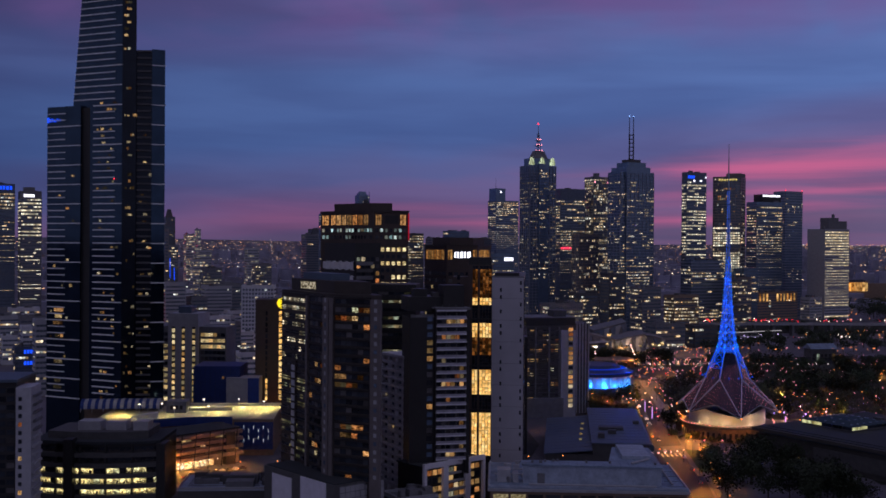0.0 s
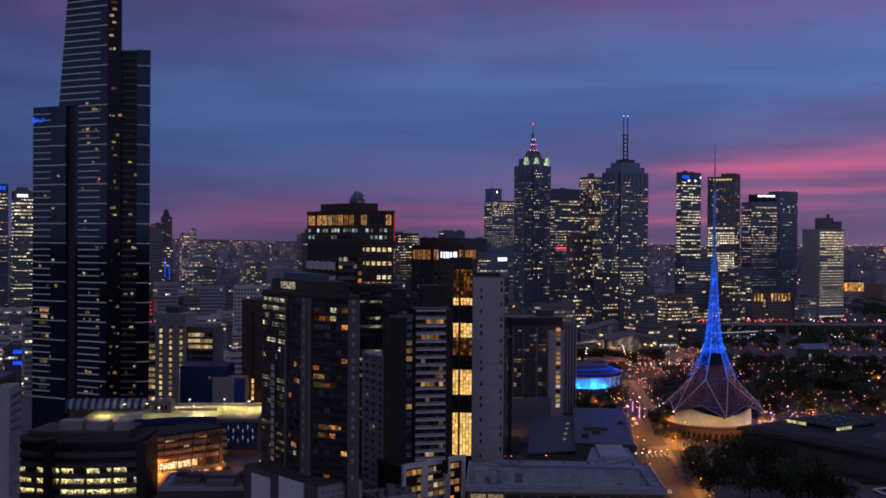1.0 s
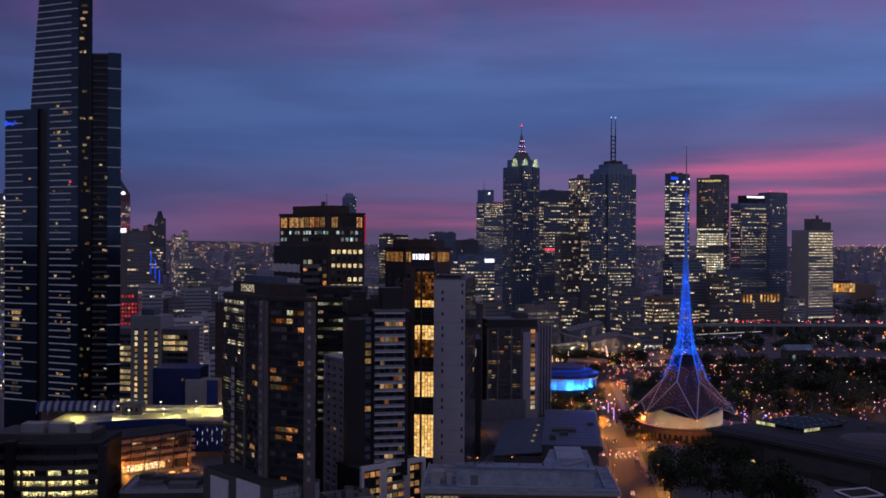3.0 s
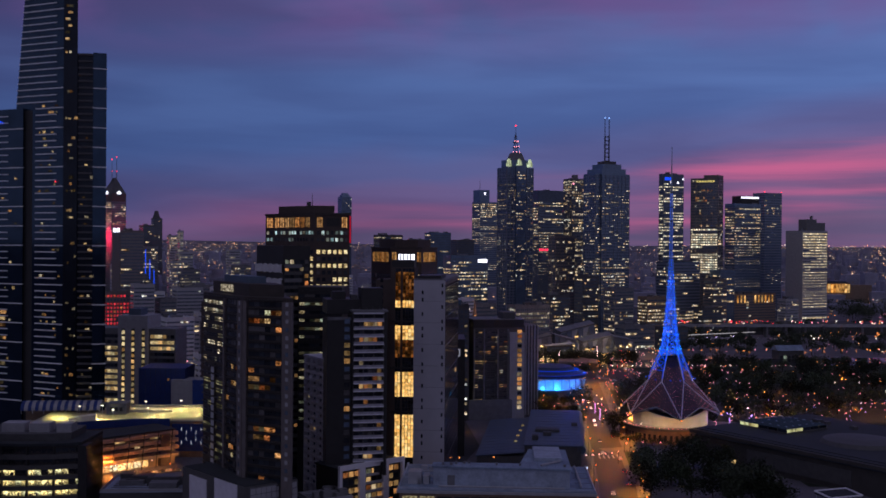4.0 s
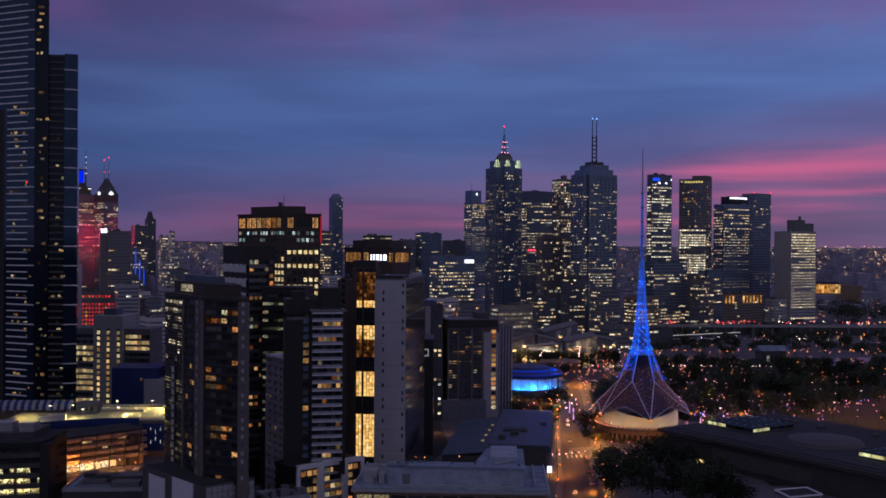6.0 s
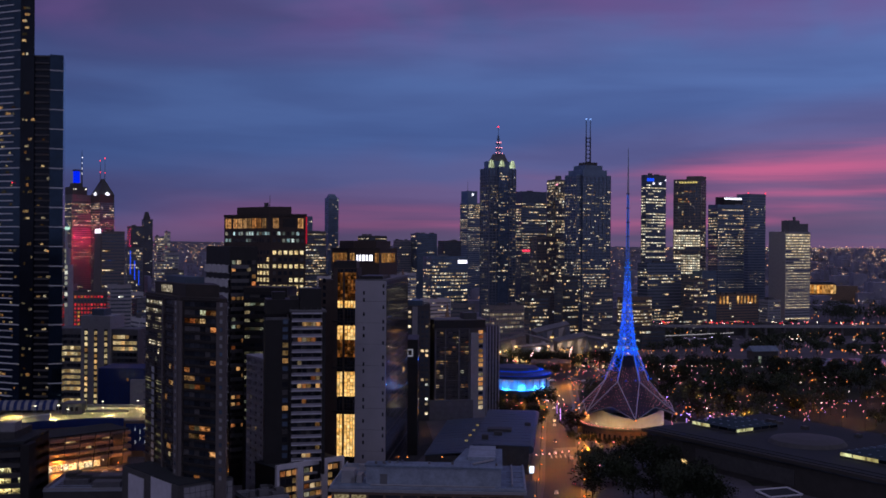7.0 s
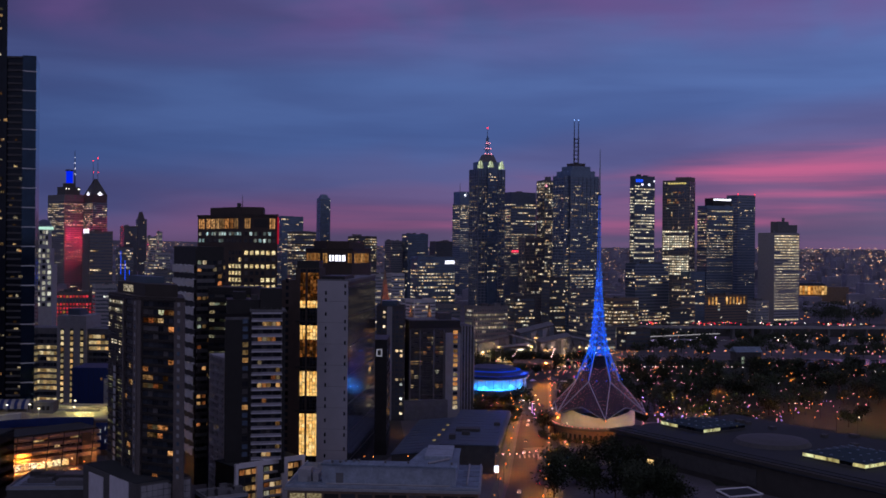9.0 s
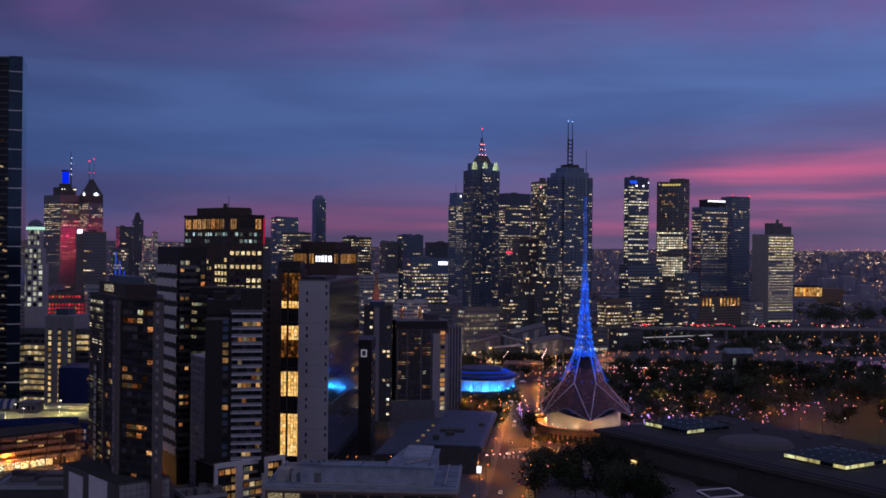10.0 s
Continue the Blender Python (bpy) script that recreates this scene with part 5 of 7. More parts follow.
# ---- offices beyond the car park ----
def pillar_office():
    t = place("pillar_office", -165.2, 646, 0, -8, "white concrete office with tall ribs and lit bays", "office block")
    part("centre_block", Geo().box(0, 19, 0, 20, 0, 62), M_PALE, t)
    part("side_wing", Geo().box(-22, 0, 2, 20, 0, 54), M_GREY, t)
    part("side_wing", Geo().box(19, 36, 2, 20, 0, 54), M_GREY, t)
    part("roof_box", Geo().box(5, 13, 4, 14, 62, 66), M_ROOF, t)
    for x in (2.4, 8.6, 15.2):
        part("dark_slot", Geo().box(x, x + 2.2, -0.05, 0.1, 4, 54), M_BLACK, t)
        for k in range(14):
            part("slot_window", Geo().box(x + 0.2, x + 2.0, -0.2, 0.1, 5 + 3.5 * k, 7.2 + 3.5 * k), L_OFFICE_P, t)
    for face, sd in ((Face((-22, 2), (-0.3, 2)), 391), (Face((19.3, 2), (36, 2)), 392)):
        glazing(t, [face], 8, 51, 3.5, 2.4, 1.0, sd, 0.85, 0.6, 0.92, M_GLASS_P, L_OFFICE_P, True, 0.1)
    b = place("blue_clad_hall", -137.5, 594, 0, 0, "windowless building clad in dark blue panels", "hall")
    part("body", Geo().box(0, 26, 0, 24, 0, 36), M_NAVY, b)
    part("lower_block", Geo().box(19, 37, -3, 10, 0, 30), M_PALE, b)
    part("blue_end", Geo().box(31, 37.2, -3.3, -3, 0, 30), M_BLUEWALL, b)
    for i in range(9):
        part("wall_panel_joint", Geo().box(2.8 * i + 1, 2.8 * i + 1.1, -0.05, 0.02, 8, 35.5), M_BLACK, b)
    part("lit_window", Geo().box(16.2, 17.2, -0.15, 0.05, 29, 30.4), L_HOME_P, b)
    g = tower("grid_block", -189.2, 1010, 31, 20, 4, 63.6, "white concrete block with a grid of dark windows", M_WHITE, 395, lit=0.08, bay=3.1, storey=3.8, tall=0.55, wide=0.62, run=0.2, category="office block")
    e = place("amber_lit_block", -95.6, 604, 0, 10, "tan block with a strip of amber lit windows", "office block")
    part("body", Geo().box(-9, 8, 0, 18, 0, 73), M_BROWN, e)
    for k in range(16):
        part("amber_window", Geo().box(4.2, 7.2, -0.25, 0.1, 16 + 3.2 * k, 18.4 + 3.2 * k), L_GOLD, e)
        part("amber_window", Geo().box(-3.4, -2.2, -0.25, 0.1, 16 + 3.2 * k, 18.4 + 3.2 * k), M_GLASS_P if k > 3 else L_GOLD, e)
    disc = [(6 + 3.0 * math.cos(a * 0.3927), 3.0 * math.sin(a * 0.3927)) for a in range(16)]
    dg = Geo()
    dg.v = [(x, -0.6, 71 + z) for x, z in disc] + [(x, -0.2, 71 + z) for x, z in disc]
    dg.f = [tuple(range(16)), tuple(range(31, 15, -1))] + [(i, (i + 1) % 16, 16 + (i + 1) % 16, 16 + i) for i in range(16)]
    s = part("round_sign", dg, B_SIGNYELLOW, e, "round yellow illuminated sign")
    for z in (70.1, 71.6):
        part("bar", Geo().box(4.8, 7.6, -0.8, -0.6, z, z + 0.5), M_BLACK, s)
    lamp("facade_glow", (-90, 600, 14), SODIUM, 500, 0.5)


pillar_office()


# ---- car park, arcade and round office ----
M_DECK = surface("deck_concrete", (0.30, 0.28, 0.22), 0.8, 0, 0.4, 0.10)


def car_park():
    t = place("car_park", -168, 522, 0, 3, "multi-storey car park with a lit roof deck", "car park")
    part("body", Geo().box(0, 86, 0, 42, 0, 17.6), M_TAN, t)
    part("deck", Geo().box(-0.3, 86.3, -0.3, 42, 17.6, 18.2), M_DECK, t, "pale concrete roof deck")
    wing = Geo().prism([(-3.0, 1.0), (11.2, -24.0), (27.0, -8.0), (48.0, -0.2), (20, 0.6)], 0, 17.6)
    part("front_wing", wing, M_TAN, t, "wing of the deck set at an angle")
    part("deck", Geo().prism([(-3.2, 1.4), (11.2, -24.3), (27.1, -8.3), (48.3, -0.4), (20, 1.0)], 17.6, 18.15), M_DECK, t, "pale concrete roof deck")
    for p, q in (((11.2, -24.3), (27.1, -8.3)), ((27.1, -8.3), (48.3, -0.6)), ((48.3, -0.6), (66.0, -0.6))):
        g = Geo()
        Face(p, q).slab(g, 0, Face(p, q).length, 15.4, 19.3, 0.05, 0.4)
        part("front_rail", g, M_NAVY, t)
    part("back_wall", Geo().box(36, 86, 41.2, 42, 18.2, 19.8), M_PALE, t)
    part("blue_panel", Geo().box(67, 86, -0.6, -0.1, 3, 16.6), M_NAVY, t, "blue wall panel with slim light slits")
    rnd = random.Random(3)
    for i in range(14):
        x, z = 69.2 + 2.4 * (i % 7), (11.5 if i < 7 else 6.5) + 1.6 * ((i * 3) % 2)
        part("light_slit", Geo().box(x, x + 0.15, -0.8, -0.6, z, z + 1.8), bulb("slit_light", (0.7, 0.8, 1.0), 0.7), t)
    part("stair_house", Geo().box(30, 40, 18, 28, 18.2, 24), M_GREY, t)
    for k in range(3):
        part("stair_window", Geo().box(32 + 2.4 * k, 33.4 + 2.4 * k, 17.8, 18.1, 20, 22), M_BLACK, t)
    for x, y in ((46, 36), (64, 38), (78, 30), (16, 20), (27, 22), (52, 14), (36, 8)):
        q = part("deck_lamp", Geo().tube((x, y, 18.2), (x, y, 22.4), 0.12), M_STEEL, t)
        part("lamp_head", Geo().box(x - 0.5, x + 0.5, y - 0.2, y + 0.2, 22.2, 22.5), B_WHITE, q)
    for x, y in ((14, -10), (10, 8), (30, 4), (42, 30), (54, 30), (66, 34), (76, 20), (80, 33), (56, 14)):
        w = t.matrix_basis @ Vector((x, y, 22.1))
        downlight("deck_light", w, (1.0, 0.76, 0.26), 12500, 160)
    part("ramp_hood", Geo().hexa([(18, -6, 18.2), (30, -2, 18.2), (29, 3, 18.2), (17, -1, 18.2), (18, -6, 20.2), (30, -2, 21.4), (29, 3, 21.4), (17, -1, 20.2)]), M_STEEL, t, "white ramp hood")
    part("inner_wall", Geo().box(30, 62, 25.4, 25.8, 18.2, 19.4), M_PALE, t)
    for k in range(16):
        x = 44 + 2.4 * k
        part("deck_marking", Geo().box(x, x + 0.15, 27, 31.5, 18.2, 18.24), M_ROAD, t)
    c = place("vaulted_canopy", -184, 548, 18, 5, "vaulted canopy with blue and white stripes", "canopy")
    n = 9
    for k in range(22):
        g = Geo()
        for i in range(n):
            a0, a1 = math.pi * i / n, math.pi * (i + 1) / n
            y0, z0, y1, z1 = -5 * math.cos(a0), 4.4 * math.sin(a0), -5 * math.cos(a1), 4.4 * math.sin(a1)
            x0, x1 = k * 1.82, k * 1.82 + 1.78
            g.hexa([(x0, y0, z0 + 1.6), (x1, y0, z0 + 1.6), (x1, y1, z1 + 1.6), (x0, y1, z1 + 1.6), (x0, y0, z0 + 1.75), (x1, y0, z0 + 1.75), (x1, y1, z1 + 1.75), (x0, y1, z1 + 1.75)])
        part("canopy_strip", g, M_PALE if k % 2 else M_NAVY, c)
    for k in range(8):
        part("post", Geo().tube((k * 5.6 + 0.5, -5, 0), (k * 5.6 + 0.5, -5, 1.8), 0.15), M_STEEL, c)
    part("arcade_wall", Geo().box(0, 40, 4.6, 5, -6, 2.2), M_TAN, c)
    o = place("arcade_block", -131, 475.5, 0, 44, "terraced pink-tan block with shops lit at its foot", "shop block")
    part("body", Geo().box(0, 50, 1.5, 20, 0, 16.4), M_PINK, o)
    part("roof", Geo().box(-0.3, 50.3, 0.5, 20.4, 16.4, 16.9), M_ROOFDARK, o)
    for k in range(4):
        part("terrace", Geo().box(-0.5, 50.5, -1.8 + 0.4 * k, 1.5, 4.2 + 3.3 * k, 5.9 + 3.3 * k), M_PINK, o)
    glazing(o, [Face((0, 1.5), (50, 1.5))], 5.6, 15.8, 3.3, 2.6, 0.2, 401, 0.4, 0.6, 0.9, M_GLASS_P, L_OFFICE_P, True, 0.1)
    for k in range(9):
        part("shop_window", Geo().box(1.0 + 3.9 * k, 4.5 + 3.9 * k, 1.2, 1.55, 0.4, 3.5), L_SHOP, o, "bright shop window")
    for k in range(7):
        part("slanted_strut", Geo().tube((7.4 * k + 0.6, -2.6, 0), (7.4 * k + 3.0, -0.9, 17.2), 0.26), M_BROWN, o)
    part("corner_tower", Geo().box(41, 46, -1.2, 4, 0, 15.2), M_BROWN, o)
    for k in range(8):
        x = 4 + 4.6 * k
        part("canopy_lamp", Geo().blob((x, -1.4, 3.7), 0.22), B_WHITE, o)
    for x in (4, 14, 24, 34, 45):
        lamp("shop_light", o.matrix_basis @ Vector((x, -4.5, 3.4)), (1.0, 0.42, 0.12), 650, 0.4)


L_SHOP = glow("shop_light", [(0.0, (1.0, 0.55, 0.20)), (0.4, (1.0, 0.74, 0.36)), (1.0, (1.0, 0.88, 0.58))], 2.9, 0.45, 0.9, False, 0.6)
M_HALLWALL = surface("bluish_white_cladding", (0.33, 0.38, 0.48), 0.75, 0.0, 0.3, 0.2, 0.2, 1.2)
M_PALEROOF = surface("pale_roof", (0.20, 0.26, 0.35), 0.7, 0.0, 0.42, 0.16, 0.25, 1.1)
M_PINK = surface("pink_concrete", (0.30, 0.20, 0.175), 0.8)
car_park()


def round_office():
    t = place("round_office", -158, 416, 4.0, 0, "low office with bowed corner and lit bands", "office block")
    arc = [(-2 + 50 * i / 10.0, 6 - 7 * math.sin(math.pi * (0.12 + 0.76 * i / 10.0))) for i in range(11)]
    back = [(48, 30), (-2, 30)]
    part("core", Geo().prism([(x, y + 1.2) for x, y in arc] + back, -4, 22), M_BLACK, t)
    part("roof", Geo().prism(arc + back, 22, 23.2), M_ROOFDARK, t)
    part("roof_step", Geo().prism([(4 + 0.8 * x, 5 + y * 0.8) for x, y in arc] + [(42, 27), (4, 27)], 23.2, 26), M_DARK, t)
    for x, a in ((14, 9), (25, 8), (36, 6)):
        part("plant_box", Geo().box(x, x + a, 9, 16, 26, 29.5), M_PALE, t)
    for i in (2, 4, 6, 8):
        part("mullion", Geo().box(arc[i][0] - 0.3, arc[i][0] + 0.3, arc[i][1] - 0.6, arc[i][1] + 1.2, 0, 22), M_BLACK, t)
    rnd = random.Random(44)
    for k in range(5):
        z = 0.6 + 4.1 * k
        part("floor_edge", Geo().prism([(x, y - 0.7) for x, y in arc] + back, z, z + 1.8), M_DARK, t)
        for i in range(10):
            f = Face((arc[i][0], arc[i][1] + 1.1), (arc[i + 1][0], arc[i + 1][1] + 1.1))
            for h in range(2):
                g = Geo()
                f.slab(g, f.length * (0.03 + 0.48 * h), f.length * (0.47 + 0.5 * h), z + 1.9, z + 3.9, 0.0, 0.12)
                dark = (i * 7 + k * 3 + h) % 11 == 0 or k > 2 or (k == 2 and i % 4 == 1)
                desks = Geo()
                for q in range(5):
                    a = f.length * (0.04 + 0.48 * h + 0.085 * q)
                    f.slab(desks, a, a + f.length * rnd.uniform(0.03, 0.085), z + 1.8, z + 1.9 + rnd.choice((0.35, 0.6, 0.8, 1.2)), 0.12, 0.2)
                part("desk_row", desks, M_UMBER, t, "desks and cabinets behind the glass", "stuff")
                part("lit_pane" if not dark else "pane", g, M_GLASS_P if dark else L_PANE, t)
    part("dark_pier", Geo().box(12.4, 16, -3.6, 2, 0, 24.5), M_BLACK, t)
    part("dark_pier", Geo().box(47, 50.4, 2, 10, 0, 22), M_BLACK, t)


L_PANE = glow("office_room", [(0.0, (1.0, 0.80, 0.32)), (0.6, (1.0, 0.88, 0.42)), (1.0, (0.95, 1.0, 0.60))], 2.5, 0.4, 1.1, False, 0.55)
round_office()


def left_block():
    t = place("white_apartment_block", -153.8, 374, 0, 6, "white rendered apartment block with glass end", "apartment block")
    part("end_wall", Geo().box(5.0, 10.2, 0, 13, 0, 53.8), surface("weathered_white_render", (0.42, 0.42, 0.47), 0.8, 0, 0.16), t)
    part("glass_body", Geo().box(-30, 5.0, 1.5, 26, 0, 55.5), M_BLACK, t)
    part("roof_frame", Geo().box(-30, 5.4, 0.5, 24, 55.5, 56.5), M_ROOF, t)
    for k in range(16):
        z = 4 + 3.0 * k
        part("slit_window", Geo().box(5.9, 7.1, -0.08, 0.05, z, z + 1.5), M_GLASS_P if k % 4 else L_HOME_P, t)
        part("balcony", Geo().box(10.2, 11.2, 2.0, 11.5, z + 1, z + 1.9), M_GREY if k > 10 else M_PALE, t)
    glazing(t, [Face((-30, 1.5), (5, 1.5))], 4, 54, 3.0, 3.0, 0.10, 411, 0.3, 0.6, 0.85, M_GLASS_P, L_HOME_P, True, 0.1)
    for i, (x, y, w, d, h, turn) in enumerate(((-104, 424, 50, 28, 6, 4), (-52, 432, 12, 16, 8, 30), (-14, 384, 16, 14, 12, 30))):
        r = place("flat_roofed_shop", x, y, 0, turn, "low flat-roofed building with roof plant", "low building")
        part("body", Geo().box(0, w, 0, d, 0, h), M_DARK, r)
        part("roof", Geo().box(-0.3, w + 0.3, -0.3, d + 0.3, h, h + 0.4), M_HALLWALL, r)
        for k in range(7):
            part("roof_pipe", Geo().tube((0.06 * w, (0.1 + 0.12 * k) * d, h + 0.7), ((0.4 + 0.08 * (k * 3 % 7)) * w, (0.1 + 0.12 * k) * d, h + 0.7), 0.18), M_GREY, r)
        roof_kit(r, w, d, h + 0.4, 420 + i, M_PALE, 12)


left_block()


# ---- white roofed hall and the long metal roofs by the street ----
def white_hall():
    t = place("white_roofed_hall", 17.5, 368, 0, -3, "long hall with pale blue-white roof and parapets", "hall")
    part("body", Geo().box(0.6, 68, 0.6, 42, 0, 20), M_TAN, t)
    part("eave", Geo().box(-0.4, 69, -0.4, 43, 20, 21), M_PALE, t)
    for x0, x1, y0, y1 in ((0, 68.6, 0, 0.5), (0, 0.5, 0.5, 42), (68.1, 68.6, 0.5, 42)):
        part("parapet", Geo().box(x0, x1, y0, y1, 21.3, 22.0), M_HALLWALL, t)
    part("roof", Geo().box(0, 68.6, 0, 42.6, 21, 21.3), M_PALEROOF, t)
    part("raised_hall", Geo().prism([(12, 7), (60, 5), (60, 40), (47, 40), (43, 13), (12, 13)], 21, 27.6), M_HALLWALL, t)
    part("raised_roof", Geo().prism([(11.5, 6.5), (60.5, 4.5), (60.5, 40.5), (46.6, 40.5), (42.6, 13.5), (11.5, 13.5)], 27.6, 28.2), M_PALEROOF, t)
    part("ridge_box", Geo().box(48, 58, 18, 40, 28.2, 29.4), M_HALLWALL, t)
    for x in (17, 29.5):
        part("louvre_door", Geo().box(x, x + 2.6, 6.4, 6.8, 21.4, 25), M_GREY, t)
    for x, a, h in ((3, 4.6, 4.4), (8.4, 2.0, 3.0), (6.2, 1.6, 2.0)):
        part("plant_box", Geo().box(x, x + a, 8, 14, 21.3, 21.3 + h), M_PALE, t)
    rnd = random.Random(8)
    for k in range(9):
        x, y = rnd.uniform(14, 58), rnd.uniform(7.5, 12)
        part("vent", Geo().box(x, x + 0.8, y, y + 0.8, 28.2, 29.0), M_GREY, t)
    for k in range(16):
        part("seam", Geo().box(13 + 3 * k, 13.1 + 3 * k, 5.0 if k > 10 else 6.6, 40 if k > 11 else 13.2, 28.2, 28.3), M_ROOF, t)
    for x0, y0, x1, y1, z in ((2, 18, 40, 20, 22.0), (3, 26, 42, 27, 22.2), (14, 3, 58, 2.5, 21.9), (64, 6, 64, 40, 22.0), (50, 8, 57, 16, 28.8)):
        part("duct", Geo().tube((x0, y0, z), (x1, y1, z), 0.4, sides=6), M_PALE, t, "pale roof duct")
    for k in range(12):
        x, y = rnd.uniform(3, 38), rnd.uniform(16, 38)
        part("vent", Geo().box(x, x + rnd.uniform(0.8, 2.4), y, y + rnd.uniform(0.8, 2.0), 21.3, 21.3 + rnd.uniform(0.6, 1.8)), M_PALE, t)
    for k in range(4):
        part("seam", Geo().box(62 + 0.01, 68, 6 + 8 * k, 6.15 + 8 * k, 21.3, 21.42), M_GREY, t)
    glazing(t, [Face((0.6, 0.6), (68, 0.6))], 12, 19.6, 3.8, 6.2, 0.18, 421, 0.2, 0.62, 0.86, M_BLACK, L_OFFICE_P, True, 0.1)
    u = place("metal_roofed_hall", 49.0, 490, 0, -6.5, "large hall with dark metal roofs on two levels", "hall")
    part("lower_body", Geo().box(0, 22, 0, 100, 0, 9), M_DARK, u)
    part("lower_roof", Geo().hexa([(-0.5, -0.5, 8.6), (22, -0.5, 10.8), (22, 100, 10.8), (-0.5, 100, 8.6), (-0.5, -0.5, 9.0), (22, -0.5, 11.2), (22, 100, 11.2), (-0.5, 100, 9.0)]), M_ROOF, u)
    part("upper_body", Geo().box(22, 48, 6, 112, 0, 13), M_DARK, u)
    part("upper_roof", Geo().box(21.6, 48.5, 5.5, 112.5, 13, 13.5), M_ROOF, u)
    for k in range(13):
        part("seam", Geo().box(22, 48, 8 + 8 * k, 8.12 + 8 * k, 13.5, 13.58), M_ROOF, u)
        part("seam", Geo().hexa([(0, 2 + 7.6 * k, 9.0), (22, 2 + 7.6 * k, 11.2), (22, 2.12 + 7.6 * k, 11.2), (0, 2.12 + 7.6 * k, 9.0), (0, 2 + 7.6 * k, 9.12), (22, 2 + 7.6 * k, 11.32), (22, 2.12 + 7.6 * k, 11.32), (0, 2.12 + 7.6 * k, 9.12)]), M_ROOF, u)
    part("curved_edge", Geo().tube((48.3, 6, 11.6), (48.3, 112, 11.6), 2.0, 2.0, 10), M_ROOF, u)
    for x, y, a, b, h in ((26, 40, 12, 6, 1.4), (30, 30, 4, 3, 1.8), (44, 60, 3, 3, 1.5), (25, 18, 3, 4, 2.2)):
        part("plant_box", Geo().box(x, x + a, y, y + b, 13.5, 13.5 + h), M_DARK, u)
    for k in range(4):
        part("roof_light", Geo().box(16 + 0.6 * k, 17.4 + 0.6 * k, 26 + 15 * k, 29 + 15 * k, 11, 11.25), L_OFFICE_P, u)


white_hall()


# ---- the arts centre spire ----
def arts_spire():
    t = place("arts_spire", 160, 590, 0, 0, "lattice spire lit blue over a pink-lit web skirt", "spire")
    def ring(r, z, k, n=6, turn=0.0):
        a = 2 * math.pi * (k + turn) / n - math.pi / 2
        return Vector((r * math.cos(a), r * math.sin(a), z))
    def radius(z):
        zs = [(34, 10.5), (42, 6.9), (47, 5.6), (53, 4.5), (64, 3.2), (75, 2.4), (88, 1.7), (101, 1.1), (140, 0.5), (162, 0.15)]
        for (a, ra), (b, rb) in zip(zs, zs[1:]):
            if z <= b:
                return ra + (rb - ra) * (z - a) / (b - a)
        return 0.15
    levels = [47, 50.5, 54, 57.5, 61, 64.5, 68, 71.5, 75, 78, 81, 84, 87, 90, 92.5, 95, 97.5, 100]
    white, tubes, nodes = Geo(), Geo(), Geo()
    def node(k):
        """Joint halfway down, where the legs meet the struts."""
        return ring(11.9, 32.2, k + 0.5, turn=-0.07)
    for z0, z1 in zip(levels, levels[1:]):
        r0, r1 = radius(z0), radius(z1)
        zm, rm = (z0 + z1) / 2, (r0 + r1) / 2
        for k in range(6):
            a, b = ring(r0, z0, k, turn=0.5), ring(r1, z1, k, turn=0.5)
            c, d = ring(r0, z0, k + 1, turn=0.5), ring(r1, z1, k + 1, turn=0.5)
            white.tube(a, b, 0.26).tube(a, d, 0.15, sides=4).tube(c, b, 0.15, sides=4).tube(b, d, 0.14, sides=4)
            s = 1.05
            for p, q, w in ((a, b, 0.15), (a, d, 0.10), (c, b, 0.10), (a, c, 0.12)):
                tubes.tube((p.x * s, p.y * s, p.z), (q.x * s, q.y * s, q.z), w, sides=4)
            nodes.blob((a.x * 1.1, a.y * 1.1, z0), 0.24 if z0 > 60 else 0.34)
    # spread legs from the collar to the joints
    for k in range(6):
        a, b = ring(radius(47), 47, k, turn=0.5), node(k)
        e = ring(radius(47), 47, k + 1, turn=0.5)
        white.tube(a, b, 0.36, 0.34, 6)
        for f0, f1 in ((0.0, 0.35), (0.35, 0.7), (0.7, 1.0)):
            p, q = a.lerp(b, f0) * 1.03, a.lerp(b, f1) * 1.03
            tubes.tube(p, q, 0.2 - 0.12 * f0, sides=4)
        if k != 5:
            for f0, f1 in ((0.0, 0.3), (0.3, 0.62)):
                g0, g1 = a.lerp(b, f0), e.lerp(node(k + 1), f0)
                h0, h1 = a.lerp(b, f1), e.lerp(node(k + 1), f1)
                tubes.tube(g0, h1, 0.11, sides=4).tube(g1, h0, 0.11, sides=4).tube(h0, h1, 0.10, sides=4)
        tubes.tube(a * 1.03, e * 1.03, 0.2, sides=4)
        nodes.blob(a * 1.05, 0.5)
    part("lattice", white, M_STRUT, t, "white steel lattice")
    part("light_tubes", tubes, B_BLUE, t, "blue light tubes along the lattice", "stuff")
    part("node_lamps", nodes, bulb("cyan_blue_lamp", (0.02, 0.36, 1.0), 1.7), t, "bright blue lamps at the lattice joints", "stuff")
    m = part("mast", Geo().tube((0, 0, 100), (0, 0, 136), 0.75, 0.5, 8).tube((0, 0, 136), (0, 0, 162), 0.48, 0.14, 6), M_STRUT, t)
    up = Geo()
    for k in range(6):
        a = ring(1.0, 100, k)
        b = ring(0.62, 136, k)
        up.tube(a, b, 0.07, sides=4)
    part("mast_tubes", up, B_BLUEDIM, m, "faint blue light tubes")
    for z in (104, 112, 120, 128, 136):
        part("collar", Geo().prism([(1.0 * math.cos(k), 1.0 * math.sin(k)) for k in (0, 1.05, 2.09, 3.14, 4.19, 5.24)], z, z + 0.5), M_MAST, m)
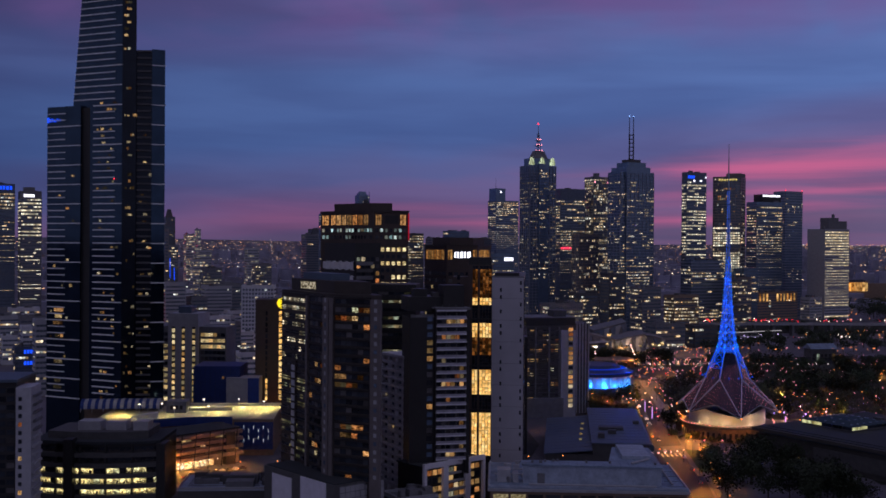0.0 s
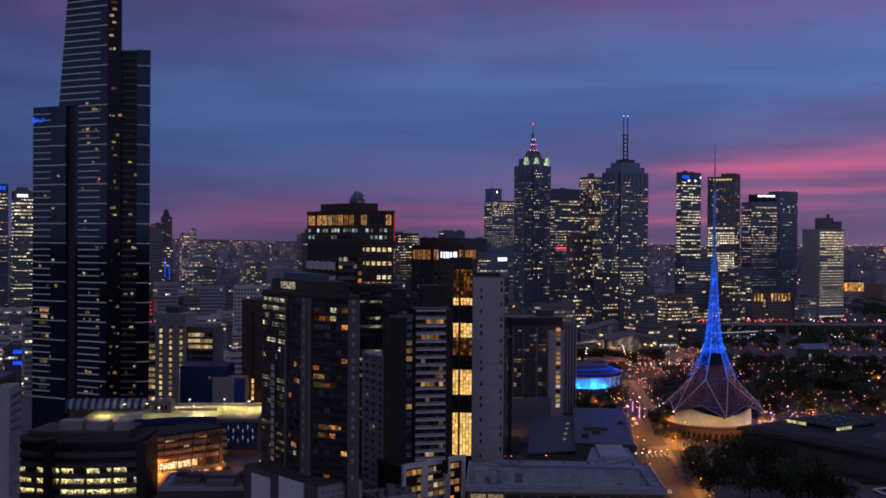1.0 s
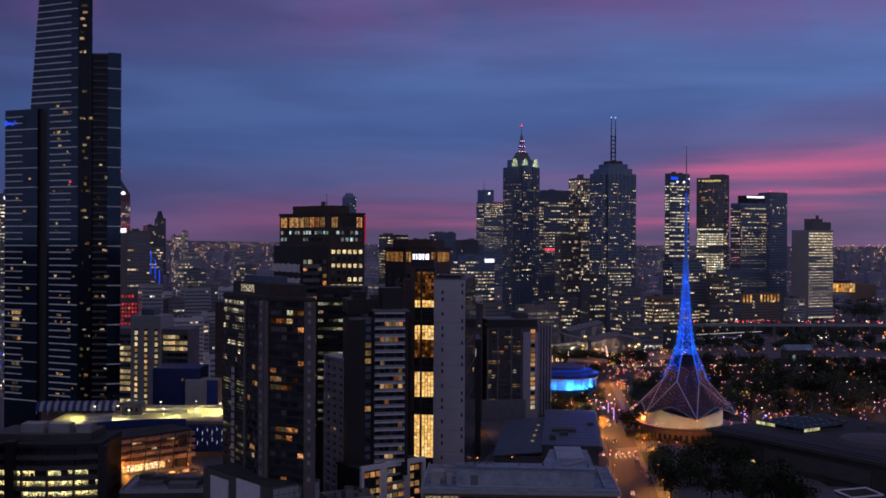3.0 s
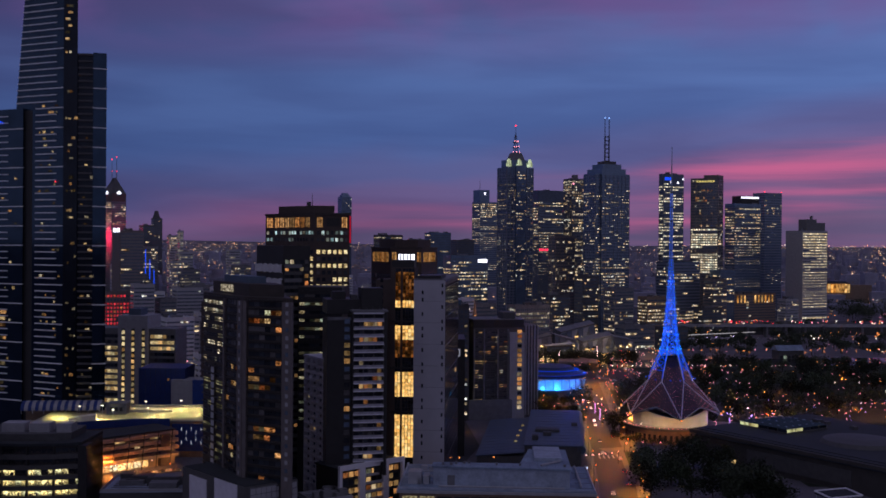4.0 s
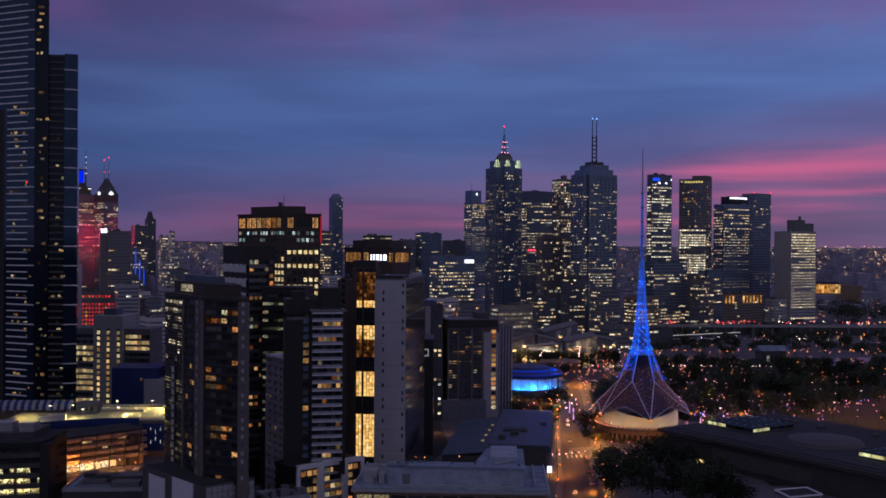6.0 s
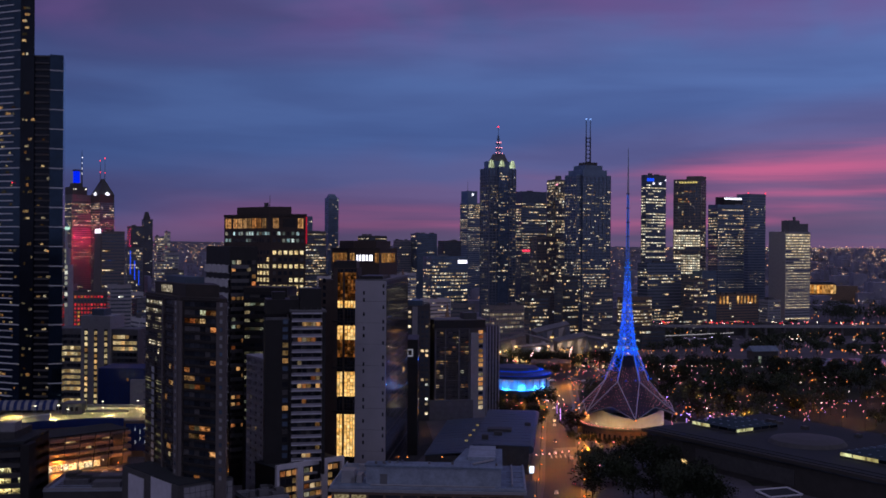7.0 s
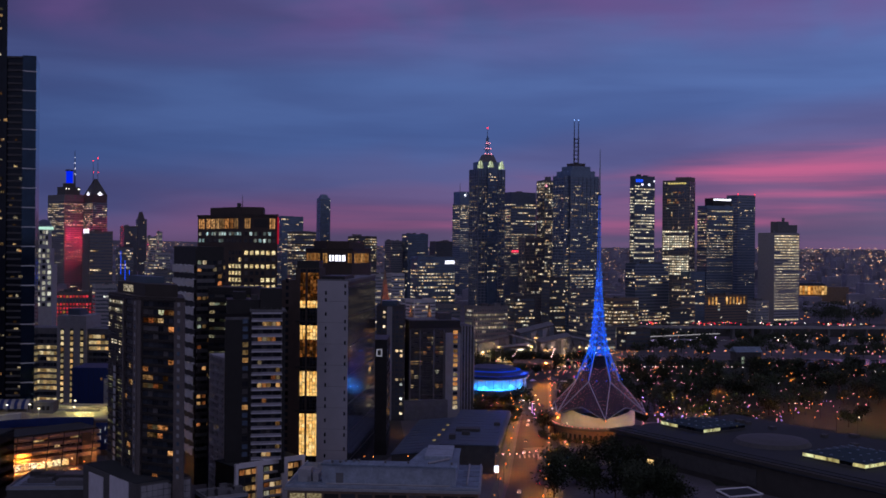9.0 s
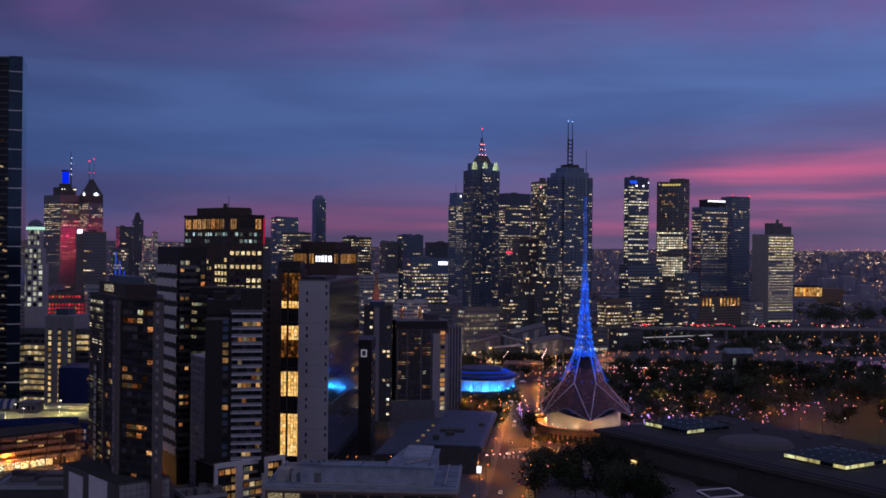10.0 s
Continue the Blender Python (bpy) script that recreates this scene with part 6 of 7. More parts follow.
    # web skirt with six feet
    def skin(a, s):
        """a: angle as a share of one turn; s: 0 at the neck, 1 at the hem."""
        foot = abs(2 * (6 * a - math.floor(6 * a)) - 1) ** 1.25
        low = 1.0 if abs(a - round(a)) < 1 / 12.0 else 0.0
        hem = 19.8 - (4.6 + 1.6 * low) * foot
        reach = 24.3 / math.cos((a * 6 - math.floor(a * 6) - 0.5) * math.pi / 3)
        z = 45.5 + (hem - 45.5) * s ** (0.60 - 0.04 * foot)
        r = 5.6 + (reach - 5.6) * s
        ang = 2 * math.pi * a - math.pi / 2
        return Vector((r * math.cos(ang), r * math.sin(ang), z))
    n, rows = 96, 22
    web, dots = Geo(), Geo()
    for i in range(n):
        for j in range(rows):
            p = skin(i / n, j / rows)
            if (i + j) % 2 == 0:
                for di in (-1, 1):
                    web.tube(p, skin((i + di) / n, (j + 1) / rows), 0.07, sides=3)
            if (i + j) % 2 == 0 and j > 1:
                dots.blob(p * 1.004 + Vector((0, 0, 0.16)), 0.14)
    part("web", web, M_MAST, t, "fine dark steel web")
    part("web_lamps", dots, B_WEB, t, "tiny pink lamps over the web", "stuff")
    # Opaque sheet added for the darkness seen through the web.
    backing = Geo()
    for i in range(n):
        for j in range(rows):
            q = [skin(i / n, j / rows), skin((i + 1) / n, j / rows), skin((i + 1) / n, (j + 1) / rows), skin(i / n, (j + 1) / rows)]
            k = len(backing.v)
            backing.v += [(v.x * 0.97, v.y * 0.97, v.z - 0.5) for v in q]
            backing.f.append((k, k + 1, k + 2, k + 3))
    part("web_backing", backing, surface("web_backing_dark", (0.010, 0.011, 0.030), 0.7, 0.0, 0.2), t, "dark sheet added for the unlit depth seen through the web")
    for k in range(6):
        foot = skin(k / 6.0, 1.0)
        for s in (-0.5, 0.5):
            top = node(k if s > 0 else k - 1)
            part("strut", Geo().tube(top, foot + Vector((0, 0, 0.6)), 0.27, 0.25, 8), M_STRUT, t, "thick pale strut")
        hem = Geo()
        for q in range(13):
            p = skin((k + q / 12.0) / 6, 1.0)
            hem.v += [(p.x + dx * p.x / 30, p.y + dx * p.y / 30, p.z + dz) for dx, dz in ((-0.22, -0.2), (0.22, -0.2), (0.22, 0.2), (-0.22, 0.2))]
        hem.f += [(4 * q + i, 4 * q + (i + 1) % 4, 4 * q + 4 + (i + 1) % 4, 4 * q + 4 + i) for q in range(12) for i in range(4)]
        part("hem_beam", hem, M_STRUT, t)
        part("foot_lamp", Geo().blob(foot + Vector((0, -0.8, 0.2)) if k == 0 else foot * 1.02, 0.55), B_SODIUM, t)
        for q in (-0.4, 0.4):
            part("blue_floodlight", Geo().blob(ring(13.4, 31.6 + abs(q) * 4, k + 0.12 * q * 4), 0.42), B_BLUE, t)
    # drum below
    d = place("theatre_drum", 160, 590, 0, 0, "round pale theatre drum floodlit from below", "theatre")
    def drum(r, z0, z1, name, mat, n=40, label=""):
        return part(name, Geo().prism([(r * math.cos(2 * math.pi * i / n), r * math.sin(2 * math.pi * i / n)) for i in range(n)], z0, z1), mat, d, label)
    rim = Geo()
    for i in range(72):
        a = 2 * math.pi * i / 72 - math.pi / 2
        top = 13.6 + 5.0 * (0.5 - 0.5 * math.cos(2 * (a + math.pi / 2))) ** 0.8
        rim.v += [(r * math.cos(a), r * math.sin(a), z) for r, z in ((20.5, 8.0), (20.5, top), (19.9, top), (19.9, 8.0))]
    rim.f += [(4 * i + q, 4 * ((i + 1) % 72) + q, 4 * ((i + 1) % 72) + (q + 1) % 4, 4 * i + (q + 1) % 4) for i in range(72) for q in range(4)]
    part("upper_drum", rim, M_WHITE, d, "white wall with a sagging rim")
    drum(19.6, 8, 10.5, "drum_roof", M_ROOFDARK)
    drum(25.5, 7.2, 8.4, "terrace", M_PAVING)
    drum(24.5, 0, 7.2, "lower_drum", M_TAN)
    for i in range(34):
        a = math.pi * (1.0 + i / 33.0)
        part("rim_lamp", Geo().blob((25.3 * math.cos(a), 25.3 * math.sin(a), 8.9), 0.22), B_PINK, d)
    for i in range(26):
        a = math.pi * (1.02 + 0.96 * i / 25.0)
        part("drum_window", Geo().box(-0.7, 0.7, -0.15, 0.15, 2.0, 5.0), M_BLACK, d).matrix_basis = Matrix.Translation((24.5 * math.cos(a), 24.5 * math.sin(a), 0)) @ Matrix.Rotation(a + math.pi / 2, 4, "Z")
    for a in (-2.5, -1.9, -1.2, -0.6):
        lamp("drum_floodlight", (160 + 24.0 * math.cos(a), 590 + 24.0 * math.sin(a), 9.4), (1.0, 0.60, 0.24), 850, 0.3)
    for z in (50, 60, 72, 86):
        lamp("spire_light", (160, 590, z), BLUE, 4200 - 38 * z, 0.5)
    lamp("skirt_light", (160, 564, 40), BLUE, 2600, 0.5)


M_STRUT = surface("strut_paint", (0.30, 0.38, 0.46), 0.5)
B_WEB = bulb("web_pink", (1.0, 0.38, 0.48), 1.2)
B_ROSE = bulb("rose_bulb", (1.0, 0.62, 0.66), 4.0)
arts_spire()


M_HALLROOF = surface("dark_blue_roof", (0.018, 0.035, 0.085), 0.5, 0.0, 0.25, 0.2)


def concert_hall():
    t = place("concert_hall", 106.5, 721, 0, 0, "round concert hall with blue floodlit wall", "concert hall")
    n = 48
    def ring(r, z0, z1, name, mat, label="", r2=None):
        p = [(r * math.cos(2 * math.pi * i / n), r * math.sin(2 * math.pi * i / n)) for i in range(n)]
        q = [(x * (r2 or r) / r, y * (r2 or r) / r) for x, y in p]
        return part(name, Geo().prism(p, z0, z1, q), mat, t, label)
    ring(23.0, 0, 10.5, "base", M_DARK, "dark stone base")
    ring(20.5, 10.5, 17.5, "wall", M_WHITE, "curved wall washed with blue light")
    ring(24.5, 18.2, 20.6, "roof_rim", M_HALLROOF)
    ring(24.0, 20.6, 22.4, "roof", M_HALLROOF, "", 19.0)
    ring(17.0, 22.4, 24.6, "upper_roof", M_HALLROOF, "", 14.5)
    for r, z in ((24.7, 20.2), (19.4, 22.5)):
        ring(r, z, z + 0.22, "light_band", bulb("blue_band", (0.01, 0.07, 0.9), 0.45), "thin blue light band")
    ring(23.4, 17.6, 18.2, "soffit", M_PALE)
    for i in range(26):
        a = 2 * math.pi * i / 26
        part("soffit_lamp", Geo().blob((23.8 * math.cos(a), 23.8 * math.sin(a), 17.4), 0.3), B_SODIUM, t)
        part("column", Geo().tube((23.0 * math.cos(a + 0.12), 23.0 * math.sin(a + 0.12), 10.5), (23.0 * math.cos(a + 0.12), 23.0 * math.sin(a + 0.12), 17.6), 0.3), M_PALE, t)
    for k in range(7):
        a = -2.85 + 0.47 * k
        lamp("wall_floodlight", (106.5 + 21.9 * math.cos(a), 721 + 21.9 * math.sin(a), 11.6), (0.01, 0.20, 1.0), 6000, 0.3)
    lamp("roof_floodlight", (118, 694, 30), BLUE, 5000, 0.3)
    lamp("roof_floodlight", (132, 722, 30), BLUE, 9000, 0.3)


concert_hall()


def gallery():
    """Long bluestone gallery with a flat roof and three raised glass courts."""
    t = place("gallery", 161, 536, 0, -57.3, "long dark stone gallery with raised roof lights", "gallery")
    L, D, H = 200.0, 88.0, 14.0
    part("body", Geo().box(0, L, 0, D, 0, 11.5), M_STONE, t, "dark bluestone wall")
    part("eave", Geo().box(-2, L + 2, -2, D + 2, 12.6, 14.2), M_STONE, t, "broad flat eave")
    part("roof", Geo().box(0, L, 0, D, 14.2, 14.6), M_ROOFDARK, t)
    part("clerestory", Geo().box(0.4, L - 0.4, 0.4, D - 0.4, 11.5, 12.6), M_GLASS, t)
    part("pale_wall", Geo().box(34, 92, -0.5, 0.1, 2.5, 9.5), M_DARK, t, "lighter grey wall panel")
    part("roof_walk", Geo().box(3, L - 3, 4, 11, 14.6, 14.9), M_ROOFDARK, t)
    for k, (x, y, s, hi) in enumerate(((22, 40, 15, 4.6), (116, 36, 16, 4.8))):
        c = part("court_base", Geo().box(x - s, x + s, y - s, y + s, 14.6, 15.4), M_DARK, t)
        for f in (Face((x - s, y - s), (x + s, y - s)), Face((x - s, y + s), (x - s, y - s)), Face((x + s, y - s), (x + s, y + s)), Face((x + s, y + s), (x - s, y + s))):
            for j in range(5):
                g = Geo()
                st = f.length / 5
                f.slab(g, j * st + 0.25, (j + 1) * st - 0.25, 15.4, 17.0, -0.3, -0.1)
                part("court_window", g, M_GLASS_P if (j == 3 or k == 0 and j > 1) else L_COURT, t)
        part("court_roof", Geo().prism([(x - s - 0.5, y - s - 0.5), (x + s + 0.5, y - s - 0.5), (x + s + 0.5, y + s + 0.5), (x - s - 0.5, y + s + 0.5)], 17.0, 17.0 + hi * 0.55,
                                       [(x - 3, y - 3), (x + 3, y - 3), (x + 3, y + 3), (x - 3, y + 3)]), M_COURT, t, "blue-green glass pyramid roof")
        for i in range(6):
            for j in range(6):
                u, v = (i - 2.5) / 3.0, (j - 2.5) / 3.0
                e = max(abs(u), abs(v))
                part("roof_light", Geo().box(x + u * s - 0.45, x + u * s + 0.45, y + v * s - 0.45, y + v * s + 0.45, 17.0 + hi * 0.55 * min(1, (1 - e) / 0.8) + 0.1, 17.4 + hi * 0.55 * min(1, (1 - e) / 0.8)), M_PALEROOF, t)
    n = 32
    def circle(r):
        return [(70 + r * math.cos(2 * math.pi * i / n), 36 + r * math.sin(2 * math.pi * i / n)) for i in range(n)]
    part("round_roof", Geo().prism(circle(18), 14.6, 16.4, circle(16.5)).prism(circle(16.5), 16.4, 17.6, circle(10)).prism(circle(10), 17.6, 18.0, circle(2)), M_DARK, t, "shallow round roof")
    rnd = random.Random(9)
    for k in range(12):
        x, y = rnd.uniform(4, 150), rnd.uniform(60, 84)
        part("roof_plant", Geo().box(x, x + rnd.uniform(2, 6), y, y + 3, 14.6, 16.2), M_DARK, t)
    part("doorway_light", Geo().box(24, 28, -0.4, 0.05, 0.6, 2.8), L_GOLD, t)
    c = place("white_canopy", 192, 432, 0, 20, "small white pointed canopy", "canopy")
    part("roof", Geo().hexa([(0, 0, 3.4), (16, 0, 3.4), (16, 10, 3.4), (0, 10, 3.4), (0, 0, 3.8), (16, 0, 3.8), (16, 10, 4.6), (0, 10, 4.6)]), M_ROOFDARK, c)
    for q in (((0, 0, 3.9), (16, 0, 3.9)), ((16, 0, 3.9), (16, 10, 4.7)), ((16, 10, 4.7), (0, 10, 4.7)), ((0, 10, 4.7), (0, 0, 3.9))):
        part("edge_beam", Geo().tube(q[0], q[1], 0.45, sides=6), M_LILAC, c)
    for x, y in ((0.5, 0.5), (15.5, 0.5), (0.5, 9.5), (15.5, 9.5)):
        part("post", Geo().tube((x, y, 0), (x, y, 3.5), 0.15), M_STEEL, c)


M_STONE = surface("bluestone", (0.062, 0.058, 0.056), 0.85, 0, 0.25, 0.2, 0.3, 1.5)
M_COURT = surface("court_glass", (0.018, 0.045, 0.062), 0.8, 0.0, 0.2, 0.2, 0.05)
L_COURT = glow("court_light", [(0, (0.95, 0.85, 0.35)), (1, (0.85, 0.95, 0.55))], 1.05, 0.5, 0.5, False)
gallery()


# ---- streets, river, park ----
def strip(name, pts, half, z, mat, label, category, up=0.0):
    """A flat ribbon along a line of points."""
    g = Geo()
    for i in range(len(pts) - 1):
        a, b = Vector(pts[i]), Vector(pts[i + 1])
        u = (b - a).normalized()
        n = Vector((-u.y, u.x)) * half
        p = [(a - n), (b - n), (b + n), (a + n)]
        g.hexa([(q.x, q.y, z - 0.3) for q in p] + [(q.x, q.y, z) for q in p])
    return solid(name, g, mat, label, category, "structure")


# Brighter copy of the grass colour, with lamplight painted in.
M_LAWN = surface("lamplit_lawn_colour", (0.045, 0.075, 0.022), 0.95, 0.0, 0.35, 0.12, 0.4, 2.0)
STREET = [(99, 380), (111, 470), (124, 600), (137, 720), (150, 860), (168, 960)]
strip("road", STREET, 8, 0.12, M_ASPHALT, "asphalt street lit orange by street lamps", "road")
strip("pavement_west", [(x - 12, y) for x, y in STREET[:4]], 2.6, 0.26, M_PAVING, "paved footway along the street", "pavement")
strip("pavement_east", [(x + 12, y) for x, y in STREET[:3]], 2.6, 0.26, M_PAVING, "paved footway along the street", "pavement")
strip("road_2", [(-140, 470), (-60, 474), (30, 486), (46, 560), (40, 640)], 7, 0.10, M_ASPHALT, "asphalt side street between towers", "road")
strip("road_3", [(60, 850), (150, 838), (260, 820)], 9, 0.10, M_ASPHALT, "riverside asphalt road", "road")
strip("boulevard", [(330, 420), (262, 560), (214, 700), (180, 860), (160, 1010), (120, 1180), (60, 1400)], 16, 0.08, M_ASPHALT, "broad tree-lined boulevard", "road")
strip("lawn", [(150, 632), (170, 700), (182, 740)], 15, 0.2, M_GRASS, "dark lawn beside the spire", "lawn")
strip("lawn_3", [(128, 492), (134, 545)], 7, 0.34, M_LAWN, "green lawn coloured as if lamplit, by the street crossing", "lawn")
strip("footpath", [(119.5, 484), (126, 550)], 1.3, 0.38, M_PAVING, "pale footpath beside a lawn", "path")
strip("footpath_2", [(119, 487), (140, 492)], 1.4, 0.39, M_PAVING, "pale footpath beside a lawn", "path")
strip("footpath_3", [(125, 549), (146, 540)], 1.4, 0.40, M_PAVING, "pale footpath beside a lawn", "path")
strip("footpath_4", [(132, 600), (140, 655), (150, 700)], 1.6, 0.40, M_PAVING, "pale footpath beside a lawn", "path")
strip("garden", [(98, 610), (104, 660), (107, 690)], 11, 0.14, M_GRASS, "dark planted garden beside the street", "garden")
strip("garden_2", [(150, 612), (156, 680), (166, 780)], 9, 0.15, M_GRASS, "dark planted garden beside the street", "garden")
strip("plaza", [(196, 572), (212, 640)], 16, 0.17, M_PAVING, "paved plaza lit violet by lamps", "pavement")
strip("lawn_4", [(108, 640), (122, 705)], 6, 0.34, M_LAWN, "green lawn coloured as if lamplit, by the street", "lawn")
strip("lawn_2", [(112, 650), (120, 730)], 7, 0.18, M_GRASS, "strip of lawn along the street", "lawn")
strip("parkland", [(300, 820), (700, 880)], 95, 0.05, M_GRASS, "dark parkland lawn", "park")
strip("parkland_2", [(330, 640), (760, 640)], 90, 0.04, M_GRASS, "dark parkland lawn", "park")
strip("parkland_3", [(196, 720), (860, 720)], 250, 0.02, M_GRASS, "dark parkland lawn", "park")
strip("sports_ground", [(470, 1120), (760, 1150)], 55, 0.06, M_GRASS, "green playing field", "park")
strip("river", [(-260, 900), (60, 930), (180, 952), (420, 990), (800, 1010)], 30, 0.15, M_WATER, "dark still river water", "water")
strip("crossing_square", [(118, 545), (140, 552)], 10, 0.16, M_PAVING, "paved street crossing", "pavement")
for k in range(9):
    strip("crossing_mark", [(112 + k * 2.4, 528 + 0.6 * k), (112.4 + k * 2.4, 536 + 0.6 * k)], 0.4, 0.2, M_PALE, "white crossing stripe", "marking")


solid("road_embankment", Geo().hexa([(270, 1276, -1), (640, 1290, -1), (640, 1370, -1), (270, 1360, -1), (270, 1282, 11.6), (640, 1296, 11.6), (640, 1364, 11.6), (270, 1354, 11.6)]), M_ASPHALT, "raised asphalt road beyond the rail viaduct", "road", "structure")


def viaduct():
    t = place("rail_viaduct", 270, 1235, 0, 3, "pale concrete rail viaduct", "viaduct")
    part("deck", Geo().box(0, 420, 0, 14, 12.6, 14.8), M_PALE, t)
    for k in range(18):
        part("pier", Geo().box(6 + k * 23, 9 + k * 23, 3, 11, 0, 12.6), M_GREY, t)
    part("parapet", Geo().box(0, 420, -0.4, 0, 14.8, 15.9), M_PALE, t)
    s = place("platform_roof", 268, 1130, 0, 14, "long pale platform roof with lamps under it", "station roof")
    part("roof", Geo().box(0, 90, 0, 8, 6.6, 7.2), M_PALE, s)
    for k in range(10):
        part("post", Geo().tube((4 + 9 * k, 4, 0), (4 + 9 * k, 4, 6.6), 0.2), M_STEEL, s)
        part("platform_lamp", Geo().blob((4 + 9 * k, 0.2, 6.2), 0.55), B_LILAC, s)
    b = place("boathouse", 352, 1004, 0, 8, "boathouse with a pale blue gabled roof", "boathouse")
    part("body", Geo().box(0, 25, 0, 14, 0, 8), M_DARK, b)
    part("gable_roof", Geo().hexa([(-1, -1, 8), (26, -1, 8), (26, 15, 8), (-1, 15, 8), (-1, 6.5, 12.6), (26, 6.5, 12.6), (26, 7.5, 12.6), (-1, 7.5, 12.6)]), M_PALEROOF, b)
    for k in range(6):
        part("lit_door", Geo().box(1.5 + 4 * k, 4 + 4 * k, -0.2, 0.05, 0.5, 3.4), L_HOME_P if k in (1, 5) else M_BLACK, b)
    p = place("stone_bridge", 132, 905, 0, -8, "low stone river bridge with lamps", "bridge")
    part("deck", Geo().box(0, 34, 0, 90, 5.5, 7.0), M_TAN, p)
    for k in range(4):
        part("pier", Geo().box(0, 34, 8 + 24 * k, 12 + 24 * k, 0, 5.5), M_TAN, p)
    for k in range(5):
        for x in (0.5, 33.5):
            q = part("bridge_lamp", Geo().tube((x, 4 + 20 * k, 7), (x, 4 + 20 * k, 12), 0.15), M_MAST, p)
            part("globe", Geo().blob((x, 4 + 20 * k, 12.4), 0.5), B_ROSE, q)


def festoon():
    """A string of lamps across the street."""
    t = place("lamp_string", 99, 507, 0, 0, "string of rosy lamps across the street", "light string")
    for x, y in ((0, 0), (20, 9)):
        part("pole", Geo().tube((x, y, 0), (x, y, 6.4), 0.12), M_MAST, t)
    part("wire", Geo().tube((0, 0, 6.2), (10, 4.5, 5.6), 0.04).tube((10, 4.5, 5.6), (20, 9, 6.2), 0.04), M_MAST, t)
    for k in range(7):
        f = k / 6.0
        part("bulb", Geo().blob((20 * f, 9 * f, 6.1 - 2.0 * f * (1 - f)), 0.34), B_ROSE, t)


festoon()
B_LILAC = bulb("lilac_bulb", (0.75, 0.55, 1.0), 3.0)
viaduct()


def square_buildings():
    """The civic square across the river: pale folded blocks of triangular panels, lit from the square."""
    for i, (x, y, w, d, h, lt) in enumerate(((216, 1060, 34, 20, 26, 0.1), (262, 1090, 30, 18, 22, 0.15), (20, 980, 46, 20, 30, 0.3), (-50, 1010, 50, 24, 36, 0.3))):
        tower("civic_block", x, y, w, d, 20 + 5 * (i % 3), h, "pale civic building with lit glazing", (M_GREY, M_DARK, M_TAN)[i % 3], 500 + i, storey=4.5, bay=2.6, lit=lt, run=0.6, kit=2, category="civic building", group="civic buildings by the river")
    rnd = random.Random(64)
    skins = (M_PALE, M_GREY, M_GREY, M_FAR)
    for x, y, w, d, h0, h1, turn in ((104, 962, 30, 18, 18, 24, 14), (136, 972, 26, 16, 24, 17, 24), (164, 990, 30, 18, 16, 22, 10), (112, 1000, 28, 18, 30, 24, 22), (146, 1012, 34, 16, 23, 31, 12), (192, 1010, 28, 16, 20, 15, 26), (84, 976, 18, 16, 22, 27, 8)):
        t = place("folded_civic_building", x, y, 0, turn, "angular civic building of pale triangular panels", "civic building", "civic buildings by the river")
        part("body", Geo().hexa([(0, 0, 0), (w, 0, 0), (w, d, 0), (0, d, 0), (1.5, 1.0, h0), (w - 1.0, 0.5, h1), (w, d, h1 + 2), (0, d, h0 + 2)]), M_GREY, t)
        part("roof", Geo().hexa([(0.5, 0.2, h0), (w, -0.4, h1), (w + 1, d, h1 + 2), (-1, d, h0 + 2), (0.5, 0.2, h0 + 0.8), (w, -0.4, h1 + 0.8), (w + 1, d, h1 + 2.8), (-1, d, h0 + 2.8)]), M_GREY, t)
        cols = 6
        for k in range(cols):
            xa, xb = w * k / cols, w * (k + 1) / cols
            za, zb = h0 + (h1 - h0) * k / cols, h0 + (h1 - h0) * (k + 1) / cols
            for up in (0, 1):
                if (k + up) % 2:
                    p = [(xa, 6.0), (xb, 6.0), (xa, za - 1)] if up else [(xb, 6.0), (xb, zb - 1), (xa, za - 1)]
                else:
                    p = [(xa, 6.0), (xb, 6.0), (xb, zb - 1)] if up else [(xa, 6.0), (xb, zb - 1), (xa, za - 1)]
                out = -0.3 - 0.4 * rnd.random()
                g = Geo()
                g.v = [(px, out, pz) for px, pz in p] + [(px, 1.6, pz) for px, pz in p]
                g.f = [(0, 1, 2), (5, 4, 3), (0, 3, 4, 1), (1, 4, 5, 2), (2, 5, 3, 0)]
                part("facade_panel", g, rnd.choice(skins), t)
        for k in range(7):
            a, z = rnd.uniform(0.06, 0.85) * w, rnd.uniform(7.5, min(h0, h1) - 4)
            part("lit_window", Geo().box(a, a + rnd.uniform(1.2, 3.4), -0.95, -0.6, z, z + 1.6), rnd.choice((L_SHOP, L_OFFICE_P, M_GLASS_P)), t)
        for k in range(5):
            part("lit_shopfront", Geo().box(w * k / 5 + 0.4, w * (k + 1) / 5 - 0.4, -0.25, 0.1, 0.6, 5.4), L_SHOP if rnd.random() < 0.6 else M_GLASS_P, t)
    t = place("glazed_atrium", 128, 960, 0, 16, "low glazed hall with a bright lit front", "civic building", "civic buildings by the river")
    part("body", Geo().box(0, 26, 0.6, 14, 0, 15), M_DARK, t)
    part("roof", Geo().hexa([(-1, -1.5, 15), (27, -1.5, 17), (27, 15, 17), (-1, 15, 15), (-1, -1.5, 15.5), (27, -1.5, 17.5), (27, 15, 17.5), (-1, 15, 15.5)]), M_PALE, t)
    for k in range(8):
        part("lit_pane", Geo().box(0.3 + 3.2 * k, 3.1 + 3.2 * k, 0.4, 0.65, 1, 7), L_SHOP, t)
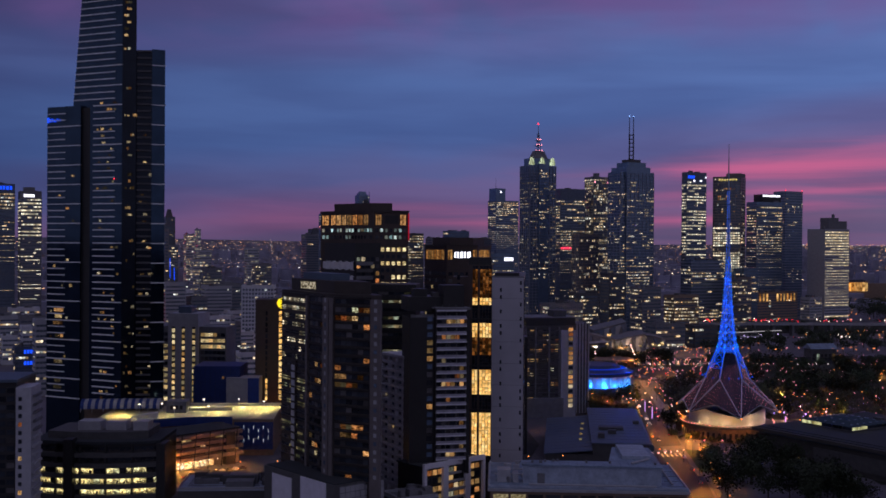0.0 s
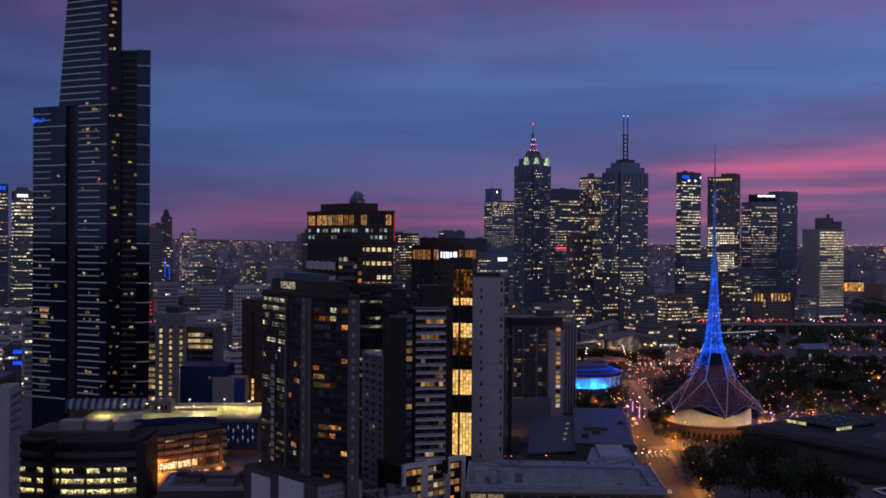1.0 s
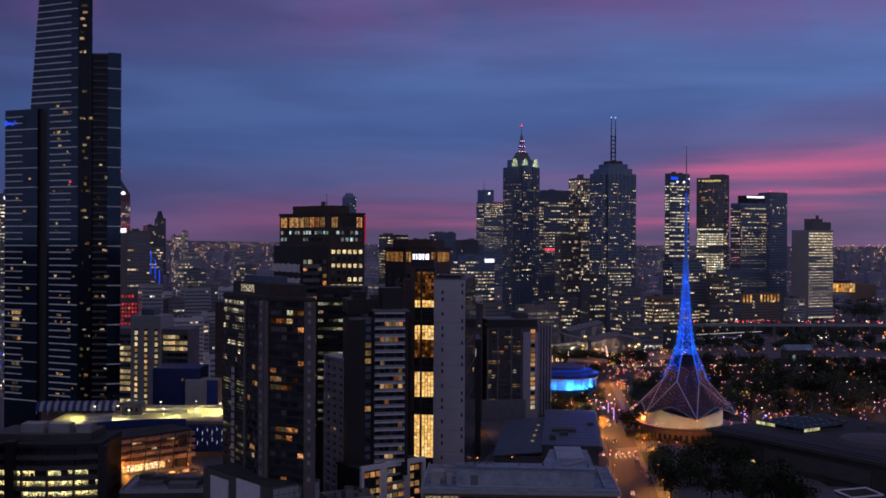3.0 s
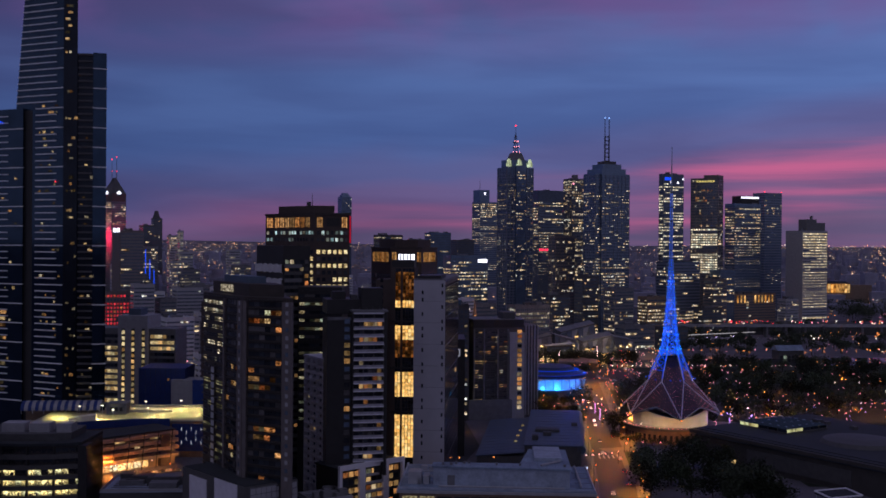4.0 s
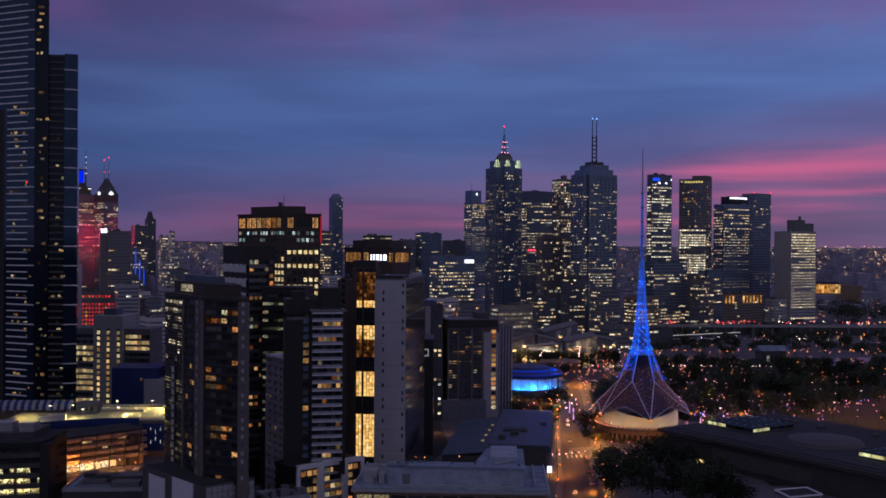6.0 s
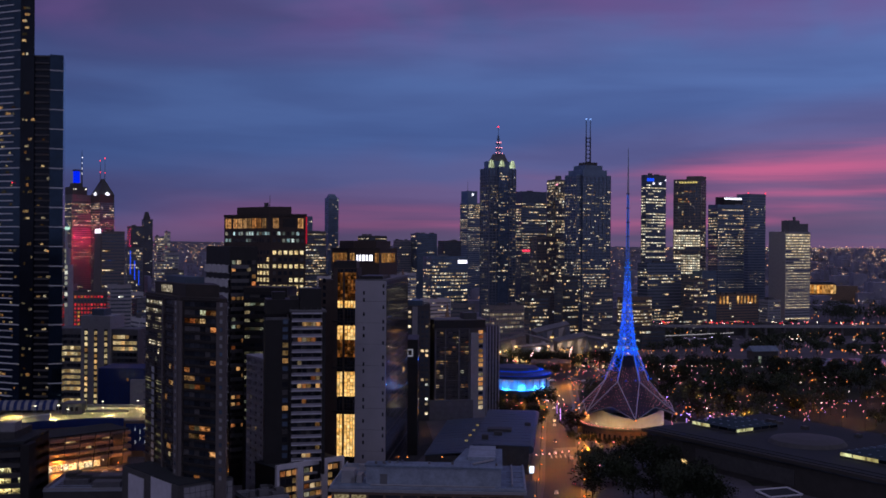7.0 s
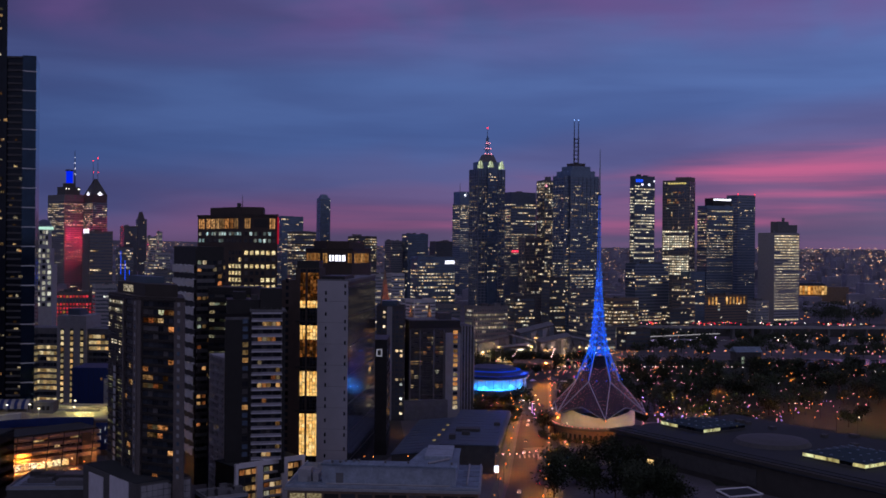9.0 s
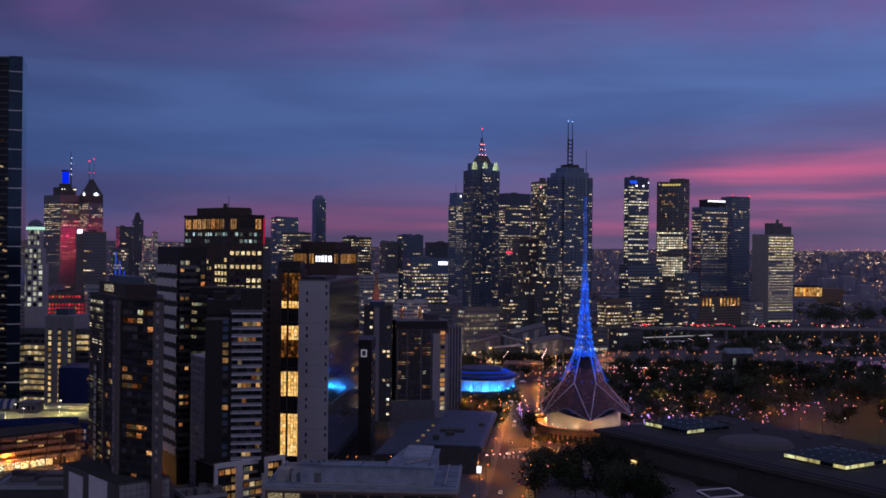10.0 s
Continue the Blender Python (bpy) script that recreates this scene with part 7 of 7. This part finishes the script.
        part("pane", Geo().box(0.3 + 3.2 * k, 3.1 + 3.2 * k, 0.4, 0.65, 7.6, 14), M_STEELGLASS, t)
    t = place("church_gables", 42, 900, 0, 12, "church front with twin floodlit orange spires", "church")
    part("nave", Geo().box(0, 22, 2, 40, 0, 30), M_TAN, t)
    for x in (1, 17):
        part("spire", Geo().prism([(x, 0), (x + 4.5, 0), (x + 4.5, 4.5), (x, 4.5)], 0, 40).prism([(x, 0), (x + 4.5, 0), (x + 4.5, 4.5), (x, 4.5)], 40, 58, [(x + 2, 2), (x + 2.4, 2), (x + 2.4, 2.4), (x + 2, 2.4)]), M_TAN, t)
    part("spire", Geo().prism([(-22, 8), (-14, 8), (-14, 16), (-22, 16)], 0, 52).prism([(-22, 8), (-14, 8), (-14, 16), (-22, 16)], 52, 86, [(-18.3, 11.7), (-17.7, 11.7), (-17.7, 12.3), (-18.3, 12.3)]), M_TAN, t)
    part("beacon", Geo().blob((-18, 7, 54), 1.0), B_RED, t)
    lamp("spire_floodlight", (24, 898, 50), (1.0, 0.12, 0.06), 9000, 0.5)
    lamp("church_floodlight", (53, 893, 36), (1.0, 0.38, 0.10), 26000, 0.5)


square_buildings()

# ---- trees ----
def leaves(crown, rnd, ends, wide, count, lo, hi):
    for k in range(count):
        c = rnd.choice(ends)
        p = c + Vector((rnd.gauss(0, 1), rnd.gauss(0, 1), rnd.gauss(0, 0.8))) * wide * 0.26
        u = Vector((rnd.uniform(-1, 1), rnd.uniform(-1, 1), rnd.uniform(-1, 1))).normalized() * rnd.uniform(lo, hi)
        v = u.orthogonal().normalized() * u.length * 0.75
        n = len(crown.v)
        crown.v += [tuple(p - u), tuple(p + v), tuple(p + u), tuple(p - v)]
        crown.f.append((n, n + 1, n + 2, n + 3))


def limb_ends(rnd, tall, wide, n):
    out = []
    for k in range(n):
        a = k * 6.28 / n + rnd.random()
        r = wide * rnd.uniform(0.2, 0.75)
        out.append(Vector((math.cos(a) * r, math.sin(a) * r, tall * rnd.uniform(0.45, 0.92))))
    return out


def make_tree(seed, tall, wide):
    rnd = random.Random(seed)
    t = place("tree", 0, 0, 0, 0, "dark broad-crowned street tree", "tree", "park and street trees")
    trunk = Geo().tube((0, 0, 0), (0.1, 0, tall * 0.4), 0.35, 0.24, 6)
    ends = limb_ends(rnd, tall, wide, 9)
    for e in ends:
        trunk.tube((0.1, 0, tall * rnd.uniform(0.28, 0.4)), e, 0.16, 0.05, 4)
    part("trunk", trunk, M_BARK, t)
    crown = Geo()
    leaves(crown, rnd, ends, wide, 760, 0.3, 0.75)
    part("crown", crown, M_LEAF, t)
    return t


def plant_trees():
    rnd = random.Random(77)
    protos = [make_tree(1, 12, 6), make_tree(2, 15, 7.5), make_tree(3, 9.5, 5)]
    spots, far = [], []
    def scatter(n, x0, x1, y0, y1, skew=0.0, to=spots):
        for _ in range(n):
            y = rnd.uniform(y0, y1)
            to.append((rnd.uniform(x0, x1) + skew * (y - y0), y))
    scatter(34, 136, 172, 425, 512, -0.10)
    scatter(2, 127, 132, 590, 620, 0.2)
    scatter(9, 150, 160, 650, 740, 0.1)
    scatter(1, 94, 96, 640, 650, 0.12)
    for k in range(13):
        if k < 4:
            spots.append((108 + 0.12 * (13 * k) + 12.5 + rnd.uniform(-1, 1), 440 + 13 * k))
    scatter(26, 190, 250, 610, 800, -0.1)
    scatter(80, 240, 500, 630, 790)
    scatter(80, 225, 500, 795, 930)
    scatter(14, 86, 150, 815, 880)
    scatter(26, 84, 210, 928, 950)
    scatter(110, 480, 760, 640, 960, 0.0, far)
    scatter(90, 270, 700, 1035, 1120, 0.0, far)
    scatter(50, 300, 720, 1150, 1225, 0.0, far)
    scatter(40, 420, 800, 1270, 1400, 0.0, far)
    scatter(150, 610, 1010, 1480, 1745, 0.0, far)
    for p in protos:
        x, y = spots.pop(0)
        p.matrix_basis = pose(x, y, 0)
    for i, (x, y) in enumerate(spots):
        copy_thing(protos[i % 3], pose(x, y, 0, 0, 0, rnd.uniform(0, 360)))
    for k in range(9):
        a = -2.7 + 0.27 * k
        copy_thing(protos[k % 3], pose(106.5 + 27.5 * math.cos(a), 721 + 27.5 * math.sin(a), 0, 0, 0, 40 * k) @ Matrix.Scale(0.62 + 0.1 * (k % 4), 4))
    for k in range(26):
        x, y = rnd.uniform(98, 124), rnd.uniform(612, 682)
        copy_thing(protos[k % 3], pose(x - 6 + 0.12 * (y - 612), y, 0, 0, 0, 40 * k) @ Matrix.Scale(rnd.uniform(0.3, 0.5), 4))
    for k in range(16):
        a = -2.9 + 0.15 * k
        copy_thing(protos[k % 3], pose(160 + 31 * math.cos(a) - 2, 590 + 29 * math.sin(a), 0, 0, 0, 40 * k) @ Matrix.Scale(rnd.uniform(0.3, 0.42), 4))
    crowns = Geo()
    for x, y in far:
        tall, wide = rnd.uniform(8, 15), rnd.uniform(5, 8)
        if y > 1450:
            tall, wide = tall + 10, wide + 3
        ends = [e + Vector((x, y, 0)) for e in limb_ends(rnd, tall, wide, 7)]
        crowns.tube((x, y, 0), (x, y, tall * 0.6), 0.4, 0.2, 4)
        leaves(crowns, rnd, ends, wide, 130, 0.7, 1.5)
    solid("distant_trees", crowns, M_LEAF, "dark massed trees of the riverside park", "trees", "stuff")


plant_trees()


# ---- lamps, cars ----
def make_lamp_post(name, label, high, mat, r):
    t = place(name, 0, 0, 0, 0, label, "street lamp", "street and park lamps")
    part("pole", Geo().tube((0, 0, 0), (0, 0, high), 0.11, 0.07).tube((0, 0, high), (0.9, 0, high + 0.2), 0.06), M_MAST, t)
    part("lamp_head", Geo().blob((0.9, 0, high), r), mat, t)
    return t


def put_lamps():
    rnd = random.Random(31)
    sodium = make_lamp_post("street_lamp", "tall street lamp with an orange head", 9, B_SODIUM, 0.34)
    rose = make_lamp_post("park_lamp", "park lamp with a pinkish globe", 5, B_PINK, 0.36)
    pale = make_lamp_post("street_lamp", "tall street lamp with a white head", 10, B_WHITE, 0.34)
    blue = make_lamp_post("park_lamp", "park lamp with a blue-violet head", 7, B_VIOLET, 0.55)
    spots = []
    for (x0, y0), (x1, y1) in zip(STREET, STREET[1:]):
        k = max(2, int(math.hypot(x1 - x0, y1 - y0) / 30))
        for i in range(k):
            f = i / k
            for s in (-10.5, 10.5):
                spots.append((sodium, x0 + (x1 - x0) * f + s, y0 + (y1 - y0) * f, 0 if s < 0 else 180))
    for _ in range(80):
        y = rnd.uniform(600, 900)
        spots.append((rnd.choice((rose, rose, sodium, sodium, pale)), rnd.uniform(200, 210 + 0.36 * y), y, 0))
    for k in range(24):
        spots.append((rose, 152 + rnd.uniform(-4, 4) + 0.2 * k, 640 + 7 * k, 0))
    for k in range(12):
        spots.append((sodium, -120 + 16 * k, 463 + 0.13 * 16 * k, 0))
    for k in range(12):
        spots.append((sodium, 40 + 4 * k, 700 + 9 * k, 0))
    for k in range(20):
        spots.append((rose if k % 3 else pale, 128 + rnd.uniform(-4, 18) + 0.05 * k, 575 + 6.0 * k, 0))
    for k in range(3):
        spots.append((rose if k % 2 else sodium, 120 + 9 * k, 488 + rnd.uniform(-2, 2), 0))
        spots.append((rose, 127 + 9 * k, 548 - rnd.uniform(0, 5), 0))
    for k in range(16):
        spots.append((rose if k % 2 else sodium, 96 + rnd.uniform(0, 26), 640 + 6 * k, 0))
    for x, y in ((203, 627), (214, 622), (236, 600), (205, 700), (262, 640)):
        spots.append((blue, x, y, 0))
    first = set()
    for p, x, y, turn in spots:
        if p not in first:
            first.add(p)
            p.matrix_basis = pose(x, y, 0, 0, 0, turn)
        else:
            copy_thing(p, pose(x, y, 0, 0, 0, turn))
    # lamps beyond the river, past telling apart
    kinds = {"orange": (Geo(), B_SODIUM), "rose": (Geo(), B_PINK), "white": (Geo(), B_WHITE), "red": (Geo(), B_RED), "violet": (Geo(), B_VIOLET)}
    def dot(kind, x, y, z, r):
        g = kinds[kind][0]
        g.blob((x, y, z), r)
    for _ in range(230):
        y = rnd.uniform(815, 1030)
        dot(rnd.choice(("orange", "rose", "orange", "rose", "red", "rose")), rnd.uniform(70, 260), y, rnd.uniform(3, 7.5), rnd.uniform(0.25, 0.55))
    for k in range(70):
        dot("orange" if k % 4 else "rose", 250 + 7.5 * k + rnd.uniform(-3, 3), 1028 + 0.3 * k + rnd.uniform(-5, 5), rnd.uniform(4, 7), rnd.uniform(0.45, 0.7))
    for k in range(60):
        dot(rnd.choice(("orange", "white", "orange")), 290 + rnd.uniform(0, 460), 1190 + rnd.uniform(-30, 30), rnd.uniform(4, 9), rnd.uniform(0.5, 0.9))
    for k in range(95):
        x = 300 + rnd.uniform(0, 1) ** 1.4 * 300
        dot(rnd.choice(("red", "red", "rose", "white", "orange")), x, 1290 + rnd.uniform(-4, 50), rnd.uniform(12.4, 15), rnd.uniform(0.5, 0.95))
    for k in range(110):
        dot(rnd.choice(("orange", "orange", "rose")), rnd.uniform(430, 800), rnd.uniform(900, 1700), rnd.uniform(5, 9), rnd.uniform(0.5, 0.9))
    for k in range(110):
        dot(rnd.choice(("orange", "orange", "rose", "rose")), rnd.uniform(180, 620), rnd.uniform(760, 1240), rnd.uniform(6, 9), rnd.uniform(0.25, 0.5))
    for k in range(80):
        dot(rnd.choice(("orange", "orange", "white")), rnd.uniform(60, 260), rnd.uniform(1000, 1060), rnd.uniform(3, 8), rnd.uniform(0.3, 0.6))
    for k in range(110):
        dot(rnd.choice(("rose", "rose", "rose", "orange")), rnd.uniform(160, 360), rnd.uniform(640, 900), rnd.uniform(5, 10), rnd.uniform(0.26, 0.46))
    for k in range(160):
        dot(rnd.choice(("orange", "white", "rose", "red")), rnd.uniform(-340, -90), rnd.uniform(660, 1000), rnd.uniform(4, 9), rnd.uniform(0.3, 0.6))
    for k in range(110):
        y = rnd.uniform(600, 700)
        dot(rnd.choice(("rose", "rose", "orange", "violet")), rnd.uniform(198, 225 + 0.8 * (y - 560)), y, rnd.uniform(4.5, 7.5), rnd.uniform(0.22, 0.38))
    for k in range(46):
        dot("rose" if k % 3 else "orange", 165 + 5.5 * k + rnd.uniform(-2, 2), 842 - 0.1 * k + rnd.uniform(-3, 3), 6.5, rnd.uniform(0.28, 0.45))
        dot("rose" if k % 2 else "white", 175 + 4.2 * k + rnd.uniform(-1, 1), 885 + 0.2 * k + rnd.uniform(-2, 2), 6.5, rnd.uniform(0.25, 0.42))
    for name, (g, m) in kinds.items():
        solid("distant_" + name + "_lamps", g, m, "many small " + name + " lamps across the river", "lamps", "stuff")
    for x, y, e in ((104, 420, 3600), (116, 452, 6000), (104, 492, 6000), (127, 508, 9500), (118, 536, 8000), (132, 566, 14000), (116, 590, 14000), (140, 604, 16000), (92, 690, 16000), (108, 684, 16000), (124, 640, 16000), (140, 668, 9000), (131, 700, 15000), (148, 730, 10000), (140, 770, 15000),
                    (154, 806, 26000), (190, 850, 24000), (112, 846, 24000), (160, 905, 20000), (84, 862, 16000), (42, 596, 1300), (40, 540, 3500), (46, 642, 1500), (-70, 478, 15000), (-92, 482, 14000), (-52, 474, 12000), (-106, 476, 12000), (-120, 482, 11000), (-140, 490, 13000),
                    (210, 640, 16000), (246, 668, 12000), (300, 700, 6000), (340, 640, 3600), (300, 1012, 16000), (240, 1010, 14000), (200, 1090, 14000), (270, 780, 14000), (360, 860, 16000), (230, 820, 14000), (430, 780, 5500), (380, 730, 4500)):
        downlight("street_light", (x, y, 9.2), SODIUM, e * 3.8, 140)
    for x, y, z, e in ((116, 950, 11, 15000), (150, 956, 11, 15000), (182, 978, 11, 12000), (92, 960, 11, 9000), (135, 990, 22, 6000)):
        lamp("square_light", (x, y, z), (1.0, 0.62, 0.36), 0.6 * e, 0.4)
    for k in range(22):
        x = rnd.uniform(205, 440)
        lamp("path_light", (x, rnd.uniform(600, 640) + 0.72 * (x - 205) * rnd.random(), 5.2), rnd.choice((SODIUM, SODIUM, (1.0, 0.36, 0.22), (1.0, 0.55, 0.10), (0.8, 0.3, 0.8))), rnd.uniform(1000, 3000), 0.3)


for x, y, tint, e in ((146, 560, (1.0, 0.30, 0.04), 900), (162, 558, (1.0, 0.30, 0.04), 900), (204, 622, (0.50, 0.20, 1.0), 16000), (232, 606, (0.30, 0.18, 1.0), 9000), (196, 604, (0.55, 0.2, 0.9), 5000), (236, 646, (0.8, 0.9, 0.15), 4500), (226, 700, (1.0, 0.6, 0.2), 5000), (292, 610, (1.0, 0.5, 0.12), 5000), (318, 596, (0.75, 0.95, 0.2), 3500)):
    lamp("park_light", (x, y, 7.5), tint, e, 0.4)
B_VIOLET = bulb("violet_bulb", (0.35, 0.25, 1.0), 3.0)
put_lamps()


B_VIOLET_TUBE = bulb("lilac_tube", (0.50, 0.30, 1.0), 1.2)


def street_furniture():
    """Lilac light columns, a board for an unidentified orange upright, a glowing street sign and a lit shelter by the
    crossing.
    """
    for x, y, high in ((128.7, 641, 7.5), (129.6, 668, 7.0), (196, 600, 9.0)):
        c = place("light_column", x, y, 0.3, 0, "slim column of lilac light on the footway", "light column", "light columns")
        part("foot", Geo().box(-0.45, 0.45, -0.45, 0.45, 0, 0.5), M_MAST, c)
        part("light_tube", Geo().tube((0, 0, 0.5), (0, 0, high), 0.24), B_VIOLET_TUBE, c, "glowing lilac tube")
        part("cap", Geo().tube((0, 0, high), (0, 0, high + 0.25), 0.42), M_MAST, c)
    # Stand-in for an unidentified orange-lit upright; arm and lamp are added.
    w = place("hoarding", 133.4, 597, 0.2, 14, "tall board for an unidentified orange-lit upright, with added lamp", "hoarding")
    part("board", Geo().box(0, 4.4, 0, 0.3, 0.6, 10.2), M_TAN, w)
    for x in (0.2, 2.1, 4.0):
        part("post", Geo().box(x, x + 0.2, 0.3, 0.6, 0, 10.0), M_MAST, w)
    part("added_arm", Geo().tube((2.2, 0, 10.2), (2.2, -2.4, 10.8), 0.08), M_MAST, w)
    lamp("board_fill_light", w.matrix_basis @ Vector((2.2, -2.6, 9.6)), SODIUM, 1500, 0.3)
    q = place("street_sign", 97.5, 476, 0.2, 0, "glowing pale blue sign box on a post", "street sign")
    part("post", Geo().tube((0, 0, 0), (0, 0, 3.6), 0.14), M_MAST, q)
    part("box", Geo().box(-1.1, 1.1, -0.25, 0.25, 3.6, 6.8), M_MAST, q)
    part("face", Geo().box(-1.0, 1.0, -0.32, -0.25, 3.7, 6.7), bulb("sign_face", (0.62, 0.75, 1.0), 2.2), q)
    n = place("shelter", 118.5, 709, 0.2, -16, "long white shelter roof with added edge glow and lamp", "shelter")
    part("roof", Geo().box(0, 13, 0, 3.0, 3.0, 3.25), M_PALE, n)
    for x in (0.4, 6.4, 12.4):
        part("post", Geo().tube((x, 2.6, 0), (x, 2.6, 3.0), 0.09), M_STEEL, n)
    # Edge glow and unseen lamp above are added to whiten the roof.
    part("edge_glow", Geo().box(0.5, 12.5, -0.06, 0.0, 3.02, 3.2), bulb("shelter_edge_glow", (0.95, 0.85, 1.0), 1.6), n)
    lamp("shelter_fill_light", n.matrix_basis @ Vector((6.5, -1.5, 4.6)), (0.85, 0.8, 1.0), 1500, 0.4)
    lamp("facade_glow", (97, 656, 6), SODIUM, 3200, 0.4)


def rail_bridge():
    """Low bridge over the river with a pale parapet that glows as if lit."""
    b = place("river_bridge", 296, 1150, 0, 0, "river bridge with a pale glowing parapet and lilac lamps", "bridge")
    f = Face((0, 0), (91, 50))
    g = Geo()
    f.slab(g, 0, f.length, 8.2, 9.6, -7, 0)
    part("deck", g, M_DARK, b)
    g = Geo()
    f.slab(g, 0, f.length, 9.6, 10.4, 0.0, 0.4)
    # Parapet emits weakly, imitating lamplight along the pale edge.
    part("parapet", g, bulb("parapet_glow", (0.85, 0.80, 0.85), 0.42), b, "pale parapet made to glow as if lit")
    for k in range(8):
        x, y = 91 * (k + 0.5) / 8, 50 * (k + 0.5) / 8
        part("pier", Geo().box(x - 0.8, x + 0.8, y + 1.5, y + 5, -0.5, 8.2), M_DARK, b)
        q = part("lamp_post", Geo().tube((x, y - 0.8, 0), (x, y - 0.8, 6.0), 0.15), M_MAST, b)
        part("lamp_head", Geo().blob((x, y - 0.8, 6.2), 0.62), B_LILAC, q)


street_furniture()
rail_bridge()


def make_car(paint, name="car"):
    c = place(name, 0, 0, 0, 0, paint[1], "car", "cars on the streets")
    body = part("body", Geo().box(-0.9, 0.9, -2.2, 2.2, 0.35, 0.85).prism([(-0.8, -1.5), (0.8, -1.5), (0.8, 1.0), (-0.8, 1.0)], 0.85, 1.45, [(-0.65, -1.1), (0.65, -1.1), (0.65, 0.5), (-0.65, 0.5)]), paint[0], c)
    for x in (-0.85, 0.85):
        for y in (-1.4, 1.4):
            part("wheel", Geo().tube((x - 0.1, y, 0.33), (x + 0.1, y, 0.33), 0.33, sides=10), M_BLACK, c)
        part("headlight", Geo().blob((x * 0.75, -2.22, 0.65), 0.17), B_WHITE, c)
        part("tail_light", Geo().blob((x * 0.75, 2.22, 0.7), 0.15), B_RED, c)
    return c


def park_cars():
    rnd = random.Random(12)
    protos = [make_car((surface("white_paint", (0.6, 0.6, 0.6), 0.3), "white car with lamps on")), make_car((surface("grey_paint", (0.12, 0.12, 0.13), 0.3), "dark grey car with lamps on"))]
    spots = [(112 + 0.10 * (y - 470) + s, y, 174 if s > 0 else -6) for y, s in ((436, -4), (470, 4), (526, 4), (572, -4), (624, -4), (666, 4), (452, -4), (497, 4), (540, -4), (588, 4), (640, -4), (652, 4), (690, -4), (700, 4), (716, -4))]
    for k in range(26):
        spots.append((280 + 9 * k + rnd.uniform(-3, 3), 1216 + rnd.choice((-3, 3)), rnd.choice((0, 180)) + 90))
    for k in range(16):
        spots.append((60 + 12 * k, 848 - 0.12 * 12 * k + rnd.choice((-4, 4)), rnd.choice((85, 265))))
    for k in range(22):
        y = 640 + 16 * k
        spots.append((236 - 0.2 * (y - 640) + rnd.choice((-5, 5, -9, 9)), y, rnd.choice((10, 190))))
    for k in range(9):
        spots.append((-112 + 2.6 * k, 474 + 2.4 * k + rnd.uniform(-0.4, 0.4), 44 + 90))
    for i, (x, y, r) in enumerate(spots):
        if i < 2:
            protos[i].matrix_basis = pose(x, y, 0.13, 0, 0, r)
        else:
            copy_thing(protos[i % 2], pose(x, y, 0.13, 0, 0, r))


park_cars()
